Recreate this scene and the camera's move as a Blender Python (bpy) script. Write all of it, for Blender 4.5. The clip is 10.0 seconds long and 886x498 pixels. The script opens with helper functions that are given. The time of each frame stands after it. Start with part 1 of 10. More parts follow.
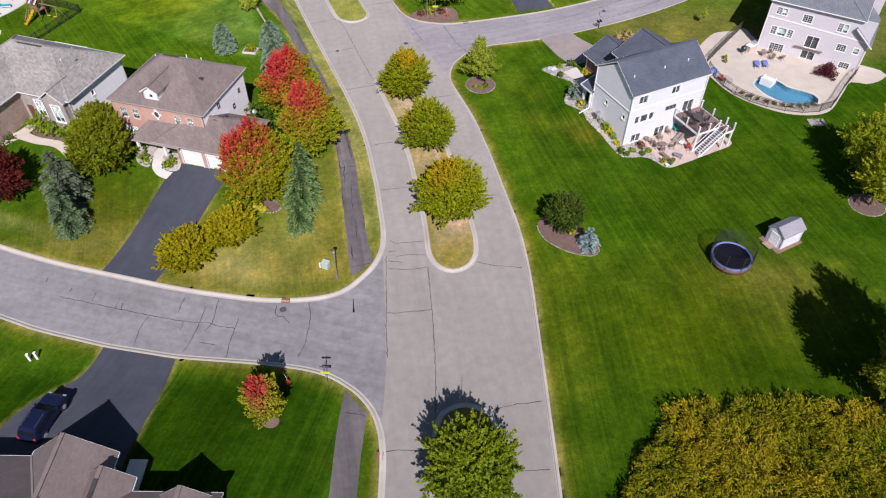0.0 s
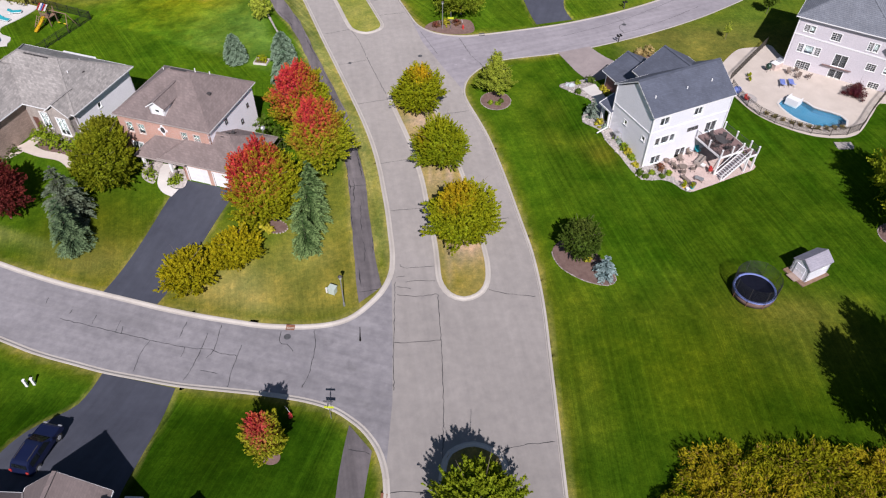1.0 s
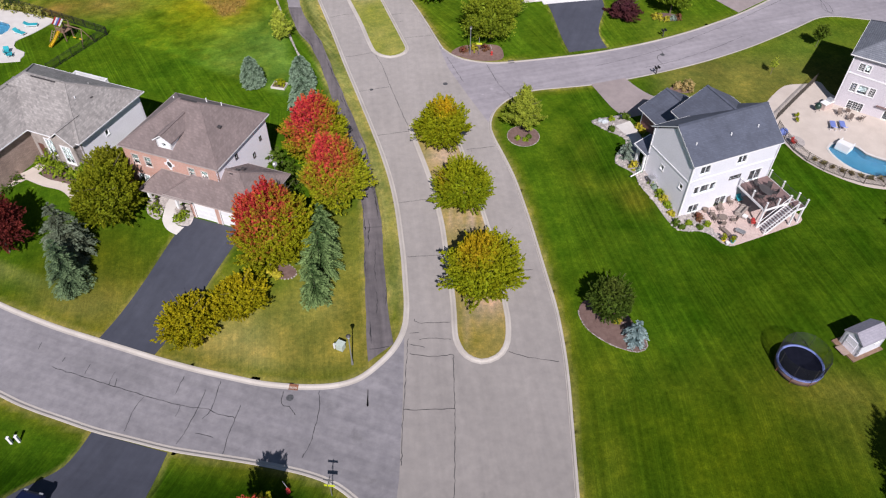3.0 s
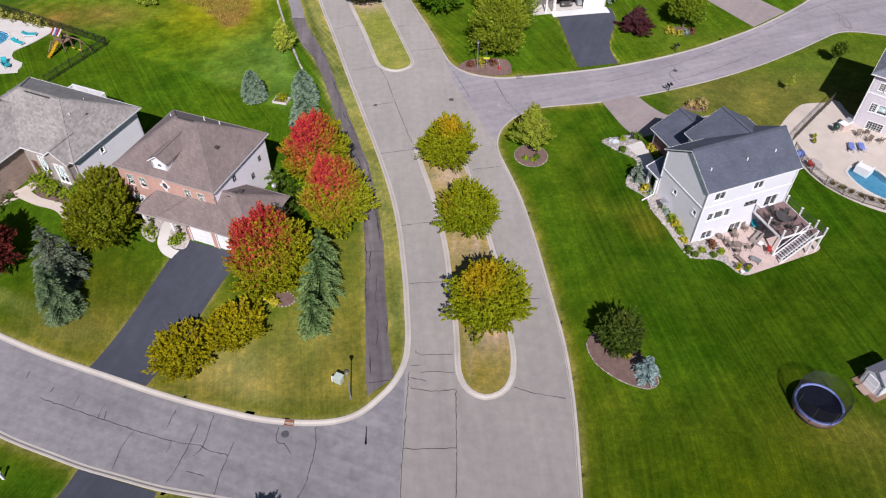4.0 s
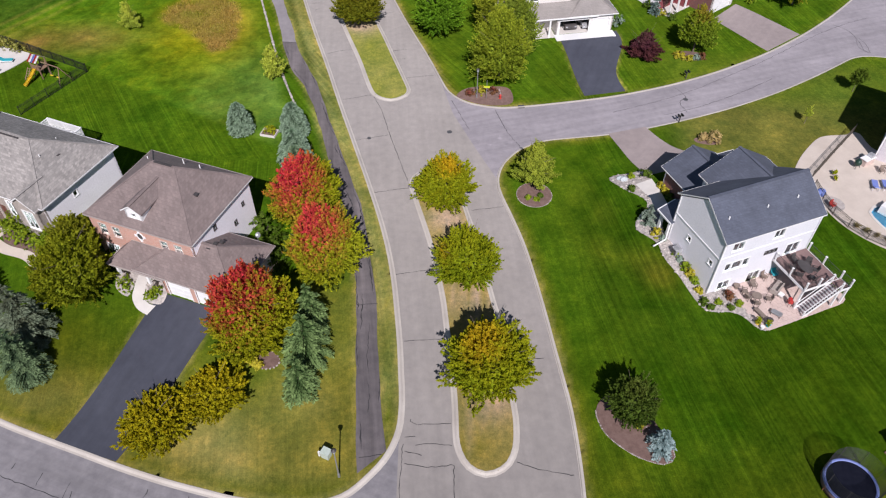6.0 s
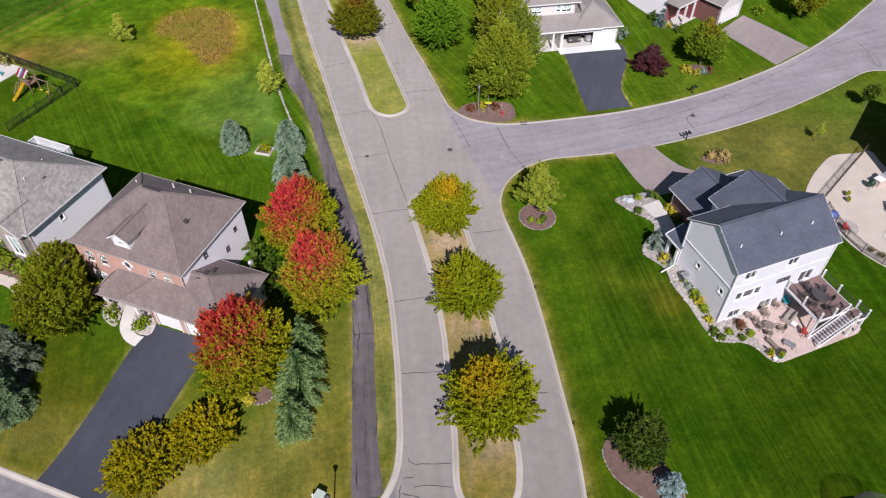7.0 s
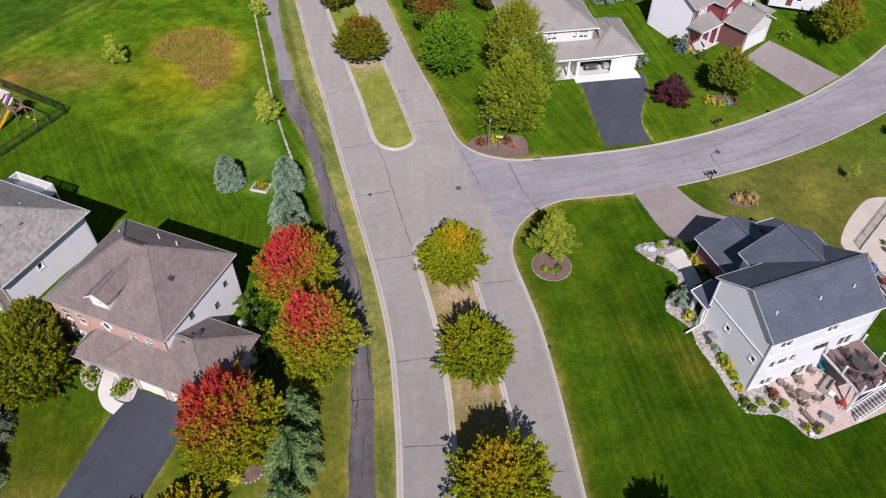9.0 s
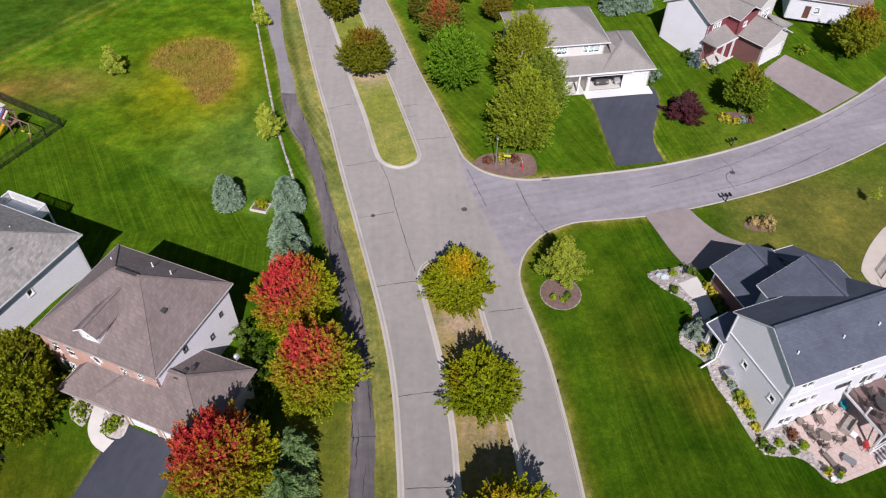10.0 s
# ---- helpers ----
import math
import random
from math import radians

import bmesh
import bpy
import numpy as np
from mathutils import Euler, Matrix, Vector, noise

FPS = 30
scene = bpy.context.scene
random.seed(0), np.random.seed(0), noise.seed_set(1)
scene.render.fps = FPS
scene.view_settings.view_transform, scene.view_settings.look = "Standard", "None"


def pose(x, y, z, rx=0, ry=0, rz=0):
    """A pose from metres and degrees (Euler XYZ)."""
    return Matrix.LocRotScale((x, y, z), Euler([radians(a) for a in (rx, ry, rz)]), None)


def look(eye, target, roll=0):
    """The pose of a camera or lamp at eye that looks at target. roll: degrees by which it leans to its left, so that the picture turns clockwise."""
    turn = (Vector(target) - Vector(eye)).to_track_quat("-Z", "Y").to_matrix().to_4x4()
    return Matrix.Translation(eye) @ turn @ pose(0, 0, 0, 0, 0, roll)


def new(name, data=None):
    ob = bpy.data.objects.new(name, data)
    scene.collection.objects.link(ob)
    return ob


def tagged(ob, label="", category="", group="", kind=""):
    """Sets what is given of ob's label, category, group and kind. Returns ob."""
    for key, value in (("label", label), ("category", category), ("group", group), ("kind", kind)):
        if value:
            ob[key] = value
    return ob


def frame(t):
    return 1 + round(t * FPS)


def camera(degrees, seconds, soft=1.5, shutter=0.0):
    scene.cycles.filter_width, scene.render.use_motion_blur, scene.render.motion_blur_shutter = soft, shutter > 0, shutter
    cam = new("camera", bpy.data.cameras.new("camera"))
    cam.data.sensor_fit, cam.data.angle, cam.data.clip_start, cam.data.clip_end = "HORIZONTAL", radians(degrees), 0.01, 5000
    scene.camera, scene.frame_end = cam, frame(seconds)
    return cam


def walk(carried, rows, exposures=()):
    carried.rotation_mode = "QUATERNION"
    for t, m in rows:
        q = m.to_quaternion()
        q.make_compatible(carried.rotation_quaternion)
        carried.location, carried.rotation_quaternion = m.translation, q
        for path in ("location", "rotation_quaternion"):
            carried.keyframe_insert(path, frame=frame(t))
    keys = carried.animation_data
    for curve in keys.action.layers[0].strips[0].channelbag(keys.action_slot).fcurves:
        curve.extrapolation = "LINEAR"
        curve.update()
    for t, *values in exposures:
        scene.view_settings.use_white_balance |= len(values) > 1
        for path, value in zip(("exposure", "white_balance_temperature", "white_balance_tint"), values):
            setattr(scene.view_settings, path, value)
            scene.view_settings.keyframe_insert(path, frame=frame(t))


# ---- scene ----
cam = camera(64.2, 10.0, soft=1.2)
PATH = [
    (0, (0.282, 0.039, 54.857), (0.269, 1.435, 53.425), 0.3),
    (0.5, (0.309, 1.948, 54.975), (0.278, 3.343, 53.541), 0.3),
    (1, (0.345, 3.829, 55.012), (0.297, 5.222, 53.578), 0.3),
    (1.5, (0.42, 5.72, 55.071), (0.354, 7.112, 53.637), 0.3),
    (2, (0.344, 7.609, 55.109), (0.263, 8.999, 53.674), 0.4),
    (2.5, (0.35, 9.487, 55.104), (0.253, 10.876, 53.668), 0.4),
    (4, (0.24, 15.217, 55.157), (0.111, 16.603, 53.721), 0.5),
    (4.5, (0.147, 17.08, 55.095), (0.017, 18.466, 53.659), 0.5),
    (5, (-0.032, 18.935, 55.125), (-0.159, 20.32, 53.688), 0.6),
    (5.5, (-0.131, 20.801, 55.051), (-0.259, 22.188, 53.615), 0.5),
    (7, (-0.556, 26.406, 54.914), (-0.686, 27.794, 53.479), 0.5),
    (7.5, (-0.763, 28.336, 54.96), (-0.896, 29.721, 53.523), 0.6),
    (8, (-0.931, 30.25, 54.879), (-1.068, 31.634, 53.443), 0.5),
    (8.5, (-1.241, 32.17, 54.869), (-1.382, 33.553, 53.431), 0.6),
    (9, (-1.409, 34.043, 54.78), (-1.557, 35.426, 53.343), 0.6),
    (9.5, (-1.739, 35.929, 54.774), (-1.891, 37.31, 53.336), 0.7),
    (10, (-1.972, 37.879, 54.831), (-2.131, 39.257, 53.391), 0.7),
]
walk(cam, [(t, look(eye, target, roll)) for t, eye, target, roll in PATH], [(0, 0.21), (3, 0.16), (6, 0.13), (10, 0.13)])

# ---- light and sky ----
SUN_EL, SUN_DIR = 43.3, -80.0      # the sun's height, and the compass way towards it in the plan (degrees from +x)
world = bpy.data.worlds.new("sky")
scene.world = world
world.use_nodes = True
wn = world.node_tree
sky = wn.nodes.new("ShaderNodeTexSky")
sky.sky_type = "NISHITA"
sky.sun_disc = False
sky.sun_elevation = radians(SUN_EL)
sky.sun_rotation = radians(90 - SUN_DIR)
sky.air_density, sky.dust_density = 0.8, 0.3
wn.links.new(sky.outputs[0], wn.nodes["Background"].inputs[0])
wn.nodes["Background"].inputs[1].default_value = 0.064
sun = new("sun", bpy.data.lights.new("sun", "SUN"))
sun.data.energy, sun.data.angle, sun.data.color = 4.8, radians(0.55), (1.0, 0.946, 0.972)
sd = Vector((math.cos(radians(SUN_DIR)) * math.cos(radians(SUN_EL)), math.sin(radians(SUN_DIR)) * math.cos(radians(SUN_EL)), math.sin(radians(SUN_EL))))
sun.matrix_world = look(sd * 300, (0, 0, 0))


# ---- materials ----
def ramp(nt, fac, stops):
    r = nt.nodes.new("ShaderNodeValToRGB")
    while len(r.color_ramp.elements) < len(stops):
        r.color_ramp.elements.new(0.5)
    for e, (p, c) in zip(r.color_ramp.elements, stops):
        e.position, e.color = p, (*c, 1)
    nt.links.new(fac, r.inputs[0])
    return r.outputs[0]


def noise_node(nt, vec, scale, detail=3.0, rough=0.55):
    n = nt.nodes.new("ShaderNodeTexNoise")
    n.inputs["Scale"].default_value, n.inputs["Detail"].default_value, n.inputs["Roughness"].default_value = scale, detail, rough
    nt.links.new(vec, n.inputs["Vector"])
    return n.outputs["Fac"]


def mix(nt, kind, fac, a, b):
    m = nt.nodes.new("ShaderNodeMix")
    m.data_type, m.blend_type = "RGBA", kind
    for sock, v in ((m.inputs[0], fac), (m.inputs[6], a), (m.inputs[7], b)):
        if isinstance(v, bpy.types.NodeSocket):
            nt.links.new(v, sock)
        else:
            sock.default_value = v if not isinstance(v, tuple) else (*v, 1)
    return m.outputs[2]


def maths(nt, op, a, b=0.0):
    m = nt.nodes.new("ShaderNodeMath")
    m.operation = op
    for sock, v in zip(m.inputs, (a, b)):
        if isinstance(v, bpy.types.NodeSocket):
            nt.links.new(v, sock)
        else:
            sock.default_value = v
    return m.outputs[0]


def base_mat(name, rough=0.8, metal=0.0, coarse=0.0):
    m = bpy.data.materials.new(name)
    m.use_nodes = True
    nt = m.node_tree
    b = nt.nodes["Principled BSDF"]
    b.inputs["Roughness"].default_value, b.inputs["Metallic"].default_value = rough, metal
    b.inputs["Diffuse Roughness"].default_value = coarse
    geo = nt.nodes.new("ShaderNodeNewGeometry")
    return m, nt, b, geo


def bump(nt, b, height, strength, dist=0.02):
    n = nt.nodes.new("ShaderNodeBump")
    n.inputs["Strength"].default_value, n.inputs["Distance"].default_value = strength, dist
    nt.links.new(height, n.inputs["Height"])
    nt.links.new(n.outputs[0], b.inputs["Normal"])


def surf(name, c1, c2, big=0.6, fine=8.0, rough=0.8, metal=0.0, bumps=0.3, vary=0.12, obj=False):
    """A plain worn surface: two tones in broad patches, fine grain, a little piece-to-piece change."""
    m, nt, b, geo = base_mat(name, rough, metal)
    pos = geo.outputs["Position"]
    if obj:
        tc = nt.nodes.new("ShaderNodeTexCoord")
        pos = tc.outputs["Object"]
    n1, n2 = noise_node(nt, pos, big, 4), noise_node(nt, pos, fine, 4, 0.65)
    c = ramp(nt, n1, [(0.3, c1), (0.7, c2)])
    g = ramp(nt, n2, [(0.2, (1 - vary,) * 3), (0.8, (1 + vary,) * 3)])
    c = mix(nt, "MULTIPLY", 1.0, c, g)
    r = ramp(nt, geo.outputs["Random Per Island"], [(0, (1 - vary * 0.6,) * 3), (1, (1 + vary * 0.6,) * 3)])
    c = mix(nt, "MULTIPLY", 1.0, c, r)
    nt.links.new(c, b.inputs["Base Color"])
    if bumps:
        bump(nt, b, n2, bumps)
    return m


def tinted(name, rough=0.7, translucent=0.0, fine=0.0, attr="tint"):
    """Colour from the mesh's own pigment attribute."""
    m, nt, b, geo = base_mat(name, rough)
    a = nt.nodes.new("ShaderNodeAttribute")
    a.attribute_name = attr
    c = a.outputs["Color"]
    r = ramp(nt, geo.outputs["Random Per Island"], [(0, (0.72,) * 3), (1, (1.25,) * 3)])
    c = mix(nt, "MULTIPLY", 1.0, c, r)
    nt.links.new(c, b.inputs["Base Color"])
    b.inputs["Specular IOR Level"].default_value = 0.06
    if translucent:
        t = nt.nodes.new("ShaderNodeBsdfTranslucent")
        nt.links.new(mix(nt, "MULTIPLY", 1.0, c, (1.25, 1.15, 0.6)), t.inputs["Color"])
        s = nt.nodes.new("ShaderNodeMixShader")
        s.inputs[0].default_value = translucent
        nt.links.new(b.outputs[0], s.inputs[1])
        nt.links.new(t.outputs[0], s.inputs[2])
        nt.links.new(s.outputs[0], nt.nodes["Material Output"].inputs["Surface"])
    return m


def grass_mat():
    m, nt, b, geo = base_mat("lawn grass", 1.0, coarse=1.0)
    b.inputs["Specular IOR Level"].default_value = 0.0
    pos = geo.outputs["Position"]
    a = nt.nodes.new("ShaderNodeAttribute")
    a.attribute_name = "tint"
    c = a.outputs["Color"]
    mow = nt.nodes.new("ShaderNodeAttribute")
    mow.attribute_name = "mow"
    swath = nt.nodes.new("ShaderNodeAttribute")
    swath.attribute_name = "swath"
    # mower lines: fine wheel tracks, then broader passes
    for across, along_, lo, mid, hi in ((5.6, 0.035, 0.86, 0.98, 1.30), (1.6, 0.02, 0.84, 1.0, 1.18), (0.45, 0.02, 0.90, 1.0, 1.10)):
        mp = nt.nodes.new("ShaderNodeMapping")
        mp.inputs["Scale"].default_value = (across, along_, 1)
        nt.links.new(swath.outputs["Vector"], mp.inputs["Vector"])
        f = noise_node(nt, mp.outputs[0], 1.0, 4, 0.62)
        c = mix(nt, "MULTIPLY", mow.outputs["Fac"], c, ramp(nt, f, [(0.40, (lo, lo, lo)), (0.53, (mid, mid, mid)), (0.66, (hi * 1.03, hi, hi))]))
    n1, n2, n3 = noise_node(nt, pos, 0.35, 5, 0.6), noise_node(nt, pos, 3.0, 5, 0.7), noise_node(nt, pos, 14.0, 3, 0.7)
    c = mix(nt, "MULTIPLY", 1.0, c, ramp(nt, n1, [(0.3, (0.80, 0.86, 0.85)), (0.7, (1.2, 1.12, 1.1))]))
    c = mix(nt, "MULTIPLY", 1.0, c, ramp(nt, n2, [(0.25, (0.72, 0.75, 0.72)), (0.75, (1.28, 1.25, 1.2))]))
    c = mix(nt, "MULTIPLY", 1.0, c, ramp(nt, n3, [(0.25, (0.62, 0.65, 0.6)), (0.75, (1.40, 1.35, 1.33))]))
    n4 = noise_node(nt, pos, 1.3, 7, 0.75)
    c = mix(nt, "MULTIPLY", 1.0, c, ramp(nt, n4, [(0.32, (0.74, 0.80, 0.78)), (0.5, (1.0, 1.0, 1.0)), (0.68, (1.36, 1.24, 1.15))]))
    nt.links.new(c, b.inputs["Base Color"])
    bump(nt, b, n3, 0.9, 0.06)
    return m


def road_mat(name, c1, c2, streak=0.0, ang=0.0, blot=0.12, smear=()):
    m, nt, b, geo = base_mat(name, 0.9, coarse=0.7)
    pos = geo.outputs["Position"]
    n1, n2, n3 = noise_node(nt, pos, 0.12, 5, 0.6), noise_node(nt, pos, 1.1, 5, 0.65), noise_node(nt, pos, 25.0, 2, 0.7)
    c = ramp(nt, n1, [(0.3, c1), (0.7, c2)])
    c = mix(nt, "MULTIPLY", 1.0, c, ramp(nt, n2, [(0.25, (1 - blot, 1 - blot, 1 - blot * 0.85)), (0.75, (1 + blot,) * 3)]))
    c = mix(nt, "MULTIPLY", 1.0, c, ramp(nt, n3, [(0.2, (0.9,) * 3), (0.8, (1.1,) * 3)]))
    if streak:
        mp = nt.nodes.new("ShaderNodeMapping")
        mp.inputs["Rotation"].default_value = (0, 0, -ang)
        nt.links.new(pos, mp.inputs["Vector"])
        ms = nt.nodes.new("ShaderNodeMapping")
        ms.inputs["Scale"].default_value = (0.05, 1.1, 1)
        nt.links.new(mp.outputs[0], ms.inputs["Vector"])
        n4 = noise_node(nt, ms.outputs[0], 1.0, 4, 0.6)
        c = mix(nt, "MULTIPLY", 1.0, c, ramp(nt, n4, [(0.3, (1 - streak,) * 3), (0.7, (1 + streak,) * 3)]))
    for x, y, r, tone in smear:
        vm = nt.nodes.new("ShaderNodeVectorMath")
        vm.operation = "DISTANCE"
        vm.inputs[1].default_value = (x, y, 0)
        nt.links.new(pos, vm.inputs[0])
        near = maths(nt, "ADD", maths(nt, "DIVIDE", vm.outputs["Value"], r), maths(nt, "MULTIPLY", noise_node(nt, pos, 0.9, 5, 0.65), 1.6))
        c = mix(nt, "MULTIPLY", 1.0, c, ramp(nt, near, [(0.75, (tone,) * 3), (1.0, (1.0, 1.0, 1.0))]))
    nt.links.new(c, b.inputs["Base Color"])
    bump(nt, b, n3, 0.35, 0.015)
    return m


def course_mat(name, c1, c2, mortar, w, h, gap, rough=0.85, depth=0.3, axis_up=True, stain=0.15):
    """Courses (brick, shingle, lap siding) in the object's own frame: the rows climb with z."""
    m, nt, b, geo = base_mat(name, rough)
    tc = nt.nodes.new("ShaderNodeTexCoord")
    pos = tc.outputs["Object"]
    sep = nt.nodes.new("ShaderNodeSeparateXYZ")
    nt.links.new(pos, sep.inputs[0])
    com = nt.nodes.new("ShaderNodeCombineXYZ")
    nt.links.new(maths(nt, "ADD", sep.outputs[0], sep.outputs[1]), com.inputs[0])
    nt.links.new(sep.outputs[2], com.inputs[1])
    br = nt.nodes.new("ShaderNodeTexBrick")
    br.inputs["Color1"].default_value, br.inputs["Color2"].default_value, br.inputs["Mortar"].default_value = (*c1, 1), (*c2, 1), (*mortar, 1)
    br.inputs["Scale"].default_value = 1.0
    br.inputs["Brick Width"].default_value, br.inputs["Row Height"].default_value, br.inputs["Mortar Size"].default_value = w, h, gap
    br.inputs["Mortar Smooth"].default_value = 0.2
    nt.links.new(com.outputs[0], br.inputs["Vector"])
    n1, n2 = noise_node(nt, pos, 0.5, 4), noise_node(nt, pos, 6.0, 4, 0.7)
    c = mix(nt, "MULTIPLY", 1.0, br.outputs["Color"], ramp(nt, n1, [(0.3, (1 - stain,) * 3), (0.7, (1 + stain,) * 3)]))
    c = mix(nt, "MULTIPLY", 1.0, c, ramp(nt, n2, [(0.2, (0.86,) * 3), (0.8, (1.14,) * 3)]))
    nt.links.new(c, b.inputs["Base Color"])
    bump(nt, b, maths(nt, "SUBTRACT", 1.0, br.outputs["Fac"]), depth, 0.02)
    return m


def glass_mat():
    m, nt, b, geo = base_mat("window glass", 0.03)
    b.inputs["Base Color"].default_value = (0.75, 0.82, 0.84, 1)
    b.inputs["Transmission Weight"].default_value = 1.0
    b.inputs["IOR"].default_value = 1.45
    return m


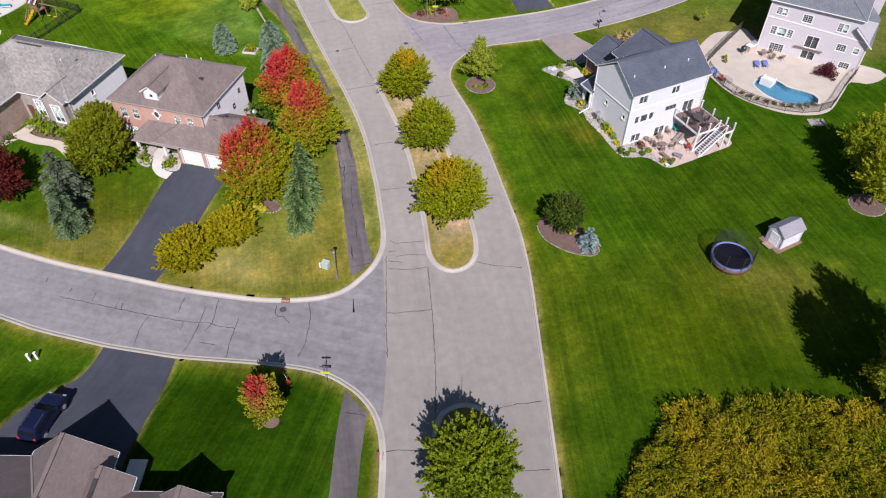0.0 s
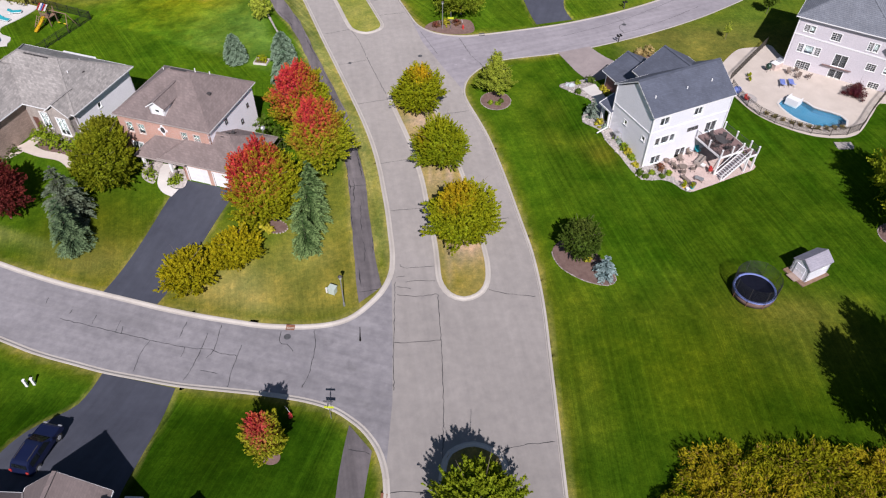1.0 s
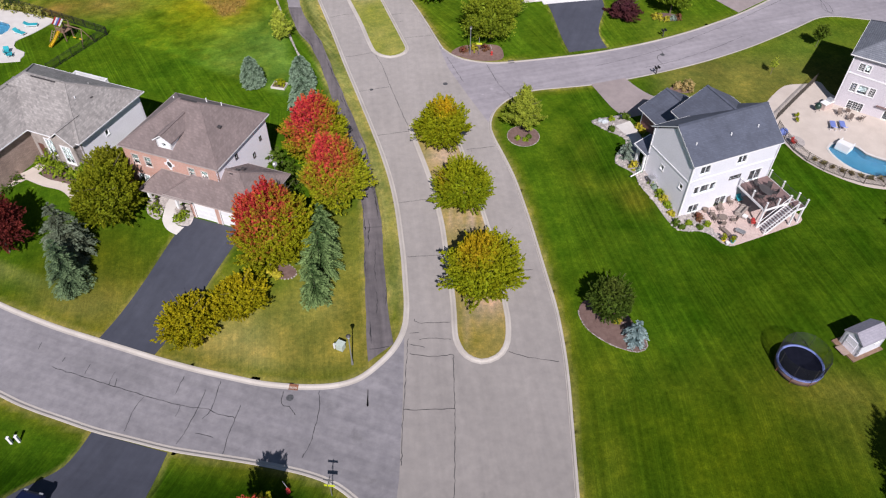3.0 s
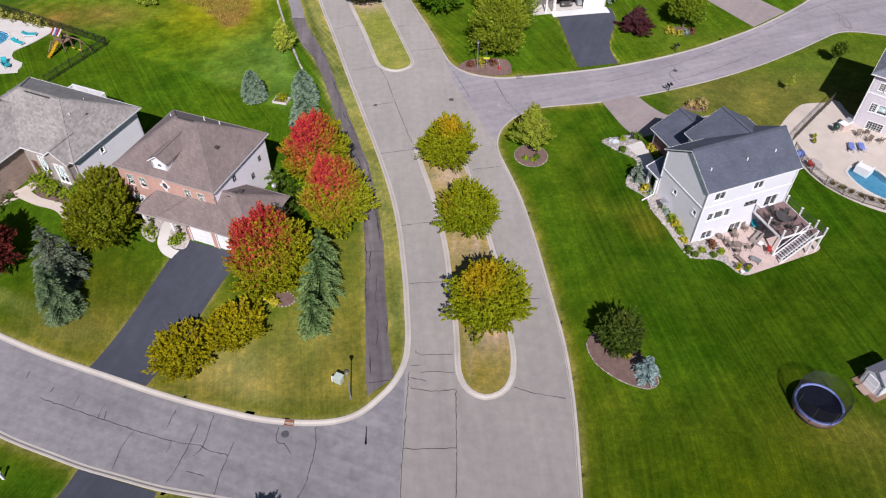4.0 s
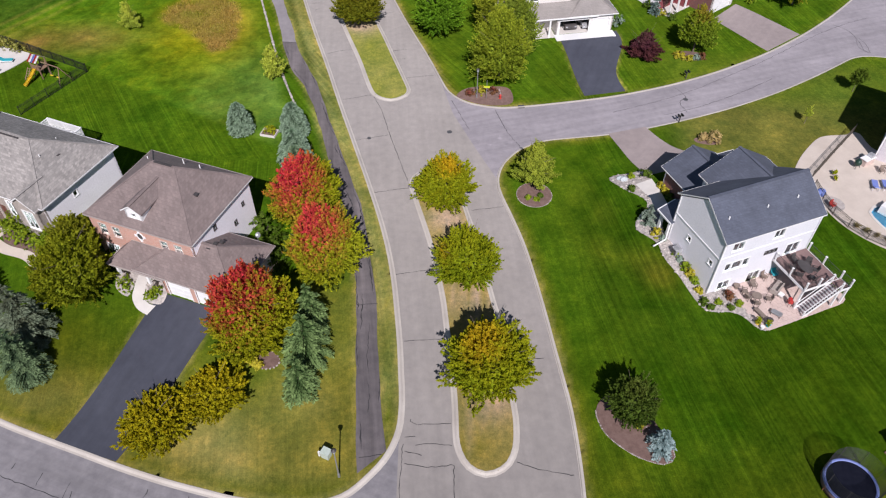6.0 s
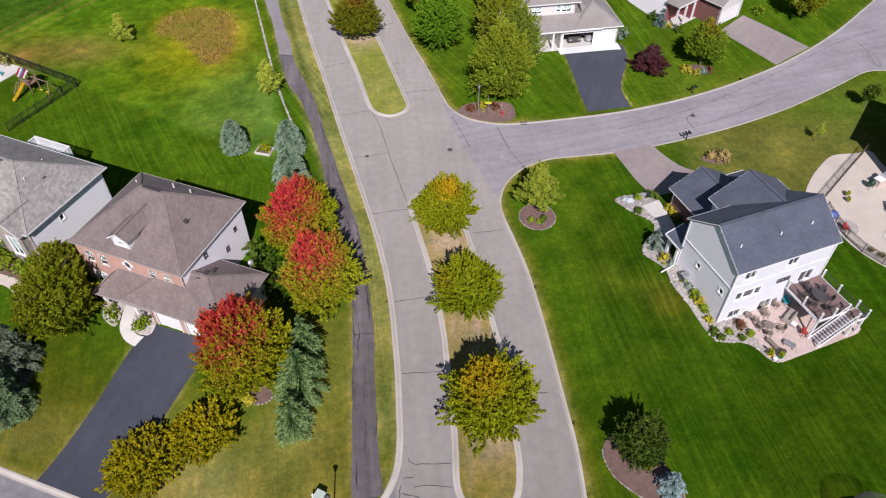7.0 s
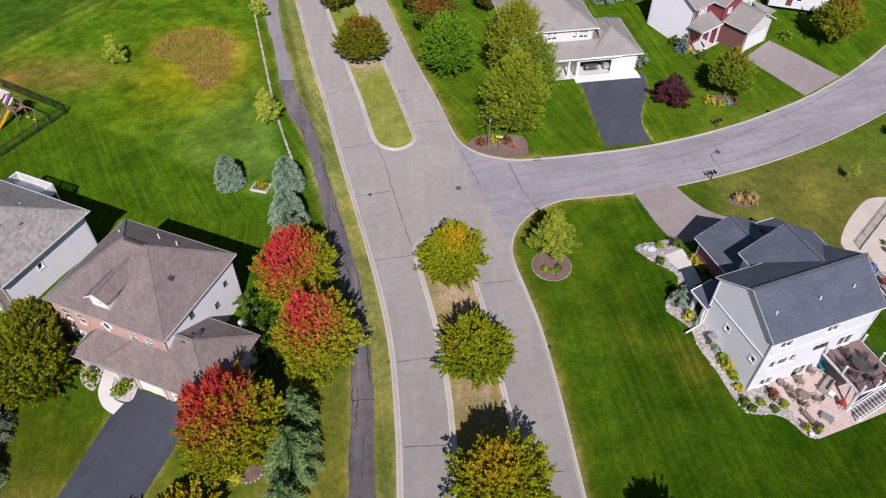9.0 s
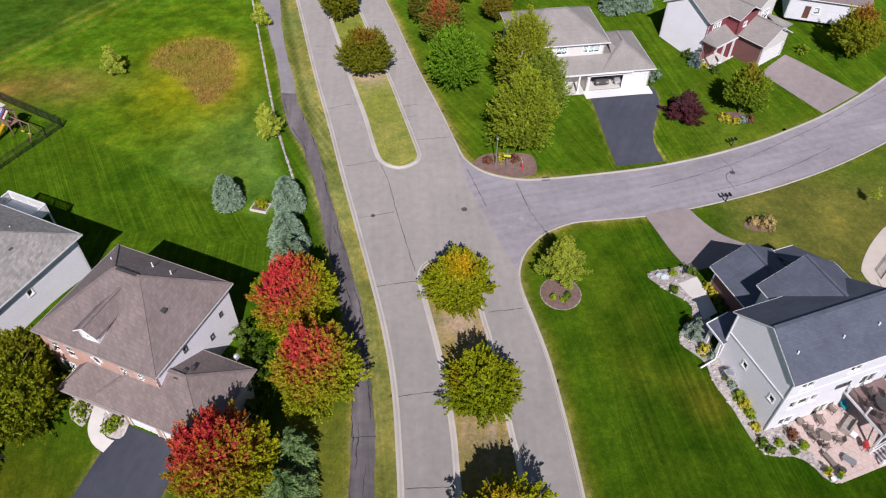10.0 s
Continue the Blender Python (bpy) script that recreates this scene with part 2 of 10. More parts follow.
SMEARS = ((-2.3, 93.8, 1.3, 1.45), (-1.3, 94.9, 1.3, 1.45), (0.0, 96.3, 1.3, 1.3), (1.2, 95.2, 2.2, 0.84), (3.5, 98.6, 2.2, 0.88), (-9.5, 78.0, 1.6, 0.93))
M = dict(
    grass=grass_mat(),
    avenue=road_mat("bleached concrete-grey asphalt", (0.248, 0.226, 0.212), (0.288, 0.262, 0.246), 0.06, radians(101), 0.12, SMEARS),
    street=road_mat("worn grey asphalt", (0.178, 0.168, 0.176), (0.245, 0.230, 0.240), 0.12, radians(166), 0.22, ((-9.5, 41.5, 3.2, 0.8), (-15.5, 40.5, 3.0, 0.84), (-12.5, 44.3, 2.5, 0.82), (-7.5, 37.5, 2.4, 0.8), (-5.6, 37.0, 1.2, 1.25))),
    street_e=road_mat("worn purple-grey asphalt", (0.205, 0.188, 0.203), (0.272, 0.250, 0.268), 0.12, radians(24), 0.14, SMEARS),
    path=road_mat("old dark path asphalt", (0.088, 0.077, 0.080), (0.138, 0.120, 0.122), 0.28, radians(103), 0.2),
    drive=road_mat("sealed black driveway", (0.040, 0.043, 0.060), (0.058, 0.062, 0.082), 0.12, radians(75)),
    drive_tan=road_mat("pinkish-grey concrete drive", (0.215, 0.180, 0.175), (0.262, 0.220, 0.214), 0.06, radians(60)),
    paver=course_mat("tan concrete pavers", (0.33, 0.27, 0.25), (0.27, 0.22, 0.21), (0.2, 0.17, 0.16), 0.3, 0.15, 0.01),
    path_new=road_mat("younger grey path asphalt", (0.185, 0.168, 0.175), (0.225, 0.205, 0.212), 0.06, radians(112)),
    curb=surf("pale concrete kerb", (0.43, 0.385, 0.345), (0.52, 0.475, 0.43), 0.35, 9, 0.9, vary=0.08),
    walk=surf("pale concrete walk", (0.58, 0.54, 0.51), (0.68, 0.64, 0.60), 0.5, 9, 0.9, vary=0.06),
    edge_stone=surf("dusty edging stone", (0.30, 0.25, 0.23), (0.42, 0.36, 0.33), 2, 12, 0.9, vary=0.2),
    tar=surf("black tar crack filler", (0.025, 0.024, 0.026), (0.05, 0.048, 0.05), 1, 9, 0.6),
    mulch=surf("brown bark mulch", (0.15, 0.09, 0.075), (0.22, 0.14, 0.12), 2, 18, 0.95, bumps=0.9, vary=0.35),
    rock=surf("pale landscape rock", (0.30, 0.265, 0.25), (0.50, 0.45, 0.42), 3, 14, 0.9, bumps=0.9, vary=0.42),
    leaf=tinted("leaf", 0.55, 0.3),
    needle=tinted("needle", 0.7, 0.12),
    blade=tinted("dry grass blade", 0.8, 0.25),
    bark=surf("grey-brown bark", (0.12, 0.09, 0.07), (0.2, 0.16, 0.13), 3, 20, 0.95, bumps=0.8),
    white=surf("white painted trim", (0.78, 0.77, 0.77), (0.82, 0.81, 0.81), 0.8, 6, 0.6, bumps=0.05, vary=0.04),
    roof_brown=course_mat("brown asphalt shingles", (0.232, 0.180, 0.170), (0.180, 0.141, 0.133), (0.172, 0.135, 0.127), 0.3, 0.13, 0.008, 0.95, 0.2, stain=0.12),
    roof_grey=course_mat("weathered grey shingles", (0.345, 0.316, 0.297), (0.225, 0.208, 0.197), (0.235, 0.216, 0.205), 0.33, 0.13, 0.008, 0.95, 0.2, stain=0.12),
    roof_dark=course_mat("charcoal shingles", (0.096, 0.106, 0.142), (0.080, 0.089, 0.120), (0.074, 0.082, 0.110), 0.3, 0.13, 0.008, 0.95, 0.2, stain=0.15),
    roof_tan=course_mat("taupe shingles", (0.295, 0.265, 0.25), (0.26, 0.235, 0.222), (0.245, 0.222, 0.21), 0.3, 0.13, 0.008, 0.95, 0.2, stain=0.1),
    roof_mauve=course_mat("mauve-brown shingles", (0.215, 0.168, 0.160), (0.185, 0.146, 0.140), (0.172, 0.135, 0.13), 0.3, 0.13, 0.008, 0.95, 0.2, stain=0.12),
    brick=course_mat("red-orange brick", (0.56, 0.305, 0.24), (0.49, 0.255, 0.20), (0.52, 0.41, 0.35), 0.22, 0.075, 0.01, 0.9, 0.4, stain=0.1),
    siding_white=course_mat("white lap siding", (0.73, 0.73, 0.775), (0.71, 0.71, 0.755), (0.62, 0.62, 0.655), 30, 0.13, 0.008, 0.6, 0.5, stain=0.03),
    siding_grey=course_mat("pale grey lap siding", (0.72, 0.71, 0.745), (0.70, 0.69, 0.725), (0.60, 0.59, 0.62), 30, 0.13, 0.008, 0.6, 0.25, stain=0.04),
    # pigment raised above the white siding, offsetting weak light on walls turned away
    siding_lifted=course_mat("pale lap siding lightened for dim walls", (0.935, 0.90, 0.95), (0.925, 0.89, 0.94), (0.88, 0.85, 0.90), 30, 0.13, 0.006, 0.6, 0.06, stain=0.03),
    siding_pink=course_mat("pinkish grey lap siding", (0.60, 0.56, 0.60), (0.58, 0.54, 0.58), (0.50, 0.46, 0.50), 30, 0.13, 0.008, 0.6, 0.2, stain=0.03),
    taupe=surf("taupe painted gutter", (0.36, 0.31, 0.29), (0.42, 0.36, 0.34), 1, 8, 0.5, bumps=0.05, vary=0.05),
    siding_cream=course_mat("cream lap siding", (0.74, 0.70, 0.68), (0.71, 0.67, 0.65), (0.55, 0.52, 0.5), 30, 0.13, 0.008, 0.6, 0.5, stain=0.04),
    siding_red=course_mat("barn-red lap siding", (0.26, 0.06, 0.07), (0.22, 0.05, 0.06), (0.12, 0.03, 0.035), 30, 0.13, 0.008, 0.6, 0.5, stain=0.06),
    brick_dark=course_mat("dark red brick", (0.22, 0.085, 0.075), (0.17, 0.065, 0.06), (0.2, 0.15, 0.14), 0.22, 0.075, 0.01, 0.9, 0.4, stain=0.1),
    roof_slate=course_mat("slate-grey shingles", (0.20, 0.21, 0.24), (0.16, 0.17, 0.20), (0.10, 0.105, 0.12), 0.35, 0.14, 0.012, 0.95, 0.2, stain=0.1),
    deckboard=surf("red-brown deck board", (0.18, 0.115, 0.11), (0.24, 0.155, 0.145), 2, 14, 0.7, vary=0.14, obj=True),
    stone_blue=surf("pale blue-grey boulder", (0.42, 0.46, 0.48), (0.52, 0.55, 0.56), 2, 12, 0.9, vary=0.15),
    shed_roof=course_mat("lilac-grey shingles", (0.33, 0.31, 0.36), (0.29, 0.275, 0.32), (0.25, 0.235, 0.275), 0.3, 0.13, 0.008, 0.95, 0.2, stain=0.1),
    tread=surf("dark purple-brown stair tread", (0.10, 0.075, 0.085), (0.14, 0.105, 0.115), 2, 14, 0.7, vary=0.1),
    sling=surf("brown-grey sling cloth", (0.17, 0.132, 0.112), (0.24, 0.19, 0.16), 4, 30, 0.85, bumps=0.4),
    glass=glass_mat(),
)

# ---- ground form ----
def sm(v):
    v = np.clip(v, 0, 1)
    return v * v * (3 - 2 * v)


def rise(x, y):
    """Height of the lots over the streets."""
    x, y = np.asarray(x, float), np.asarray(y, float)
    b = np.maximum(0, -x - 16)
    west = 2.45 * sm((y - 46.6 - 0.13 * b - 0.0026 * b * b) / 16.5) * sm((91 - y) / 16) * sm((-14 - x) / 13)
    south = 1.3 * sm((37 - y) / 9) * sm((-11 - x) / 8)
    kerb = 102.9 + 0.30 * x + 0.004 * x * x
    north = 1.4 * sm((y - kerb - 2) / 11) * sm((x + 9) / 10) * (1 - 0.93 * sm((x - 15) / 9))
    hall = -0.45 * np.exp(-((x - 28.5) ** 2 + (y - 69.5) ** 2) / 70)
    a, b = (x - 22.444) * 0.891 + (y - 72.595) * 0.454, (y - 72.595) * 0.891 - (x - 22.444) * 0.454
    hall = hall + 0.9 * sm((b + 0.5) / 5.5) * sm((a + 6) / 5) * sm((22 - b) / 6) * sm((16 - a) / 4)
    return west + south + north + hall


def spline(pts, step=1.0, closed=False):
    """A smooth line through a few points, evenly stepped."""
    P = np.array(pts, float)
    n = len(P)
    out = []
    for i in range(n if closed else n - 1):
        if closed:
            p0, p1, p2, p3 = (P[(i + k) % n] for k in (-1, 0, 1, 2))
        else:
            p0, p1, p2, p3 = P[max(i - 1, 0)], P[i], P[i + 1], P[min(i + 2, n - 1)]
        k = max(2, int(np.linalg.norm(p2 - p1) / step))
        for j in range(k):
            s = j / k
            out.append(0.5 * (2 * p1 + (p2 - p0) * s + (2 * p0 - 5 * p1 + 4 * p2 - p3) * s * s + (3 * p1 - p0 - 3 * p2 + p3) * s ** 3))
    if not closed:
        out.append(P[-1])
    return np.array(out)


def inside(poly, x, y):
    """Which points lie in a closed outline."""
    hit = np.zeros(x.shape, bool)
    px, py = poly[:, 0], poly[:, 1]
    for i in range(len(poly)):
        x1, y1, x2, y2 = px[i - 1], py[i - 1], px[i], py[i]
        if y1 == y2:
            continue
        c = ((y1 > y) != (y2 > y)) & (x < (x2 - x1) * (y - y1) / (y2 - y1) + x1)
        hit ^= c
    return hit


# kerb lines of the streets
K_NW = spline([(-90, 74), (-68, 62), (-56, 56), (-47.8, 52.95), (-44, 51.65), (-40.35, 50.55), (-37.4, 49.8), (-33.45, 48.85), (-29.2, 47.8), (-25, 46.95), (-21.4, 46.4), (-19.1, 46.08), (-16.5, 46.0), (-13.8, 46.17), (-11.5, 46.7), (-9.9, 47.7), (-8.75, 49.1), (-7.8, 50.5), (-7.1, 52.3), (-6.85, 54.2),
               (-7.05, 56.7), (-7.5, 59.3), (-8.1, 62.7), (-9.0, 66.9), (-9.95, 71.0), (-11.25, 75.5), (-13.15, 80.8), (-16, 87.8), (-18.95, 94.9), (-21.6, 101.2), (-25.4, 110.6), (-30.5, 122.8), (-37.3, 140), (-48, 166.5), (-60, 197)])
K_SW = spline([(-84, 62), (-66, 52.7), (-55, 47.6), (-42.25, 42.8), (-38.8, 41.65), (-35.4, 40.8), (-32.1, 40.0), (-28.85, 39.45), (-25.1, 38.85), (-21.6, 38.57), (-17.9, 38.3), (-14.7, 37.95), (-12.6, 37.6), (-10.5, 36.95), (-8.9, 36.0), (-7.54, 34.95), (-6.3, 33.4), (-5.5, 31.6), (-5.1, 29.5), (-4.95, 27), (-4.85, 20), (-4.8, 10), (-4.8, -30), (-4.8, -90)])
K_E = spline([(10, -90), (10, -30), (9.8, 10), (9.6, 25.6), (9.35, 35.2), (9.05, 45.4), (8.95, 48.4), (8.7, 52.1), (8.1, 57), (7.3, 60.9), (6.65, 63.9), (5.9, 67.5), (4.85, 72.1), (3.55, 77.2), (2.1, 81.5), (0.6, 85.6), (0.2, 88), (0.7, 90.9), (2.35, 93.7), (3.8, 95), (5.95, 96.3), (9.35, 97.25),
              (13.98, 98.45), (19.4, 100.5), (25.4, 103.3), (31.2, 106.4), (37.8, 110.6), (43.9, 115.2), (47.9, 118.5), (51.2, 121.2), (53.8, 122.0), (57.6, 121.7), (70, 119.5), (100, 114)])
K_N = spline([(-46, 195), (-36, 172), (-24.5, 145.5), (-22.55, 141.1), (-16.2, 125.9), (-11.5, 115.6), (-8.9, 109.5), (-7.4, 106.2), (-5.75, 104.5), (-3.9, 103.5), (-0.45, 103), (3.4, 103.7), (11.6, 106.1), (17.1, 108.1), (23.6, 111.15), (29.7, 114.7), (34.1, 117.75), (39.1, 121.55), (45.2, 127.1), (49.4, 131.5), (53.1, 135.8), (62, 147), (90, 182)])


def cut(line, a, b):
    """The stretch of a line between the points nearest to a and b."""
    i, j = (int(np.argmin(((line - np.array(p)) ** 2).sum(1))) for p in (a, b))
    return line[i:j + 1] if i <= j else line[j:i + 1][::-1]


AVENUE = np.vstack([cut(K_SW, (-5.4, 31), (-4.8, -90)), cut(K_E, (10, -90), (0.4, 88.5)), cut(K_N, (-10.1, 110.4), (-46, 195)), cut(K_NW, (-60, 197), (-6.7, 54.3))])
WEST = np.vstack([cut(K_NW, (-90, 74), (-6.7, 54.3)), [(-5.9, 45), (-5.3, 38)], cut(K_SW, (-5.4, 31), (-84, 62))])
EAST = np.vstack([cut(K_E, (0.4, 88.5), (100, 119)), [(100, 180)], cut(K_N, (90, 180), (-10.1, 110.4)), [(-6.3, 101), (-2.9, 94)]])
ISLE_1 = spline([(0.9, 50.3), (-0.6, 50.9), (-1.6, 52.7), (-2.0, 55.6), (-2.45, 58.7), (-3.8, 65.8), (-4.5, 69.2), (-6.0, 74.7), (-7.1, 78.1), (-9.2, 83.9), (-9.85, 85.9), (-9.8, 87.3), (-9.1, 88.3), (-7.6, 88.9), (-5.9, 88.2), (-4.5, 86), (-2.8, 80.8), (-2.1, 78.7), (0.5, 69.1), (1.3, 66.2), (2.9, 57.4), (3.25, 55.0), (3.2, 52.6), (2.4, 51.0)], 0.5, True)
ISLE_2 = spline([(-15.0, 103.2), (-16.9, 103.8), (-18.2, 105.7), (-21.1, 113.0), (-24.6, 121.0), (-28.8, 131.2), (-31.8, 138.3), (-40.6, 159.5), (-38.6, 162.5), (-36, 160), (-26.9, 139.0), (-19.4, 121.7), (-16.6, 114.9), (-13.9, 108.3), (-12.95, 105.7), (-13.4, 104.2)], 0.5, True)
ISLE_0 = spline([(2.1, 34.0), (0.4, 33.4), (-0.4, 31.8), (-0.7, 25), (-0.8, 12), (-0.2, 6), (2.1, 5), (4.4, 6), (5.0, 12), (4.9, 25), (4.6, 31.9), (3.9, 33.3)], 0.5, True)


def on_road(x, y):
    return inside(AVENUE, x, y) | inside(WEST, x, y) | inside(EAST, x, y)


POOL_A = spline([(43.0, 86.5), (44.1, 87.7), (45.6, 87.9), (46.7, 87.2), (47.5, 85.7), (49.0, 84.9), (50.5, 83.9), (50.75, 82.4), (49.6, 81.3), (47.8, 81.2), (46.1, 81.8), (44.6, 82.9), (43.6, 84.4)], 0.5, True)
POOL_B = spline([(-86, 108.4), (-78, 107.8), (-75.0, 106.6), (-74.6, 104.2), (-76.5, 103.2), (-86, 102.4)], 0.6, True)


def ground(x, y):
    """Height of the finished ground off the streets."""
    return rise(x, y) + 0.12


# ---- mesh helpers ----
def value_noise(x, y, s, seed=0):
    """Smooth noise from 0 to 1 over the plan."""
    x, y = np.asarray(x) / s + 100.0, np.asarray(y) / s + 100.0
    i, j = np.floor(x).astype(int), np.floor(y).astype(int)
    u, v = sm(x - i), sm(y - j)

    def h(a, b):
        k = (a * 374761393 + b * 668265263 + seed * 974711) & 0x7FFFFFFF
        k = ((k ^ (k >> 13)) * 1274126177) & 0x7FFFFFFF
        return ((k ^ (k >> 16)) & 0xFFFF) / 65535.0
    return (h(i, j) * (1 - u) + h(i + 1, j) * u) * (1 - v) + (h(i, j + 1) * (1 - u) + h(i + 1, j + 1) * u) * v


def mesh_of(name, verts, faces, material, smooth=False, tint=None):
    me = bpy.data.meshes.new(name)
    if isinstance(faces, np.ndarray):
        me.vertices.add(len(verts))
        me.vertices.foreach_set("co", np.asarray(verts, np.float32).ravel())
        me.loops.add(faces.size)
        me.loops.foreach_set("vertex_index", faces.astype(np.int32).ravel())
        me.polygons.add(len(faces))
        me.polygons.foreach_set("loop_start", np.arange(0, faces.size, faces.shape[1], dtype=np.int32))
        me.update(calc_edges=True)
    else:
        me.from_pydata([tuple(v) for v in np.asarray(verts, float).tolist()], [], faces)
    me.materials.append(material)
    if smooth:
        me.polygons.foreach_set("use_smooth", [True] * len(me.polygons))
    if tint is not None:
        at = me.color_attributes.new("tint", "FLOAT_COLOR", "POINT")
        at.data.foreach_set("color", np.hstack([tint, np.ones((len(tint), 1))]).astype(np.float32).ravel())
    me.update()
    return me


def part(name, bm, material, parent, label="", at=None):
    """One bmesh as one mesh object under a thing or a part (or at top level, with no parent)."""
    me = bpy.data.meshes.new(name)
    bmesh.ops.recalc_face_normals(bm, faces=bm.faces[:])
    bm.to_mesh(me)
    bm.free()
    me.materials.append(material)
    ob = new(name, me)
    if parent is not None:
        ob.parent = parent
    if at is not None:
        ob.matrix_basis = at
    return tagged(ob, label)


def thing(name, at, label, category, group="", kind=""):
    ob = new(name)
    ob.empty_display_size = 0.3
    ob.matrix_basis = at
    return tagged(ob, label, category, group, kind)


def box(bm, x0, x1, y0, y1, z0, z1, m=None):
    vs = [bm.verts.new(v) for v in ((x0, y0, z0), (x1, y0, z0), (x1, y1, z0), (x0, y1, z0), (x0, y0, z1), (x1, y0, z1), (x1, y1, z1), (x0, y1, z1))]
    if m is not None:
        for v in vs:
            v.co = m @ v.co
    for f in ((3, 2, 1, 0), (4, 5, 6, 7), (0, 1, 5, 4), (1, 2, 6, 5), (2, 3, 7, 6), (3, 0, 4, 7)):
        bm.faces.new([vs[i] for i in f])
    return bm


def boxes(*specs, m=None):
    bm = bmesh.new()
    for s in specs:
        box(bm, *s, m=m)
    return bm


def tube(bm, p, q, r0, r1=None, n=8, cap=True):
    """A round bar from p to q."""
    p, q = Vector(p), Vector(q)
    r1 = r0 if r1 is None else r1
    rot = (q - p).to_track_quat("Z", "Y")
    rings = []
    for c, r in ((p, r0), (q, r1)):
        rings.append([bm.verts.new(c + rot @ Vector((r * math.cos(2 * math.pi * i / n), r * math.sin(2 * math.pi * i / n), 0))) for i in range(n)])
    for i in range(n):
        bm.faces.new((rings[0][i], rings[0][(i + 1) % n], rings[1][(i + 1) % n], rings[1][i]))
    if cap:
        bm.faces.new(rings[0][::-1])
        bm.faces.new(rings[1])
    return bm


def normals_of(line, closed=False):
    d = np.roll(line, -1, 0) - np.roll(line, 1, 0) if closed else np.gradient(line, axis=0)
    d /= np.linalg.norm(d, axis=1, keepdims=True) + 1e-9
    return np.stack([-d[:, 1], d[:, 0]], 1)


def sweep(name, line, profile, material, closed=False, joint=3.0, gap=0.004, height=None):
    """A profile of (across, up) carried along a line in pieces with open joints."""
    n = normals_of(line, closed)
    if closed:
        line, n = np.vstack([line, line[:1]]), np.vstack([n, n[:1]])
    s = np.concatenate([[0], np.cumsum(np.linalg.norm(np.diff(line, axis=0), axis=1))])
    V, Fc = [], []
    a = 0.0
    while a < s[-1] - 0.1:
        b = min(a + joint, s[-1])
        ts = np.linspace(a + gap / 2, b - gap / 2, max(2, int((b - a) / 0.75) + 1))
        k0 = len(V)
        for t in ts:
            c = np.array([np.interp(t, s, line[:, 0]), np.interp(t, s, line[:, 1])])
            m = np.array([np.interp(t, s, n[:, 0]), np.interp(t, s, n[:, 1])])
            z = 0.0 if height is None else height(*c)
            for o, u in profile:
                p = c + m * o
                V.append((p[0], p[1], z + u))
        w = len(profile)
        for i in range(len(ts) - 1):
            for j in range(w - 1):
                Fc.append((k0 + i * w + j, k0 + i * w + j + 1, k0 + (i + 1) * w + j + 1, k0 + (i + 1) * w + j))
        Fc.append(tuple(k0 + j for j in range(w)))
        Fc.append(tuple(k0 + (len(ts) - 1) * w + j for j in range(w))[::-1])
        a = b
    return new(name, mesh_of(name, V, Fc, material))


def flat(name, outline, z, material):
    V = [(x, y, z) for x, y in outline]
    bm = bmesh.new()
    f = bm.faces.new([bm.verts.new(v) for v in V])
    bmesh.ops.triangulate(bm, faces=[f], ngon_method="EAR_CLIP")
    for f in bm.faces:
        if f.normal.z < 0:
            f.normal_flip()
    me = bpy.data.meshes.new(name)
    bm.to_mesh(me)
    bm.free()
    me.materials.append(material)
    return new(name, me)


def ribbon(name, left, right, material, lift=0.03, across=6, step=0.8, thick=0.06):
    """A paved strip that lies on the ground between two lines."""
    k = max(4, int(np.linalg.norm(np.diff(left, axis=0), axis=1).sum() / step))

    def even(line):
        s = np.concatenate([[0], np.cumsum(np.linalg.norm(np.diff(line, axis=0), axis=1))])
        t = np.linspace(0, s[-1], k)
        return np.stack([np.interp(t, s, line[:, 0]), np.interp(t, s, line[:, 1])], 1)
    L, R = even(np.asarray(left, float)), even(np.asarray(right, float))
    u = np.linspace(0, 1, across)
    P = L[:, None] * (1 - u)[None, :, None] + R[:, None] * u[None, :, None]
    Z = ground(P[..., 0], P[..., 1]) + lift
    top = np.concatenate([P, Z[..., None]], -1)
    V = top.reshape(-1, 3)
    Fc = []
    for i in range(k - 1):
        for j in range(across - 1):
            a = i * across + j
            Fc.append((a, a + 1, a + across + 1, a + across))
    rim = [j for j in range(across)] + [i * across + across - 1 for i in range(1, k)] + [(k - 1) * across + j for j in range(across - 2, -1, -1)] + [i * across for i in range(k - 2, 0, -1)]
    n0 = len(V)
    V = np.vstack([V, V[rim] - (0, 0, thick + lift)])
    for i in range(len(rim)):
        j = (i + 1) % len(rim)
        Fc.append((rim[i], n0 + i, n0 + j, rim[j]))
    me = mesh_of(name, V, Fc, material)
    return new(name, me)


# ---- ground, streets, kerbs ----
def axis(lo, hi, fine0, fine1, step):
    mid = np.arange(fine0, fine1 + step / 2, step)
    a = fine0 - np.geomspace(2, fine0 - lo, 14)[::-1]
    b = fine1 + np.geomspace(2, hi - fine1, 14)
    return np.concatenate([a, mid, b])


def bell(x, y, cx, cy, rx, ry, ang=0.0):
    c, s = math.cos(radians(ang)), math.sin(radians(ang))
    u, v = (x - cx) * c + (y - cy) * s, -(x - cx) * s + (y - cy) * c
    return np.exp(-(u / rx) ** 2 - (v / ry) ** 2)


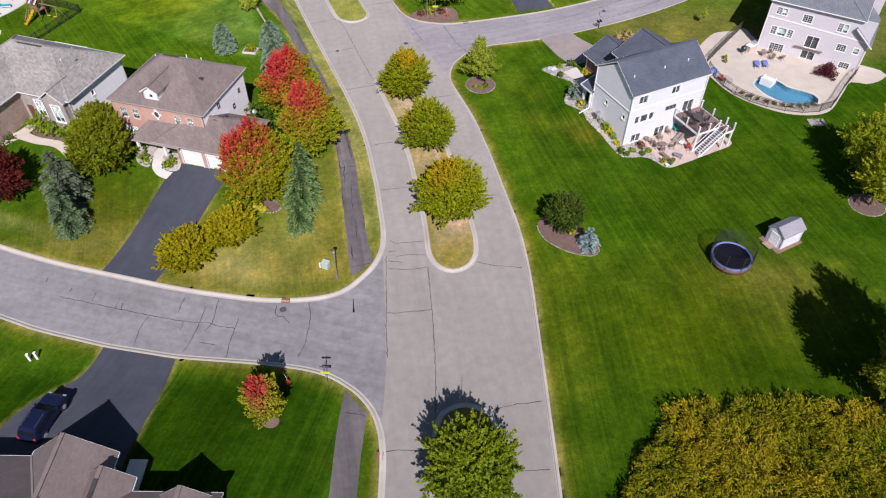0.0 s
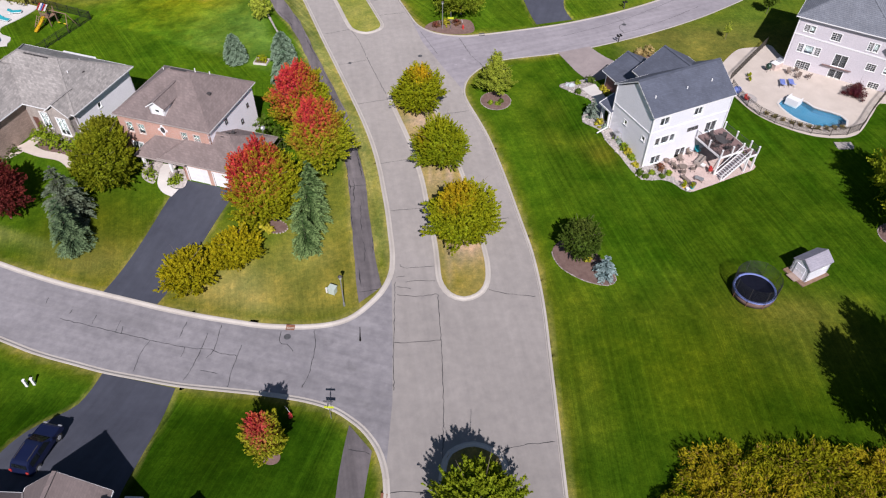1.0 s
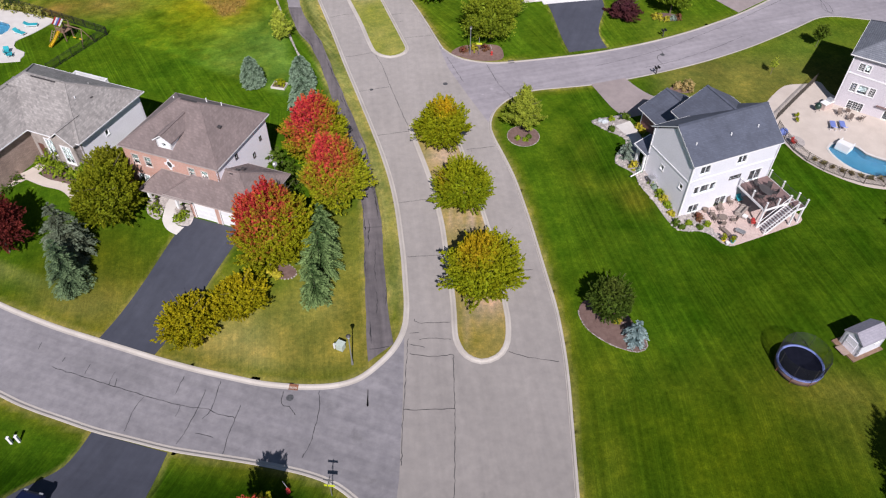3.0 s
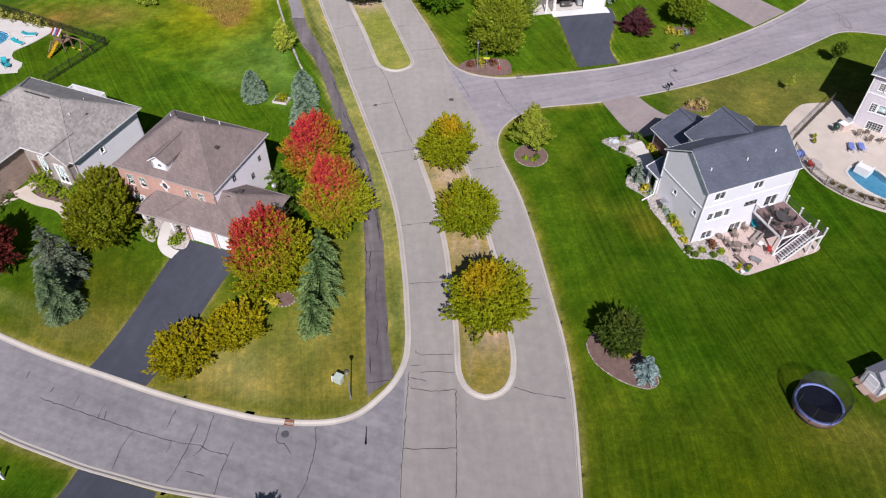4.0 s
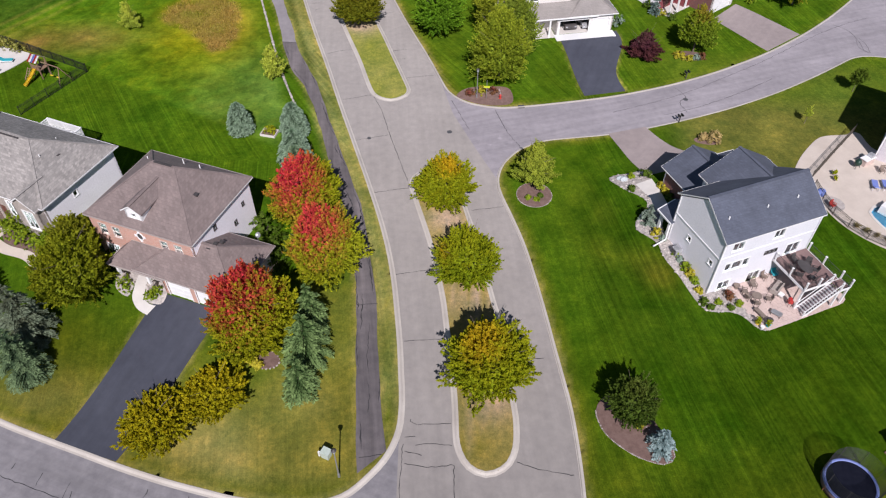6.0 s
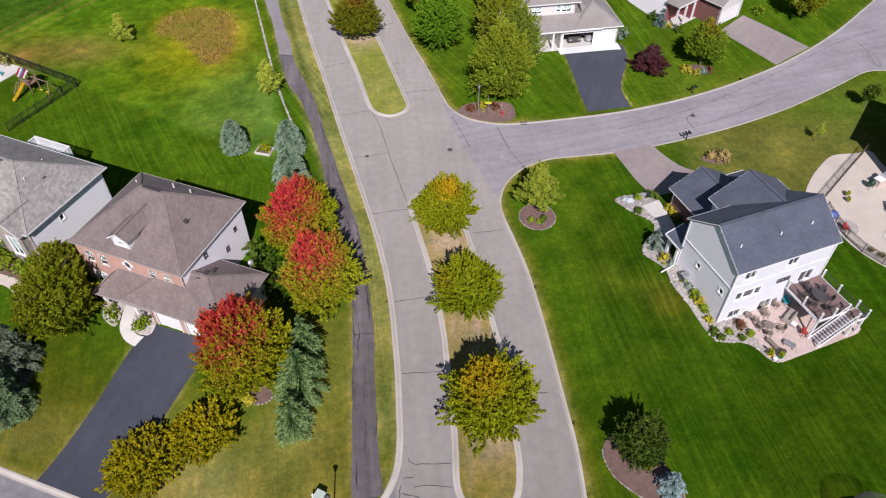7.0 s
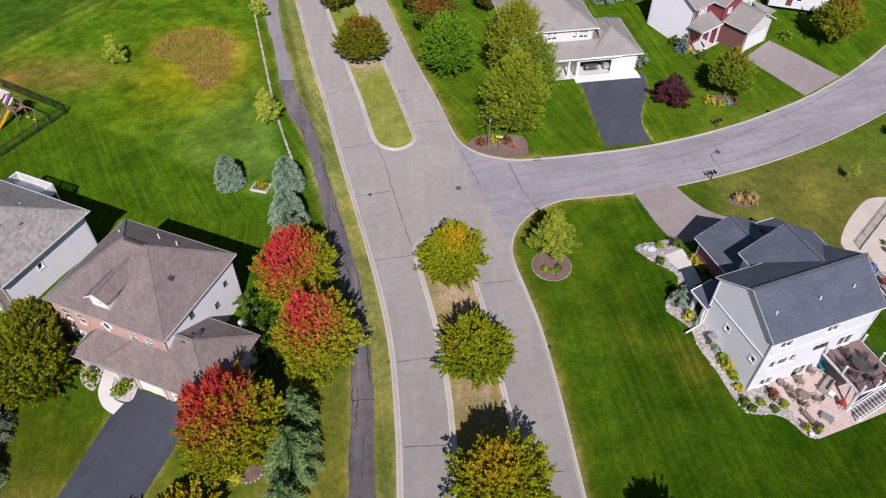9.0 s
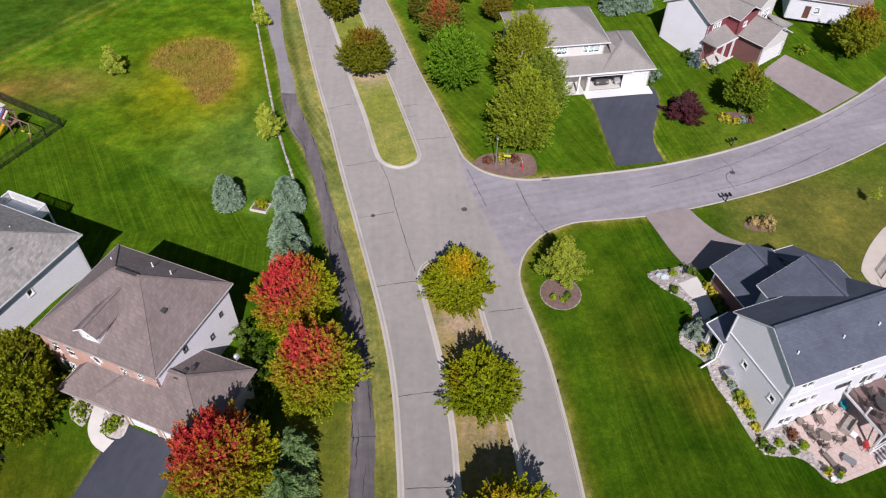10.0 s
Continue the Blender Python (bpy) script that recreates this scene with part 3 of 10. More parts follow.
PATH_L = spline([(-48.5, 152), (-44.4, 142.4), (-39.8, 132), (-35.4, 121.8), (-32.9, 114.8), (-30, 108.8), (-27, 104.4), (-23.8, 97.5), (-20.7, 89.5), (-17.6, 82.3), (-15.2, 75.7), (-13.7, 70), (-12.4, 63.5), (-10.8, 55), (-9.7, 49.2)])
PATH_R = spline([(-46, 153), (-41.4, 142.9), (-37, 130), (-33, 120.6), (-30.2, 113.9), (-26, 106.3), (-22.7, 98.7), (-19.9, 92.3), (-17, 85.6), (-14.6, 79.9), (-12.5, 72.8), (-11.2, 68), (-9.8, 61), (-8.5, 55), (-7.55, 51.5)])


def fray(line, seed, amp=0.13):
    """An edge gone ragged: the line pushed about by up to amp."""
    n = normals_of(line)
    k = value_noise(line[:, 0], line[:, 1], 1.7, seed) + 0.5 * value_noise(line[:, 0], line[:, 1], 0.7, seed + 1) - 0.75
    return line + n * (k * amp * 1.6)[:, None]


PATH_L, PATH_R = fray(PATH_L, 21), fray(PATH_R, 23)


def seg_gap(x, y, line, most=2.5):
    """Distance to a polyline in the plan, exact below most; and the nearest point on it."""
    out, nx, ny = np.full(x.shape, 9.0), np.zeros(x.shape), np.zeros(x.shape)
    for p, q in zip(line[:-1], line[1:]):
        m = (x > min(p[0], q[0]) - most) & (x < max(p[0], q[0]) + most) & (y > min(p[1], q[1]) - most) & (y < max(p[1], q[1]) + most)
        if not m.any():
            continue
        d = q - p
        u, v = x[m], y[m]
        t = np.clip(((u - p[0]) * d[0] + (v - p[1]) * d[1]) / max(d @ d, 1e-9), 0, 1)
        a, b = p[0] + t * d[0], p[1] + t * d[1]
        g = np.hypot(u - a, v - b)
        near = g < out[m]
        for arr, val in ((out, g), (nx, a), (ny, b)):
            w = arr[m]
            w[near] = val[near]
            arr[m] = w
    return out, nx, ny


DRIVES = (
    (spline([(-35.9, 49.6), (-33.6, 57), (-31.6, 64.6)]), spline([(-29.9, 48.2), (-27.2, 56), (-25.0, 63.0)]), "drive", "smooth black sealed asphalt driveway before a garage"),
    (spline([(-32.3, 39.8), (-33.2, 36.5), (-36.3, 33.4), (-37.5, 30), (-37.5, 26)]), spline([(-25.1, 38.5), (-25.4, 33), (-25.6, 30), (-25.8, 28.5), (-26, 26)]), "drive", "smooth black sealed asphalt driveway"),
    (spline([(11.3, 106.9), (9.6, 113.3), (7.7, 120.3)]), spline([(17.0, 108.7), (16.0, 113.3), (17.2, 119.6), (16.5, 122.9)]), "drive", "smooth black sealed asphalt driveway before a garage"),
    (spline([(39.0, 121.75), (34.0, 128.5), (32.4, 130.6)]), spline([(45.1, 127.35), (38.5, 134.7), (37.0, 136.2)]), "drive_tan", "pinkish-grey concrete driveway before a garage"),
    (spline([(14.0, 98.5), (16.2, 93.5), (17.8, 89.5)]), spline([(18.9, 100.5), (21.5, 97), (26.3, 93.5)]), "drive_tan", "pinkish-grey concrete driveway before a garage"),
)

LUSH, DEEP, OLIVE, DRY, STRAW = (0.045, 0.095, 0.005), (0.0255, 0.072, 0.003), (0.110, 0.120, 0.012), (0.186, 0.166, 0.034), (0.285, 0.238, 0.085)
MEADOW, GOLD, RUST = (0.056, 0.118, 0.006), (0.150, 0.160, 0.006), (0.19, 0.12, 0.035)


PATCH = spline([(-53.6, 124.8), (-51.4, 127.8), (-48, 128.2), (-44.6, 126.8), (-42.6, 122), (-41.6, 117.6), (-42.6, 113.2), (-45.2, 116.2), (-49.9, 119.5), (-53, 121.6)], 0.8, True)


def patch_gap(x, y):
    """How far a point lies outside the dry patch (nought inside)."""
    d = seg_gap(x, y, np.vstack([PATCH, PATCH[:1]]), 4.0)[0]
    return np.where(inside(PATCH, x, y), 0.0, d)


def lawn_tint(x, y):
    """Pigment of the turf over the plan, and how far it is striped by the mower."""
    n1, n2, n3 = value_noise(x, y, 9.0, 1), value_noise(x, y, 3.2, 2), value_noise(x, y, 22.0, 3)
    c = np.zeros((*x.shape, 3)) + LUSH

    def lay(col, w):
        nonlocal c
        w = np.clip(w, 0, 1)[..., None]
        c = c * (1 - w) + np.array(col) * w
    lay(DEEP, sm((x - 8) / 4) * sm((100 - y) / 12) * (0.35 + 0.9 * n1) * sm((y - 10) / 10))
    lay((0.024, 0.067, 0.0025), bell(x, y, 25, 61, 20, 8, 8) * (0.6 + 0.5 * n1))
    lay(OLIVE, sm((x - 8) / 4) * sm((104 - y) / 12) * np.clip(0.5 * n1 * n3 + 0.24 * n2 - 0.2, 0, 0.1))
    lay(OLIVE, bell(x, y, 23, 50, 15, 3.2, 5) * (0.15 + 0.3 * n2))
    lay(OLIVE, bell(x, y, 34, 50, 8, 5) * (0.2 + 0.3 * n2))
    lay((0.062, 0.115, 0.006), bell(x, y, 12, 56, 5, 10) * 0.6)
    lay((0.066, 0.094, 0.004), bell(x, y, 22, 42, 16, 9) * (0.4 + 0.5 * n2))
    lay(DRY, bell(x, y, 34, 50, 4.5, 2.2) * 0.45)
    lay(DRY, bell(x, y, 37, 46, 7, 4) * 0.25)
    lay(OLIVE, bell(x, y, 12, 42, 2.5, 12) * 0.5 * n2)
    lay(OLIVE, bell(x, y, 17.5, 74.5, 2.6, 1.8, -50) * 0.9)
    lay(OLIVE, bell(x, y, 11.5, 79, 3, 9, 18) * (0.05 + 0.25 * n2))
    lay((0.098, 0.108, 0.026), sm((x - 20) / 6) * sm((y - 84 - 0.1 * x) / 5) * sm((122 - y) / 5) * (0.75 + 0.3 * n1))
    lay(DRY, bell(x, y, 42, 103, 20, 8, 35) * (0.1 + 0.25 * n2))
    lay(OLIVE, sm((x + 50) / 14) * sm((-7 - x) / 3) * sm((y - 44) / 4) * sm((66 - y) / 12) * (0.45 + 0.6 * n1))
    lay(DRY, bell(x, y, -17, 50, 12, 6) * (0.45 + 0.5 * n2))
    lay(STRAW, bell(x, y, -22, 50.0, 6, 3.5) * (0.35 + 0.5 * n2))
    lay(STRAW, bell(x, y, -15.6, 55.4, 2.6, 2.0) * 0.55)
    lay(STRAW, bell(x, y, -40, 53.5, 5, 3) * 0.45 * (0.4 + n2))
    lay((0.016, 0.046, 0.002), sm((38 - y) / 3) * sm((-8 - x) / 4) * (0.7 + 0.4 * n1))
    lay((0.048, 0.058, 0.004), bell(x, y, -41, 58, 7, 7) * (0.35 + 0.6 * n2))
    far = sm((y - np.minimum(94.9 - 0.448 * (x + 36.3), 106.0) + 0.5) / 1.6) * sm((-27 - x - (y - 100) * 0.42) / 3)
    lay(MEADOW, far * (0.75 + 0.4 * n1))
    lay(LUSH, far * sm((n3 - 0.45) * 3) * 0.5)
    lay(OLIVE, far * sm((n2 * n1 - 0.45) * 3) * 0.35)
    lay(GOLD, far * sm((value_noise(x, y, 1.1, 41) - 0.66) * 5) * 0.2)
    lay((0.095, 0.165, 0.034), bell(x, y, -33.5, 104, 8, 12, 20) * far * (0.5 + 0.4 * n2))
    lay(GOLD, bell(x, y, -46.3, 116.8, 8.0, 9.5, 15) * (0.75 + 0.6 * n2))
    lay((0.26, 0.19, 0.03), bell(x, y, -43.0, 121.0, 3.5, 7, 15) * (0.25 + 0.6 * n2))
    lay(GOLD, sm(1.2 - 0.4 * patch_gap(x, y)) * 0.5)
    lay(RUST, sm(1.1 - 0.6 * patch_gap(x, y)) * np.clip(1.2 * value_noise(x, y, 1.5, 51) + 0.6 * value_noise(x, y, 0.9, 52) - 0.3, 0.15, 0.9))
    lay(RUST, bell(x, y, -68, 112.8, 11, 4.5, 15) * (0.4 + 0.5 * n2))
    track = np.abs((x + 75.4) * 0.914 - (y - 118.1) * 0.407)
    lay((0.035, 0.075, 0.008), sm(((y - 118.1) * 0.407 - (x + 75.4) * 0.914) / 2) * 0.85)
    lay(DRY, (sm((0.8 - track) / 0.6) + 0.7 * sm((0.7 - np.abs(track - 2.2)) / 0.6)) * sm((-60 - x) / 4) * 0.35)
    lay((0.058, 0.108, 0.007), sm((y - 104) / 8) * sm((x + 16 + (y - 104) * 0.42) / 3) * (0.5 + 0.4 * n1))
    yard = sm((y - 80) / 4) * sm((-22 - x) / 4) * (1 - far) * sm((116 - y) / 4)
    lay(LUSH, yard * (0.75 + 0.25 * n1))
    edge = np.minimum.reduce([seg_gap(x, y, k)[0] for k in (K_NW, K_SW, K_E, K_N)])
    walked = np.minimum(seg_gap(x, y, PATH_L)[0], seg_gap(x, y, PATH_R)[0])
    lay(OLIVE, sm((2.2 - edge) / 1.6) * (0.25 + 0.5 * n2) * (1 - 0.8 * sm((y - 96) / 6) * sm((x - 2) / 4)))
    lay((0.150, 0.165, 0.048), sm((4.6 - seg_gap(x, y, K_NW, 6.0)[0]) / 1.2) * sm((y - 54) / 4) * (0.5 + 0.4 * n2))
    lay(DRY, sm((x + 20.5) / 3) * sm((-8.5 - x) / 1.5) * sm((74 - y) / 8) * sm((y - 47) / 2) * (0.35 + 0.45 * n2))
    lay(STRAW, sm((0.8 - edge) / 0.5) * (0.3 + 0.5 * n2) * (1 - 0.85 * sm((y - 96) / 6) * sm((x - 2) / 4)))
    for left, right, mt, lb in DRIVES[:3]:
        walked = np.minimum(walked, np.minimum(seg_gap(x, y, left)[0], seg_gap(x, y, right)[0]))
    lay(STRAW, sm((0.45 - walked) / 0.4) * (0.15 + 0.45 * n2))
    kg = seg_gap(x, y, K_NW, 6.0)[0]
    verge = sm((y - 62) / 6) * sm((4.4 - kg) / 0.6) * sm((x + 75) / 10)
    lay((0.06, 0.075, 0.018), verge * np.exp(-((kg - 2.3) / 0.4) ** 2) * (0.5 + 0.5 * n1))
    lay((0.235, 0.225, 0.085), verge * np.exp(-((kg - 1.4) / 0.45) ** 2) * 0.5)
    n4 = value_noise(x, y, 1.3, 8)
    c = c * (0.74 + 0.30 * n2 + 0.22 * n4)[..., None] * (1 + (0.16 * (n1 - 0.5) + 0.14 * (n4 - 0.5))[..., None] * np.array((1, 0, 0)))
    c = c * (1 + far * (0.5 * (value_noise(x, y, 0.8, 61) - 0.5) + 0.3 * (value_noise(x, y, 2.0, 62) - 0.5)))[..., None]
    mow = np.clip(sm((x - 9) / 3) * (1 - 0.35 * n1) + yard + sm((39 - y) / 3) * sm((-8 - x) / 4) * 0.9 + sm((y - 104) / 6) * sm((x + 12) / 6) + 0.35, 0, 1) * (1 - 0.8 * far) * (1 - 0.3 * sm((x - 9) / 3) * sm((60 - y) / 8)) * (1 - 0.85 * sm((x - 20) / 6) * sm((y - 84 - 0.1 * x) / 5) * sm((122 - y) / 5))
    ang = np.radians(np.where(x > 9.5, np.where(y < 49, 93.0, np.where(y < 100, 106.0, 110.0)), np.where(y < 44, 76.0, np.where(y > 88, 126.5, 105.0))))
    swath = np.stack([x * np.sin(ang) - y * np.cos(ang), x * np.cos(ang) + y * np.sin(ang), 0 * x], -1)
    return c, mow, swath


def build_ground():
    xs, ys = axis(-900, 900, -84, 70, 0.5), axis(-900, 1500, 8, 168, 0.5)
    X, Y = np.meshgrid(xs, ys)
    road = on_road(X, Y)
    for ln in (K_NW, K_SW, K_E, K_N):
        g, nx, ny = seg_gap(X, Y, ln, 1.2)
        side = np.where(road, -1.0, 1.0)
        pull = (np.abs(g * side - 0.1) < 0.36) & (g > 1e-3)
        f = np.where(pull, 0.1 * side / np.maximum(g, 1e-3), 1.0)
        X, Y = np.where(pull, nx + (X - nx) * f, X), np.where(pull, ny + (Y - ny) * f, Y)
        road &= ~pull
    Z = np.where(road, -0.35, ground(X, Y))
    for dx, dy in ((0, 0), (0.6, 0), (-0.6, 0), (0, 0.6), (0, -0.6)):
        Z = np.where(inside(POOL_A, X + dx, Y + dy) | inside(POOL_B, X + dx, Y + dy), -1.7, Z)
    V = np.stack([X, Y, Z], -1).reshape(-1, 3)
    nx, ny = len(xs), len(ys)
    i = (np.arange(ny - 1)[:, None] * nx + np.arange(nx - 1)[None]).ravel()
    Fc = np.stack([i, i + 1, i + nx + 1, i + nx], 1)
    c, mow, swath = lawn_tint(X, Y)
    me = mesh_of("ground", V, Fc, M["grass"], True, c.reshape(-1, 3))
    at = me.attributes.new("mow", "FLOAT", "POINT")
    at.data.foreach_set("value", mow.astype(np.float32).ravel())
    at = me.attributes.new("swath", "FLOAT_VECTOR", "POINT")
    at.data.foreach_set("vector", swath.astype(np.float32).ravel())
    return tagged(new("ground", me), "mown green lawns and rough meadow over gently rising lots", "ground", kind="structure")


build_ground()
tagged(flat("road", AVENUE, 0.0, M["avenue"]), "bleached grey divided avenue with tarred cracks", "road", kind="structure")
tagged(flat("road", WEST, 0.004, M["street"]), "worn grey asphalt side street full of cracks", "road", kind="structure")
tagged(flat("road", EAST, 0.004, M["street_e"]), "worn grey asphalt side street curving between lawns", "road", kind="structure")
KERB = [(0.36, 0.012), (0.18, 0.022), (0.05, 0.11), (-0.01, 0.142), (-0.16, 0.15), (-0.2, 0.13), (-0.2, -0.1), (0.36, -0.1)]
MIRROR = [(-o, u) for o, u in KERB]
SLIM = [(0.15, 0.012), (0.1, 0.022)] + KERB[2:-1] + [(0.15, -0.1)]
for ln, pf in ((K_NW, MIRROR), (K_SW, KERB), (K_E, SLIM), (K_N, KERB)):
    seg = ln[(ln[:, 1] > -35) & (ln[:, 1] < 190)]
    tagged(sweep("kerb", seg, pf, M["curb"]), "pale concrete kerb and gutter", "kerb", kind="structure")
for isle in (ISLE_1, ISLE_2, ISLE_0):
    area = np.sum(isle[:, 0] * np.roll(isle[:, 1], -1) - np.roll(isle[:, 0], -1) * isle[:, 1])
    tagged(sweep("kerb", isle, MIRROR if area > 0 else KERB, M["curb"], True), "pale concrete kerb round a grass median", "kerb", kind="structure")
    top = flat("median", isle, 0.125, M["grass"])
    bm = bmesh.new()
    bm.from_mesh(top.data)
    bmesh.ops.subdivide_edges(bm, edges=[e for e in bm.edges if e.calc_length() > 1.5], cuts=3, use_grid_fill=True)
    bm.to_mesh(top.data)
    bm.free()
    co = np.zeros(len(top.data.vertices) * 3)
    top.data.vertices.foreach_get("co", co)
    co = co.reshape(-1, 3)
    k = value_noise(co[:, 0], co[:, 1], 2.5, 7)[:, None]
    far = isle is ISLE_2
    tint = np.array((0.140, 0.165, 0.028) if far else (0.175, 0.150, 0.030)) * (1 - k) + np.array((0.205, 0.205, 0.060) if far else (0.255, 0.205, 0.075)) * k
    bare = sum(np.exp(-((co[:, 0] - x) ** 2 + (co[:, 1] - y - 1.5) ** 2) / 7.0) for x, y in ((-4.4, 79.5), (-1.4, 67.0), (0.9, 57.0), (-22.5, 121.5), (2.2, 29)))
    bare = np.clip(bare * (0.5 + k[:, 0]), 0, 1)[:, None]
    tint = tint * (1 - bare) + np.array((0.35, 0.262, 0.205)) * bare
    at = top.data.color_attributes.new("tint", "FLOAT_COLOR", "POINT")
    at.data.foreach_set("color", np.hstack([tint, np.ones((len(tint), 1))]).astype(np.float32).ravel())
    tagged(top, "dry yellowing grass median inside a kerb", "median", kind="structure")

# paths, driveways, walks
old = lambda ln: ln[ln[:, 1] < 117.0]
new_end = lambda ln: ln[ln[:, 1] > 116.2]
tagged(ribbon("path", old(PATH_L), old(PATH_R), M["path"], 0.025, 6), "old dark asphalt footpath with frayed edges", "path", kind="structure")
tagged(ribbon("path", new_end(PATH_L), new_end(PATH_R), M["path_new"], 0.021, 6), "smoother grey asphalt footpath", "path", kind="structure")
tagged(ribbon("path", spline([(-8.85, 35.4), (-9.1, 31.5), (-9.05, 25), (-9, 10), (-9, -40)]), spline([(-6.6, 33.0), (-6.8, 29.4), (-6.8, 25), (-6.8, 10), (-6.8, -40)]), M["path"], 0.025, 6), "old dark asphalt footpath", "path", kind="structure")
for left, right, mt, lb in DRIVES:
    tagged(ribbon("driveway", left, right, M[mt], 0.035, 8), lb, "driveway", kind="structure")


# ---- trees and shrubs ----


def unit(v):
    return v / (np.linalg.norm(v, axis=-1, keepdims=True) + 1e-9)


def leaf_quads(P, N, size, r, long=1.35):
    """A small folded leaf at each point, facing about N."""
    k = len(P)
    a = unit(np.cross(N, r.normal(size=(k, 3))))
    b = np.cross(N, a)
    s = (size * r.uniform(0.7, 1.3, k))[:, None]
    V = np.stack([P - a * s * 0.5 * long, P + b * s * 0.42, P + a * s * 0.5 * long - N * s * 0.15, P - b * s * 0.42], 1).reshape(-1, 3)
    Fc = np.arange(4 * k).reshape(k, 4)
    return V, Fc


def crown_mesh(name, rx, rz, seed, pigment, clumps=None, leaves=14, size=0.155, lumps=None, low=-0.85, flat_low=0.75, spread=0.12, cone=0.28, upright=0.9, glow=1.55, dense=1.0):
    """A crown built of many leafy boughs, each a rounded tuft of small leaves, over a darker heart."""
    r = np.random.default_rng(seed)
    clumps = int((clumps or int(62 * rx * (rx + rz) / 2 * (0.2 / size) ** 1.6)) * dense)
    lumps = lumps or max(9, int(34 * rx * (rx + rz) ** 0.5))
    k = np.arange(lumps) + 0.5
    z = 1 - (1 - low) * k / lumps
    a = k * 2.39996 + r.uniform(0, 6.28)
    d = np.stack([np.sqrt(1 - z * z) * np.cos(a), np.sqrt(1 - z * z) * np.sin(a), z], 1) + r.normal(size=(lumps, 3)) * 0.12
    d = unit(d)
    B = d * r.uniform(0.66, 0.94, lumps)[:, None]
    rad = r.uniform(0.9, 1.3, lumps) * min(0.34, 1.9 / math.sqrt(lumps))
    pick = r.choice(lumps, clumps, p=rad ** 2 / (rad ** 2).sum())
    e = unit(r.normal(size=(clumps, 3)) + d[pick] * 1.1 + np.array((0, 0, 0.35)))
    grow = unit(d + np.array((0, 0, upright)))
    shoot = r.random(lumps) ** 1.5
    C = B[pick] + e * rad[pick][:, None] * r.uniform(0.75, 1.05, clumps)[:, None]
    C += grow[pick] * ((e * grow[pick]).sum(1) * rad[pick] * 1.45 + 0.2 * shoot[pick] * (r.random(clumps) ** 3))[:, None]
    heart = int(clumps * 0.22)
    C[:heart] = d[pick[:heart]] * r.uniform(0.5, 0.72, heart)[:, None]
    zz = C[:, 2]
    taper = 1 - cone * np.clip(zz, -0.4, 1)
    C = C * np.stack([rx * taper, rx * taper, np.where(zz < 0, rz * flat_low, rz)], 1)
    C *= 0.95
    P = np.repeat(C, leaves, 0) + r.normal(size=(clumps * leaves, 3)) * spread * (0.7 + 0.3 * rx / 3.5)
    N = unit(np.repeat(e, leaves, 0) * 0.8 + np.repeat(d[pick], leaves, 0) * 0.35 + np.array((0, -0.1, 0.45)) + r.normal(size=P.shape) * 0.34)
    V, Fc = leaf_quads(P, N, size, r)
    h = np.repeat(np.clip(C[:, 2] / rz, -1, 1), leaves)
    own = r.random(lumps)
    u = np.clip(np.repeat(own[pick] * 0.55 + r.random(clumps) * 0.45, leaves) + r.normal(size=len(P)) * 0.06, 0, 1)
    tint = pigment(h, u, P / (rx, rx, rz), r) * glow
    return mesh_of(name, V, Fc, M["leaf"], tint=np.repeat(tint, 4, 0))


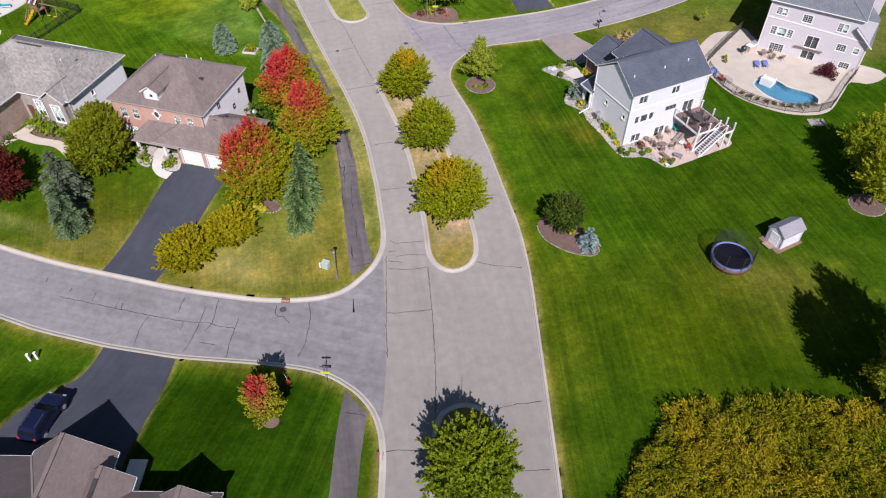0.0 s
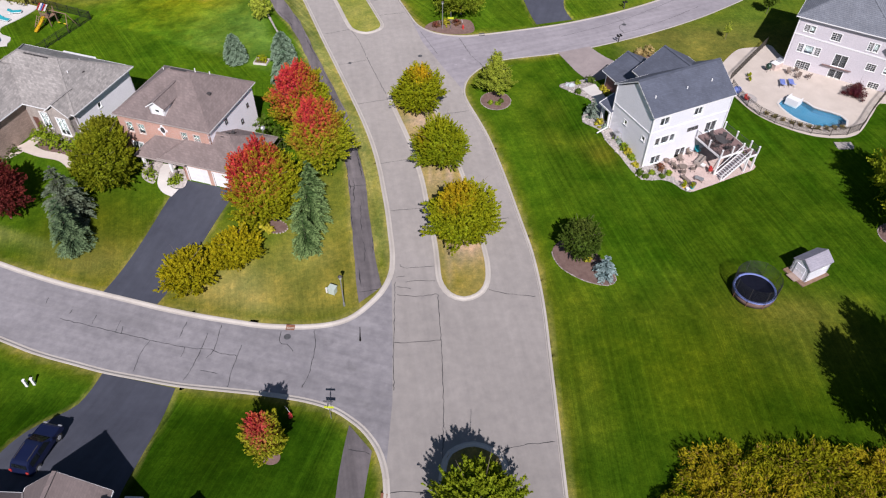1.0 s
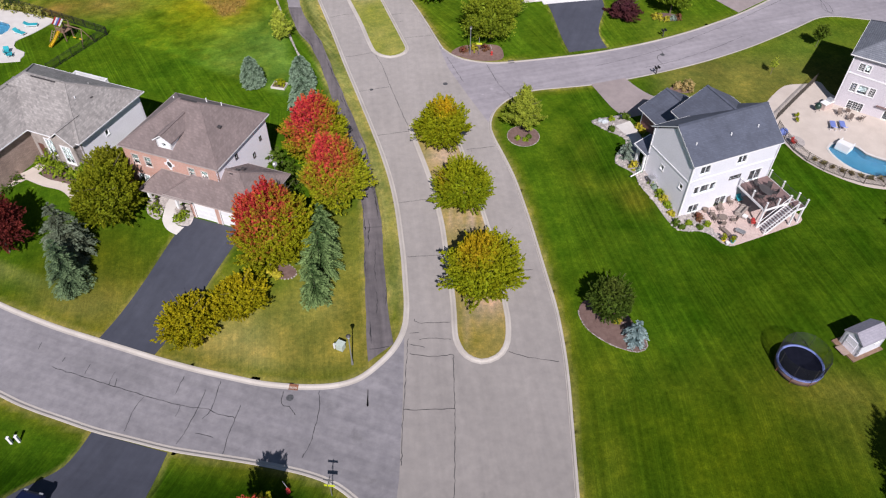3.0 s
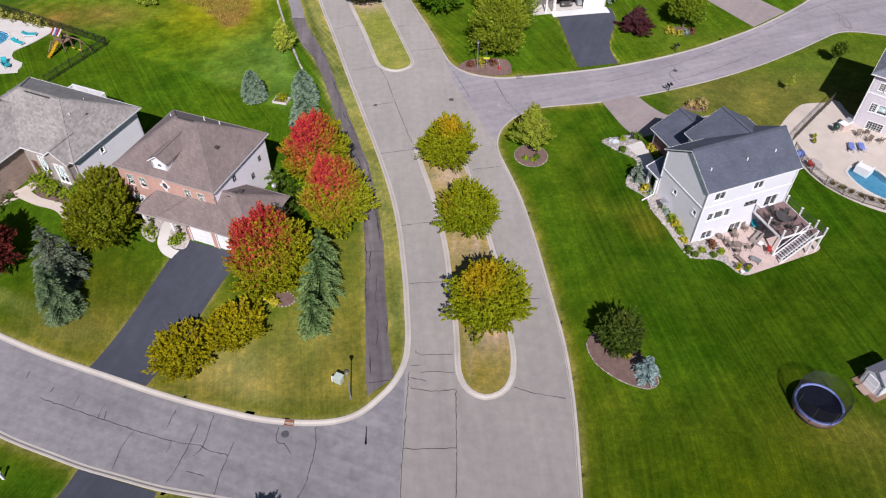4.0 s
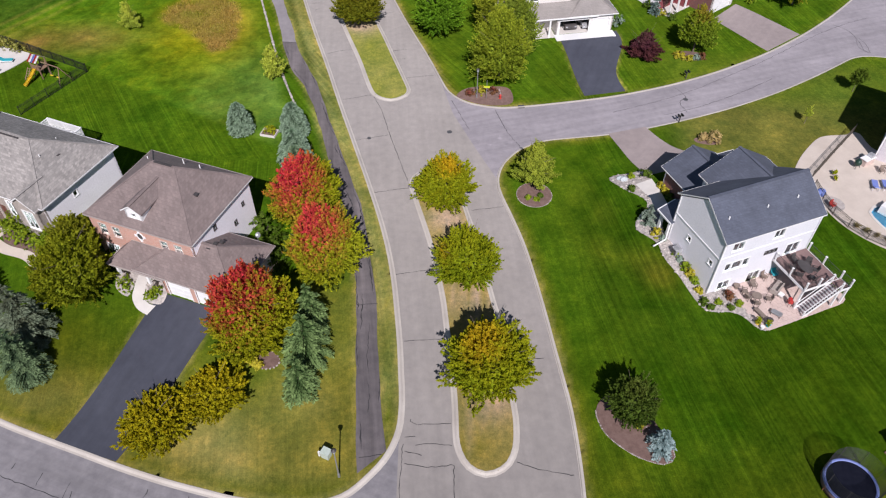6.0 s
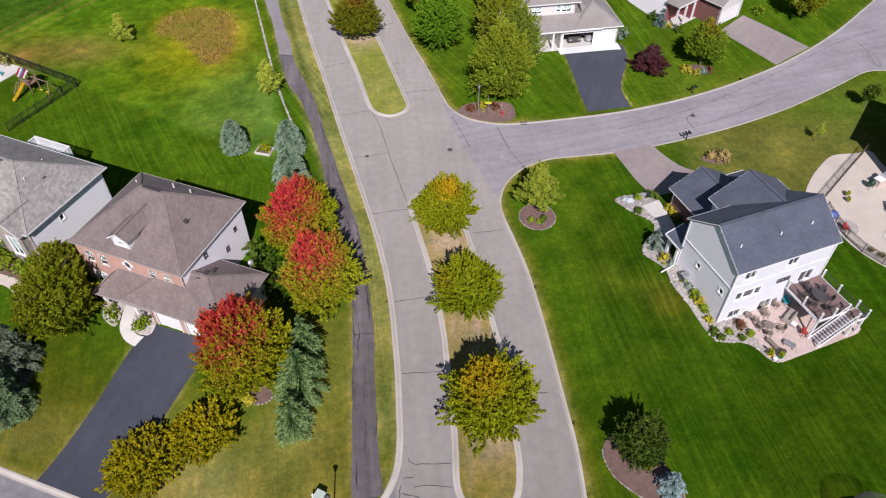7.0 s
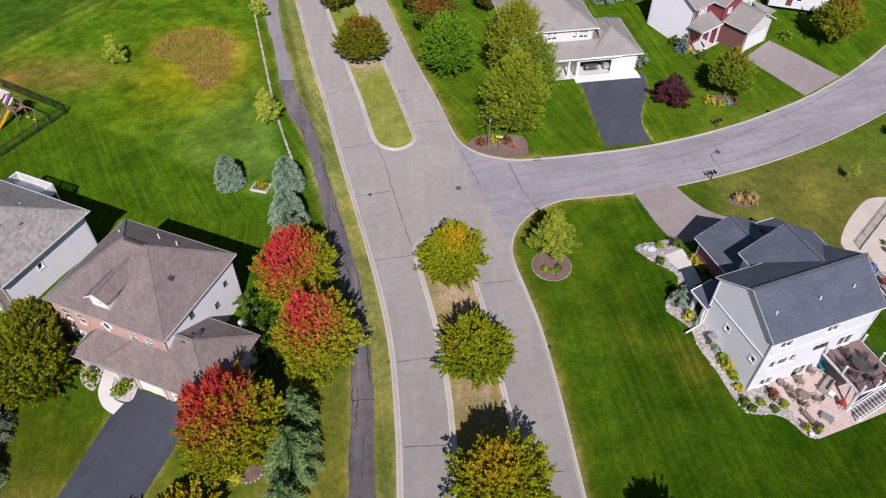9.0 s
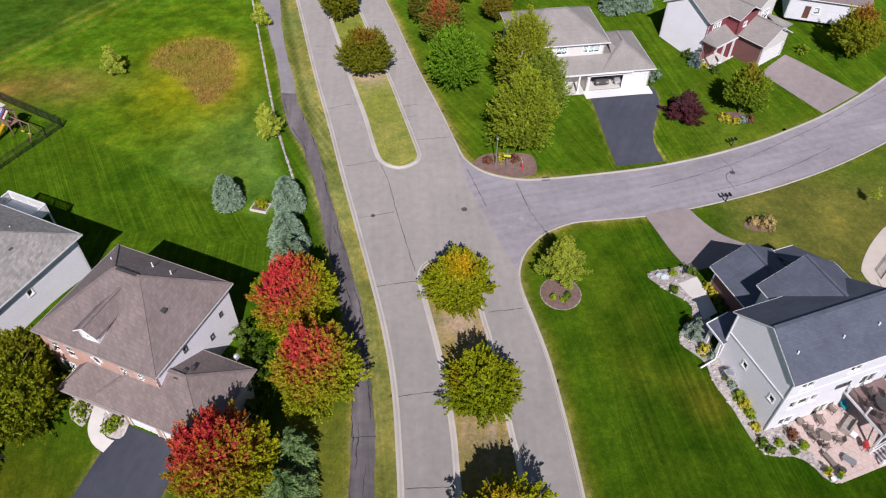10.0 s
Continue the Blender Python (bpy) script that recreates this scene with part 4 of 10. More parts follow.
def leafy_crown(name, rx, rz, seed, pigment, size=0.15, low=-0.88, flat_low=0.75, cone=0.28, upright=0.9, glow=1.55, dense=1.0, reach=1.0, rough_base=0.66):
    """A full crown: boughs that swell its outline, each set with pointed leafy shoots, over a close inner mass of leaves."""
    r = np.random.default_rng(seed)
    n = int(dense * 5.2 * 12.57 * rx * (rx + 2 * rz) / 3 * (0.15 / size))
    k = np.arange(n) + 0.5
    z = 1 - (1 - low) * k / n
    a = k * 2.39996 + r.uniform(0, 6.28)
    d = unit(np.stack([np.sqrt(1 - z * z) * np.cos(a), np.sqrt(1 - z * z) * np.sin(a), z], 1) + r.normal(size=(n, 3)) * 0.07)
    m = max(16, int(10 * rx * (rx + rz) ** 0.5))
    bough = unit(r.normal(size=(m, 3)) + np.array((0, 0, 0.25)))
    limb = unit(r.normal(size=(11, 3)) + np.array((0, 0, 0.2)))
    far = r.uniform(0.35, 1.25, m)
    dot = d @ bough.T - 0.55 / m * (1.25 - far)
    own = dot.argmax(1)
    swell = np.clip(1 - (1 - dot.max(1)) * m / 3.4, 0, 1) ** 1.1
    broad = np.clip(((d @ limb.T).max(1) - 0.62) / 0.38, 0, 1)
    B = d * (rough_base + 0.13 * broad + 0.24 * swell * far[own] + r.normal(size=n) * 0.03)[:, None]
    taper = 1 - cone * np.clip(B[:, 2], -0.4, 1)
    B = B * np.stack([rx * taper, rx * taper, np.where(B[:, 2] < 0, rz * flat_low, rz)], 1)
    grow = unit(d * 0.45 + bough[own] * 0.9 + np.array((0, 0, 0.75 * upright)) + r.normal(size=(n, 3)) * 0.2)
    length = reach * (0.42 + 0.13 * rx) * r.uniform(0.5, 1.1, n) * (0.6 + 0.65 * swell * far[own])
    per = 22
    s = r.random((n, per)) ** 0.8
    side = unit(np.cross(np.repeat(grow, per, 0), r.normal(size=(n * per, 3))))
    g = np.repeat(grow, per, 0)
    w = (length[:, None] * 0.27 * (1.02 - s * 0.85) * r.uniform(0.3, 1.0, s.shape)).reshape(-1, 1)
    P = np.repeat(B, per, 0) + g * ((s - 0.35) * length[:, None]).reshape(-1, 1) + side * w
    ax = unit(g * 0.8 + side * 0.75 + r.normal(size=P.shape) * 0.15)
    N = unit(np.cross(ax, np.cross(side + np.array((0, 0, 0.5)), ax)) + np.repeat(d, per, 0) * 0.4 + r.normal(size=P.shape) * 0.2)
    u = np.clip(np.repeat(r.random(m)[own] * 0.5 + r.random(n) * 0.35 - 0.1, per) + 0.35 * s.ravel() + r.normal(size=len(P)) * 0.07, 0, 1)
    # inner leaves close the crown
    q = int(n * 6)
    pick = r.integers(0, n, q)
    H = B[pick] * r.uniform(0.62, 0.9, q)[:, None] + r.normal(size=(q, 3)) * 0.12
    P, ax = np.vstack([P, H]), np.vstack([ax, unit(r.normal(size=(q, 3)))])
    N = np.vstack([N, unit(d[pick] + np.array((0, 0, 0.4)) + r.normal(size=(q, 3)) * 0.5)])
    u = np.concatenate([u, r.random(q) * 0.6])
    b = unit(np.cross(N, ax))
    t = np.concatenate([np.full(n * per, size), np.full(q, size * 1.6)])[:, None] * r.uniform(0.7, 1.3, (len(P), 1))
    V = np.stack([P - ax * t * 0.8, P + b * t * 0.42, P + ax * t * 0.9 - N * t * 0.15, P - b * t * 0.42], 1).reshape(-1, 3)
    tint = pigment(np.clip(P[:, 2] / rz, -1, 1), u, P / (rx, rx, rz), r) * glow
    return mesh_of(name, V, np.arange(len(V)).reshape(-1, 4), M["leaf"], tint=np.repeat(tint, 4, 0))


def whip_mesh(name, rx, rz, seed, pigment, size=0.13, glow=1.5, dense=1.0, count=44):
    """An open young crown: slender ascending shoots, each feathered with leaves."""
    r = np.random.default_rng(seed)
    P, N, U = [], [], []
    for i in range(count):
        f = (i + r.random()) / count
        a = i * 2.39996 + r.normal() * 0.3
        out, z0 = rx * (1 - 0.85 * f) * r.uniform(0.65, 1.15), rz * (-0.75 + 1.35 * f)
        rise = rz * r.uniform(0.25, 0.5) * (0.6 + 0.6 * f)
        n = int(dense * (70 + 90 * out))
        s = r.random(n) ** 0.7
        w = 0.05 + 0.16 * np.sin(np.pi * np.clip(s, 0, 0.97))
        P.append(np.column_stack([np.cos(a) * out * s, np.sin(a) * out * s, z0 + rise * s ** 1.3]) + r.normal(size=(n, 3)) * w[:, None])
        N.append(unit(np.array((np.cos(a) * 0.4, np.sin(a) * 0.4, 0.8)) + r.normal(size=(n, 3)) * 0.45))
        U.append(np.clip(r.random() * 0.5 + 0.5 * s + r.normal(size=n) * 0.1, 0, 1))
    P, N, U = np.vstack(P), np.vstack(N), np.concatenate(U)
    V, Fc = leaf_quads(P, N, size, r)
    tint = pigment(np.clip(P[:, 2] / rz, -1, 1), U, P / (rx, rx, rz), r) * glow
    return mesh_of(name, V, Fc, M["leaf"], tint=np.repeat(tint, 4, 0))


def blend(a, b, w):
    w = np.clip(w, 0, 1)[:, None]
    return np.array(a) * (1 - w) + np.array(b) * w


def green_to_gold(g=(0.105, 0.155, 0.006), y=(0.245, 0.235, 0.008), amount=0.45, top=(0.42, 0.22, 0.01), topw=0.0, spot=(0.0, 0.05, 0.85), reach=0.42):
    """Green leaves with yellow tips, and perhaps one turned spot near the top."""
    def f(h, u, p, r):
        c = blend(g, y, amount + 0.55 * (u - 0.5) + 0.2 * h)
        gap = np.linalg.norm(p - np.array(spot), axis=1) + 0.5 * (u - 0.5)
        t = sm((reach - gap) / 0.5 + 0.5) * topw * (0.55 + 0.45 * r.random(len(u)))
        return c * (1 - t[:, None]) + np.array(top) * t[:, None]
    return f


def red_top(red=(0.36, 0.035, 0.03), mid=(0.25, 0.12, 0.018), low=(0.14, 0.165, 0.008), spot=(-0.2, 0.05, 0.8), inner=0.55, outer=0.95):
    """Leaves red round one spot of the crown, rusty about it, yellow-green beyond."""
    def f(h, u, p, r):
        gap = np.linalg.norm((p - np.array(spot)) * (1, 1, 0.8), axis=1) + 0.8 * (u - 0.5) + r.normal(size=len(u)) * 0.08
        c = blend(mid, blend(low, (low[0] * 1.5, low[1] * 1.3, low[2]), u), (gap - inner) / (outer - inner))
        w = (np.clip((inner - gap) / 0.5 + 0.5, 0, 1) * (0.6 + 0.4 * r.random(len(u))))[:, None]
        return c * (1 - w) + blend(red, (red[0] * 1.08, red[1] + 0.04, red[2] * 0.8), u * 1.2 - 0.35 + r.normal(size=len(u)) * 0.15) * w * (0.75 + 0.5 * u[:, None])
    return f


def trunk_mesh(h, r0, seed, reach):
    r = np.random.default_rng(seed)
    bm = bmesh.new()
    tube(bm, (0, 0, -0.15), (0.03, 0.02, h * 0.45), r0, r0 * 0.75, 9)
    tube(bm, (0.03, 0.02, h * 0.45), (0.0, 0.05, h * 0.95), r0 * 0.75, r0 * 0.2, 8)
    for i in range(9):
        a, z = i * 2.4 + r.random(), h * (0.3 + 0.06 * i)
        q = Vector((math.cos(a) * reach * 0.75, math.sin(a) * reach * 0.75, z + reach * r.uniform(0.35, 0.75)))
        tube(bm, (0, 0, z), q, r0 * 0.38, r0 * 0.08, 6)
    return bm


def tree(x, y, rx, rz, zc, seed, pigment, label, name="tree", category="tree", group="", trunk=0.13, ground_z=None, **kw):
    """A broadleaf tree: tapered trunk with limbs, and a crown of many small leaves."""
    z = float(ground(x, y)) if ground_z is None else ground_z
    t = thing(name, pose(x, y, z), label, category, group)
    part("trunk", trunk_mesh(zc + rz * 0.7, trunk, seed, rx), M["bark"], t)
    c = new("crown", (whip_mesh if kw.pop("whips", False) else leafy_crown)("crown", rx, rz, seed, pigment, **kw))
    c.parent, c.matrix_basis = t, pose(0, 0, zc)
    return t


def spruce(x, y, h, r, seed, label, tone=(0.035, 0.07, 0.026), tip=(0.185, 0.275, 0.135), ground_z=None, name="spruce", full=0.72, whorls=1.75, rag=0.2):
    """A conifer: whorls of drooping boughs, each a spray of flat needle twigs."""
    g = np.random.default_rng(seed)
    z = float(ground(x, y)) if ground_z is None else ground_z
    t = thing(name, pose(x, y, z), label, "conifer")
    bm = bmesh.new()
    tube(bm, (0, 0, -0.1), (0, 0, h * 0.97), 0.035 * r + 0.06, 0.012, 8)
    part("trunk", bm, M["bark"], t)
    P, D, S, T = [], [], [], []
    levels = max(6, int(h * whorls))
    for i in range(levels):
        f = (i + 0.3) / levels
        n = max(4, int(5 + 1.7 * r * (1 - f)))
        for j in range(n):
            a = 2 * math.pi * (j + g.uniform(-0.3, 0.3)) / n + i * 1.9
            fj = min(0.985, f + g.uniform(-0.4, 0.4) / levels)
            L = (1.12 * r * (1 - fj) ** full * min(1.0, 0.55 + 2.2 * fj) + 0.08) * g.uniform(1 - rag, 1 + rag)
            m = max(3, int(L / 0.085))
            lift = g.uniform(0.05, 0.3)
            for q in range(m):
                s = (q + 0.6) / m
                zz = fj * h + 0.25 + lift * s * L - 0.5 * s * s * L
                w = min(0.5, L * 0.36) * (0.35 + 1.5 * s * (1.2 - s))
                for side in (-1.0, -0.6, -0.25, 0.25, 0.6, 1.0):
                    aa = a + side * 0.85
                    P.append((math.cos(a) * L * s + math.cos(aa) * w * abs(side), math.sin(a) * L * s + math.sin(aa) * w * abs(side), zz - 0.09 * abs(side) + g.normal() * 0.025))
                    D.append((math.cos(aa), math.sin(aa), 0.05 - 0.35 * s + 0.35 * f))
                    S.append(0.20 * (0.75 + 0.5 * g.random()))
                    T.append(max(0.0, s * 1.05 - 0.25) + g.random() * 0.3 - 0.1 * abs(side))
    P, D, S = np.array(P), unit(np.array(D)), np.array(S)[:, None]
    up = unit(np.array((0, 0, 1.0)) + g.normal(size=P.shape) * 0.5)
    b = unit(np.cross(D, up))
    V = np.stack([P - D * S * 0.6, P + b * S * 0.27, P + D * S * 0.75, P - b * S * 0.27], 1).reshape(-1, 3)
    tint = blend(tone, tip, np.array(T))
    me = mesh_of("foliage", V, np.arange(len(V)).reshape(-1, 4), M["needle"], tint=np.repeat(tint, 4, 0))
    c = new("foliage", me)
    c.parent = t
    return t


def shrub(x, y, rx, rz, seed, pigment, label, category="shrub", name="shrub", zc=None, **kw):
    kw.setdefault("size", 0.17)
    kw.setdefault("leaves", 10)
    kw.setdefault("spread", 0.09)
    kw.setdefault("lumps", 12)
    kw.setdefault("glow", 1.25)
    z = float(ground(x, y))
    t = thing(name, pose(x, y, z, 0, 0, seed * 53 % 360), label, category)
    bm = bmesh.new()
    for i in range(5):
        a = i * 1.3
        tube(bm, (0, 0, -0.05), (math.cos(a) * rx * 0.6, math.sin(a) * rx * 0.6, rz * 1.1), 0.03, 0.01, 5)
    part("stem", bm, M["bark"], t)
    kw.setdefault("clumps", max(40, int(90 * rx * rx)))
    c = new("foliage", crown_mesh("foliage", rx, rz, seed, pigment, **kw))
    c.parent, c.matrix_basis = t, pose(0, 0, rz * 0.8 if zc is None else zc)
    return t


ISLE_Z = 0.125
MED = "median trees"
tree(-5.6, 83.2, 3.35, 3.3, 3.0, 1, green_to_gold(amount=0.55, topw=0.9, top=(0.42, 0.24, 0.01), spot=(0.05, 0.0, 1.0), reach=0.42), "young round maple turning gold at its top, on the median", group=MED, ground_z=ISLE_Z)
tree(-2.2, 71.7, 3.45, 3.3, 3.0, 2, green_to_gold(amount=0.35, topw=0.5, top=(0.36, 0.16, 0.01), spot=(-0.85, 0.0, 0.3), reach=0.3), "young round yellow-green maple on the median", group=MED, ground_z=ISLE_Z)
tree(0.6, 59.4, 4.15, 3.6, 3.3, 3, green_to_gold(amount=0.5, topw=0.65, top=(0.38, 0.21, 0.01), spot=(-0.3, 0.1, 0.8), reach=0.55), "round maple with orange-gold patches on the median", group=MED, ground_z=ISLE_Z, size=0.17)
tree(2.4, 26.8, 4.0, 3.8, 3.1, 4, green_to_gold(g=(0.085, 0.14, 0.008), y=(0.19, 0.21, 0.012), amount=0.4), "round yellow-green maple at the median's end", group=MED, ground_z=ISLE_Z, size=0.17)
tree(-23.0, 123.3, 3.75, 3.3, 3.2, 5, green_to_gold(g=(0.075, 0.105, 0.008), y=(0.17, 0.15, 0.01), amount=0.5, topw=0.6, top=(0.24, 0.07, 0.02), spot=(0.1, 0.0, 1.0), reach=0.45), "dark olive maple with rusty tips on the median", group=MED, ground_z=ISLE_Z, cone=0.3, upright=1.3)
tree(-29.9, 138, 3.2, 3.2, 3.2, 6, green_to_gold(g=(0.075, 0.105, 0.008), y=(0.17, 0.15, 0.01), amount=0.5), "dark olive maple on the median", group=MED, ground_z=ISLE_Z)
ROW = "maples beside the path"
tree(-20.1, 77.7, 3.6, 4.5, 4.5, 7, red_top(red=(0.36, 0.012, 0.045), mid=(0.27, 0.085, 0.02), spot=(-0.35, 0.0, 0.7), inner=0.6, outer=1.25), "tall maple turning red on top over green", group=ROW, flat_low=0.95, upright=1.5, cone=0.36, glow=1.85)
tree(-16.6, 70.5, 3.9, 4.8, 4.7, 8, red_top(red=(0.35, 0.014, 0.042), mid=(0.25, 0.10, 0.02), low=(0.15, 0.175, 0.01), spot=(-0.25, 0.0, 0.9), inner=0.5, outer=1.1), "broad maple with a red top and lime skirts", group=ROW, flat_low=0.95, upright=1.5, cone=0.36, glow=1.85)
tree(-20.9, 60.5, 4.2, 5.4, 4.5, 9, red_top(red=(0.34, 0.012, 0.038), mid=(0.20, 0.09, 0.015), low=(0.135, 0.15, 0.007), spot=(-0.4, 0.3, 0.8), inner=0.74, outer=1.2), "maple with a crimson top and yellow-green skirts", group=ROW, flat_low=1.0, upright=1.5, cone=0.36, glow=1.85)
for (x, y, rx, rz, sd) in ((-27.1, 52.0, 2.9, 2.0, 10), (-22.9, 54.9, 2.75, 2.0, 11)):
    tree(x - 0.2, y - 0.7, rx, rz * 0.92, 1.7, sd, green_to_gold(g=(0.115, 0.125, 0.004), y=(0.26, 0.205, 0.007), amount=0.48), "low spreading yellow-gold crab apple on the lawn", group="crab apples by the driveway", trunk=0.1, size=0.16, glow=1.9, rough_base=0.7)
tree(-39.5, 64.2, 3.9, 3.6, 3.2, 12, green_to_gold(g=(0.058, 0.082, 0.005), y=(0.15, 0.15, 0.008), amount=0.42), "dense dark green maple before a brick house", glow=2.15)
tree(-40.9, 68.0, 2.6, 2.9, 3.1, 13, green_to_gold(g=(0.075, 0.095, 0.008), y=(0.17, 0.165, 0.012), amount=0.42), "olive small tree between two houses", upright=1.5, cone=0.25, glow=1.9)
tree(-49.8, 59.4, 3.0, 4.0, 4.4, 14, red_top(red=(0.16, 0.012, 0.022), mid=(0.12, 0.02, 0.02), low=(0.09, 0.02, 0.02)), "dark purple-red maple on the lawn", size=0.13)
tree(-14.9, 31.9, 1.7, 3.6, 3.4, 15, red_top(red=(0.36, 0.018, 0.045), mid=(0.24, 0.12, 0.03), low=(0.165, 0.185, 0.014), spot=(-0.2, 0.1, 0.8), inner=0.6, outer=1.0), "slim young maple, red at its top", trunk=0.08, cone=0.3, upright=1.8, size=0.12)
tree(4.5, 87.2, 3.0, 3.1, 3.2, 16, green_to_gold(g=(0.12, 0.18, 0.02), y=(0.25, 0.27, 0.03), amount=0.5), "thin pale green young tree in a mulch ring", trunk=0.09, whips=True, size=0.13, count=120)
tree(13.1, 57.1, 2.45, 2.3, 2.2, 17, green_to_gold(g=(0.045, 0.085, 0.012), y=(0.095, 0.130, 0.020), amount=0.4, topw=0.2, top=(0.14, 0.10, 0.03)), "round dark green ornamental tree in a mulch bed", trunk=0.1, cone=0.1, glow=1.3, size=0.12)
tree(50.4, 66.8, 4.2, 4.8, 4.6, 18, green_to_gold(g=(0.10, 0.15, 0.012), y=(0.22, 0.23, 0.012), amount=0.5), "tall loose yellow-green birch at the lot's edge", dense=0.6, reach=1.4, size=0.14, glow=2.0, rough_base=0.58)
tree(48.9, 61.2, 3.0, 4.4, 4.2, 19, green_to_gold(g=(0.11, 0.15, 0.012), y=(0.26, 0.25, 0.012), amount=0.6), "loose yellow-green birch in an edged bed", dense=0.6, reach=1.4, size=0.14, glow=2.0, rough_base=0.58)
for x, y, s in ((38.7, 34.0, 20), (42.6, 37.2, 21), (42.2, 29.8, 22)):
    tree(x, y, 2.9, 6.2, 7.0, s, green_to_gold(g=(0.09, 0.13, 0.012), y=(0.22, 0.21, 0.012), amount=0.5), "tall loose birch beside the tall-grass plot", dense=0.75, reach=1.5, size=0.15)
tree(-13.0, 131.5, 3.6, 3.8, 3.9, 23, red_top(red=(0.26, 0.05, 0.03), mid=(0.14, 0.09, 0.02), low=(0.07, 0.11, 0.012)), "dark green maple with rusty red top", glow=1.9)
tree(-10.4, 121.6, 3.9, 4.6, 4.2, 24, green_to_gold(g=(0.05, 0.12, 0.008), y=(0.12, 0.2, 0.012), amount=0.45), "fresh green maple on the lawn", glow=2.0)
tree(-1.2, 120.5, 4.0, 5.8, 5.6, 25, green_to_gold(g=(0.12, 0.15, 0.012), y=(0.22, 0.235, 0.02), amount=0.45), "tall yellow-green birch clump", glow=1.75, flat_low=0.95, upright=1.4, cone=0.35, reach=1.5, dense=0.8, rough_base=0.56, size=0.14)
tree(1.3, 113.0, 3.4, 5.6, 5.2, 26, green_to_gold(g=(0.10, 0.15, 0.02), y=(0.18, 0.21, 0.025), amount=0.45), "tall grey-green birch before a garage", glow=1.75, flat_low=0.95, upright=1.4, cone=0.35, reach=1.5, dense=0.8, rough_base=0.56, size=0.14)
tree(-0.6, 108.9, 4.4, 6.0, 4.9, 27, green_to_gold(g=(0.105, 0.155, 0.014), y=(0.215, 0.235, 0.018), amount=0.45), "tall yellow-green birch over the corner bed", glow=1.75, flat_low=0.95, upright=1.4, cone=0.35, reach=1.5, dense=0.8, rough_base=0.56, size=0.14)
tree(27.8, 120.2, 3.2, 3.9, 3.6, 28, green_to_gold(g=(0.07, 0.12, 0.012), y=(0.16, 0.19, 0.012), amount=0.45, topw=0.5, top=(0.22, 0.08, 0.02)), "green maple with a rust-tinged top in a flower bed", cone=0.42, upright=1.6, glow=2.1, rough_base=0.52, dense=0.8)
tree(46.2, 137.2, 3.8, 4.0, 3.8, 29, green_to_gold(g=(0.10, 0.13, 0.012), y=(0.2, 0.19, 0.012), amount=0.45, topw=0.7, top=(0.26, 0.06, 0.03)), "olive maple with a red top by a driveway", glow=2.1, rough_base=0.6)
tree(20.05, 117.5, 3.2, 2.1, 1.9, 30, red_top(red=(0.080, 0.022, 0.036), mid=(0.068, 0.022, 0.032), low=(0.05, 0.018, 0.024)), "low dark purple plum shrub on the lawn", trunk=0.07, whips=True, count=90, dense=1.3)
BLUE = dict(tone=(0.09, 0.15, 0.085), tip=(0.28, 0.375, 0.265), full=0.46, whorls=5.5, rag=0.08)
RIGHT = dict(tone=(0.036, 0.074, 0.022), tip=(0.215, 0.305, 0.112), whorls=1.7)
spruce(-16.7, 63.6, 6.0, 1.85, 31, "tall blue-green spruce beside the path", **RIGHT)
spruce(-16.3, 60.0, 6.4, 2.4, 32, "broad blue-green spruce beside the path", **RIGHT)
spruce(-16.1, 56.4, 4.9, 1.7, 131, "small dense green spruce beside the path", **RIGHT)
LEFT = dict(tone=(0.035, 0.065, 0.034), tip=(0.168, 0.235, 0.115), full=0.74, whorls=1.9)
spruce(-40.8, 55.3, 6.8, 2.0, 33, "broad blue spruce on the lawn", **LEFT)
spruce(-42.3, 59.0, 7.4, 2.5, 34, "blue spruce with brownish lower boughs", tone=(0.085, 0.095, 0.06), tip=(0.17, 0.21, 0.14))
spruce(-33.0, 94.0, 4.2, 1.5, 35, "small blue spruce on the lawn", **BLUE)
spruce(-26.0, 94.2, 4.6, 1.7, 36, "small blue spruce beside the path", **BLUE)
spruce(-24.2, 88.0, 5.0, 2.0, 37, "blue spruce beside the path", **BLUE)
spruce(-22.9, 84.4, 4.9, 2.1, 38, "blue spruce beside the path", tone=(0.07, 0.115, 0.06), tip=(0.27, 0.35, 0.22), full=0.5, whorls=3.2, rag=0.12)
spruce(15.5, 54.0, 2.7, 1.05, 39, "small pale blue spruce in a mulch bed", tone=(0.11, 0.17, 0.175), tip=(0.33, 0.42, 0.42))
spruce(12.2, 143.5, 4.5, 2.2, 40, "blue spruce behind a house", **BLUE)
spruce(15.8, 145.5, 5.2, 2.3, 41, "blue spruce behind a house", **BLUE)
sap = green_to_gold(g=(0.17, 0.24, 0.03), y=(0.36, 0.38, 0.05), amount=0.5)
tree(-57.8, 118.3, 1.9, 2.1, 1.9, 42, sap, "small pale green sapling in the meadow", name="sapling", trunk=0.05, whips=True)
tree(-32.2, 106.9, 2.3, 2.6, 2.3, 43, sap, "small yellow-green sapling by a stone edging", name="sapling", trunk=0.05, whips=True, count=54)
tree(-41.5, 134, 1.9, 1.8, 1.8, 44, sap, "small yellow-green sapling by a stone edging", name="sapling", trunk=0.05, whips=True)
tree(48.4, 111.9, 1.15, 1.5, 2.3, 45, green_to_gold(g=(0.05, 0.09, 0.01), y=(0.12, 0.16, 0.02), amount=0.4), "small dark green tree on a thin trunk on the lawn", trunk=0.05, rough_base=0.55)
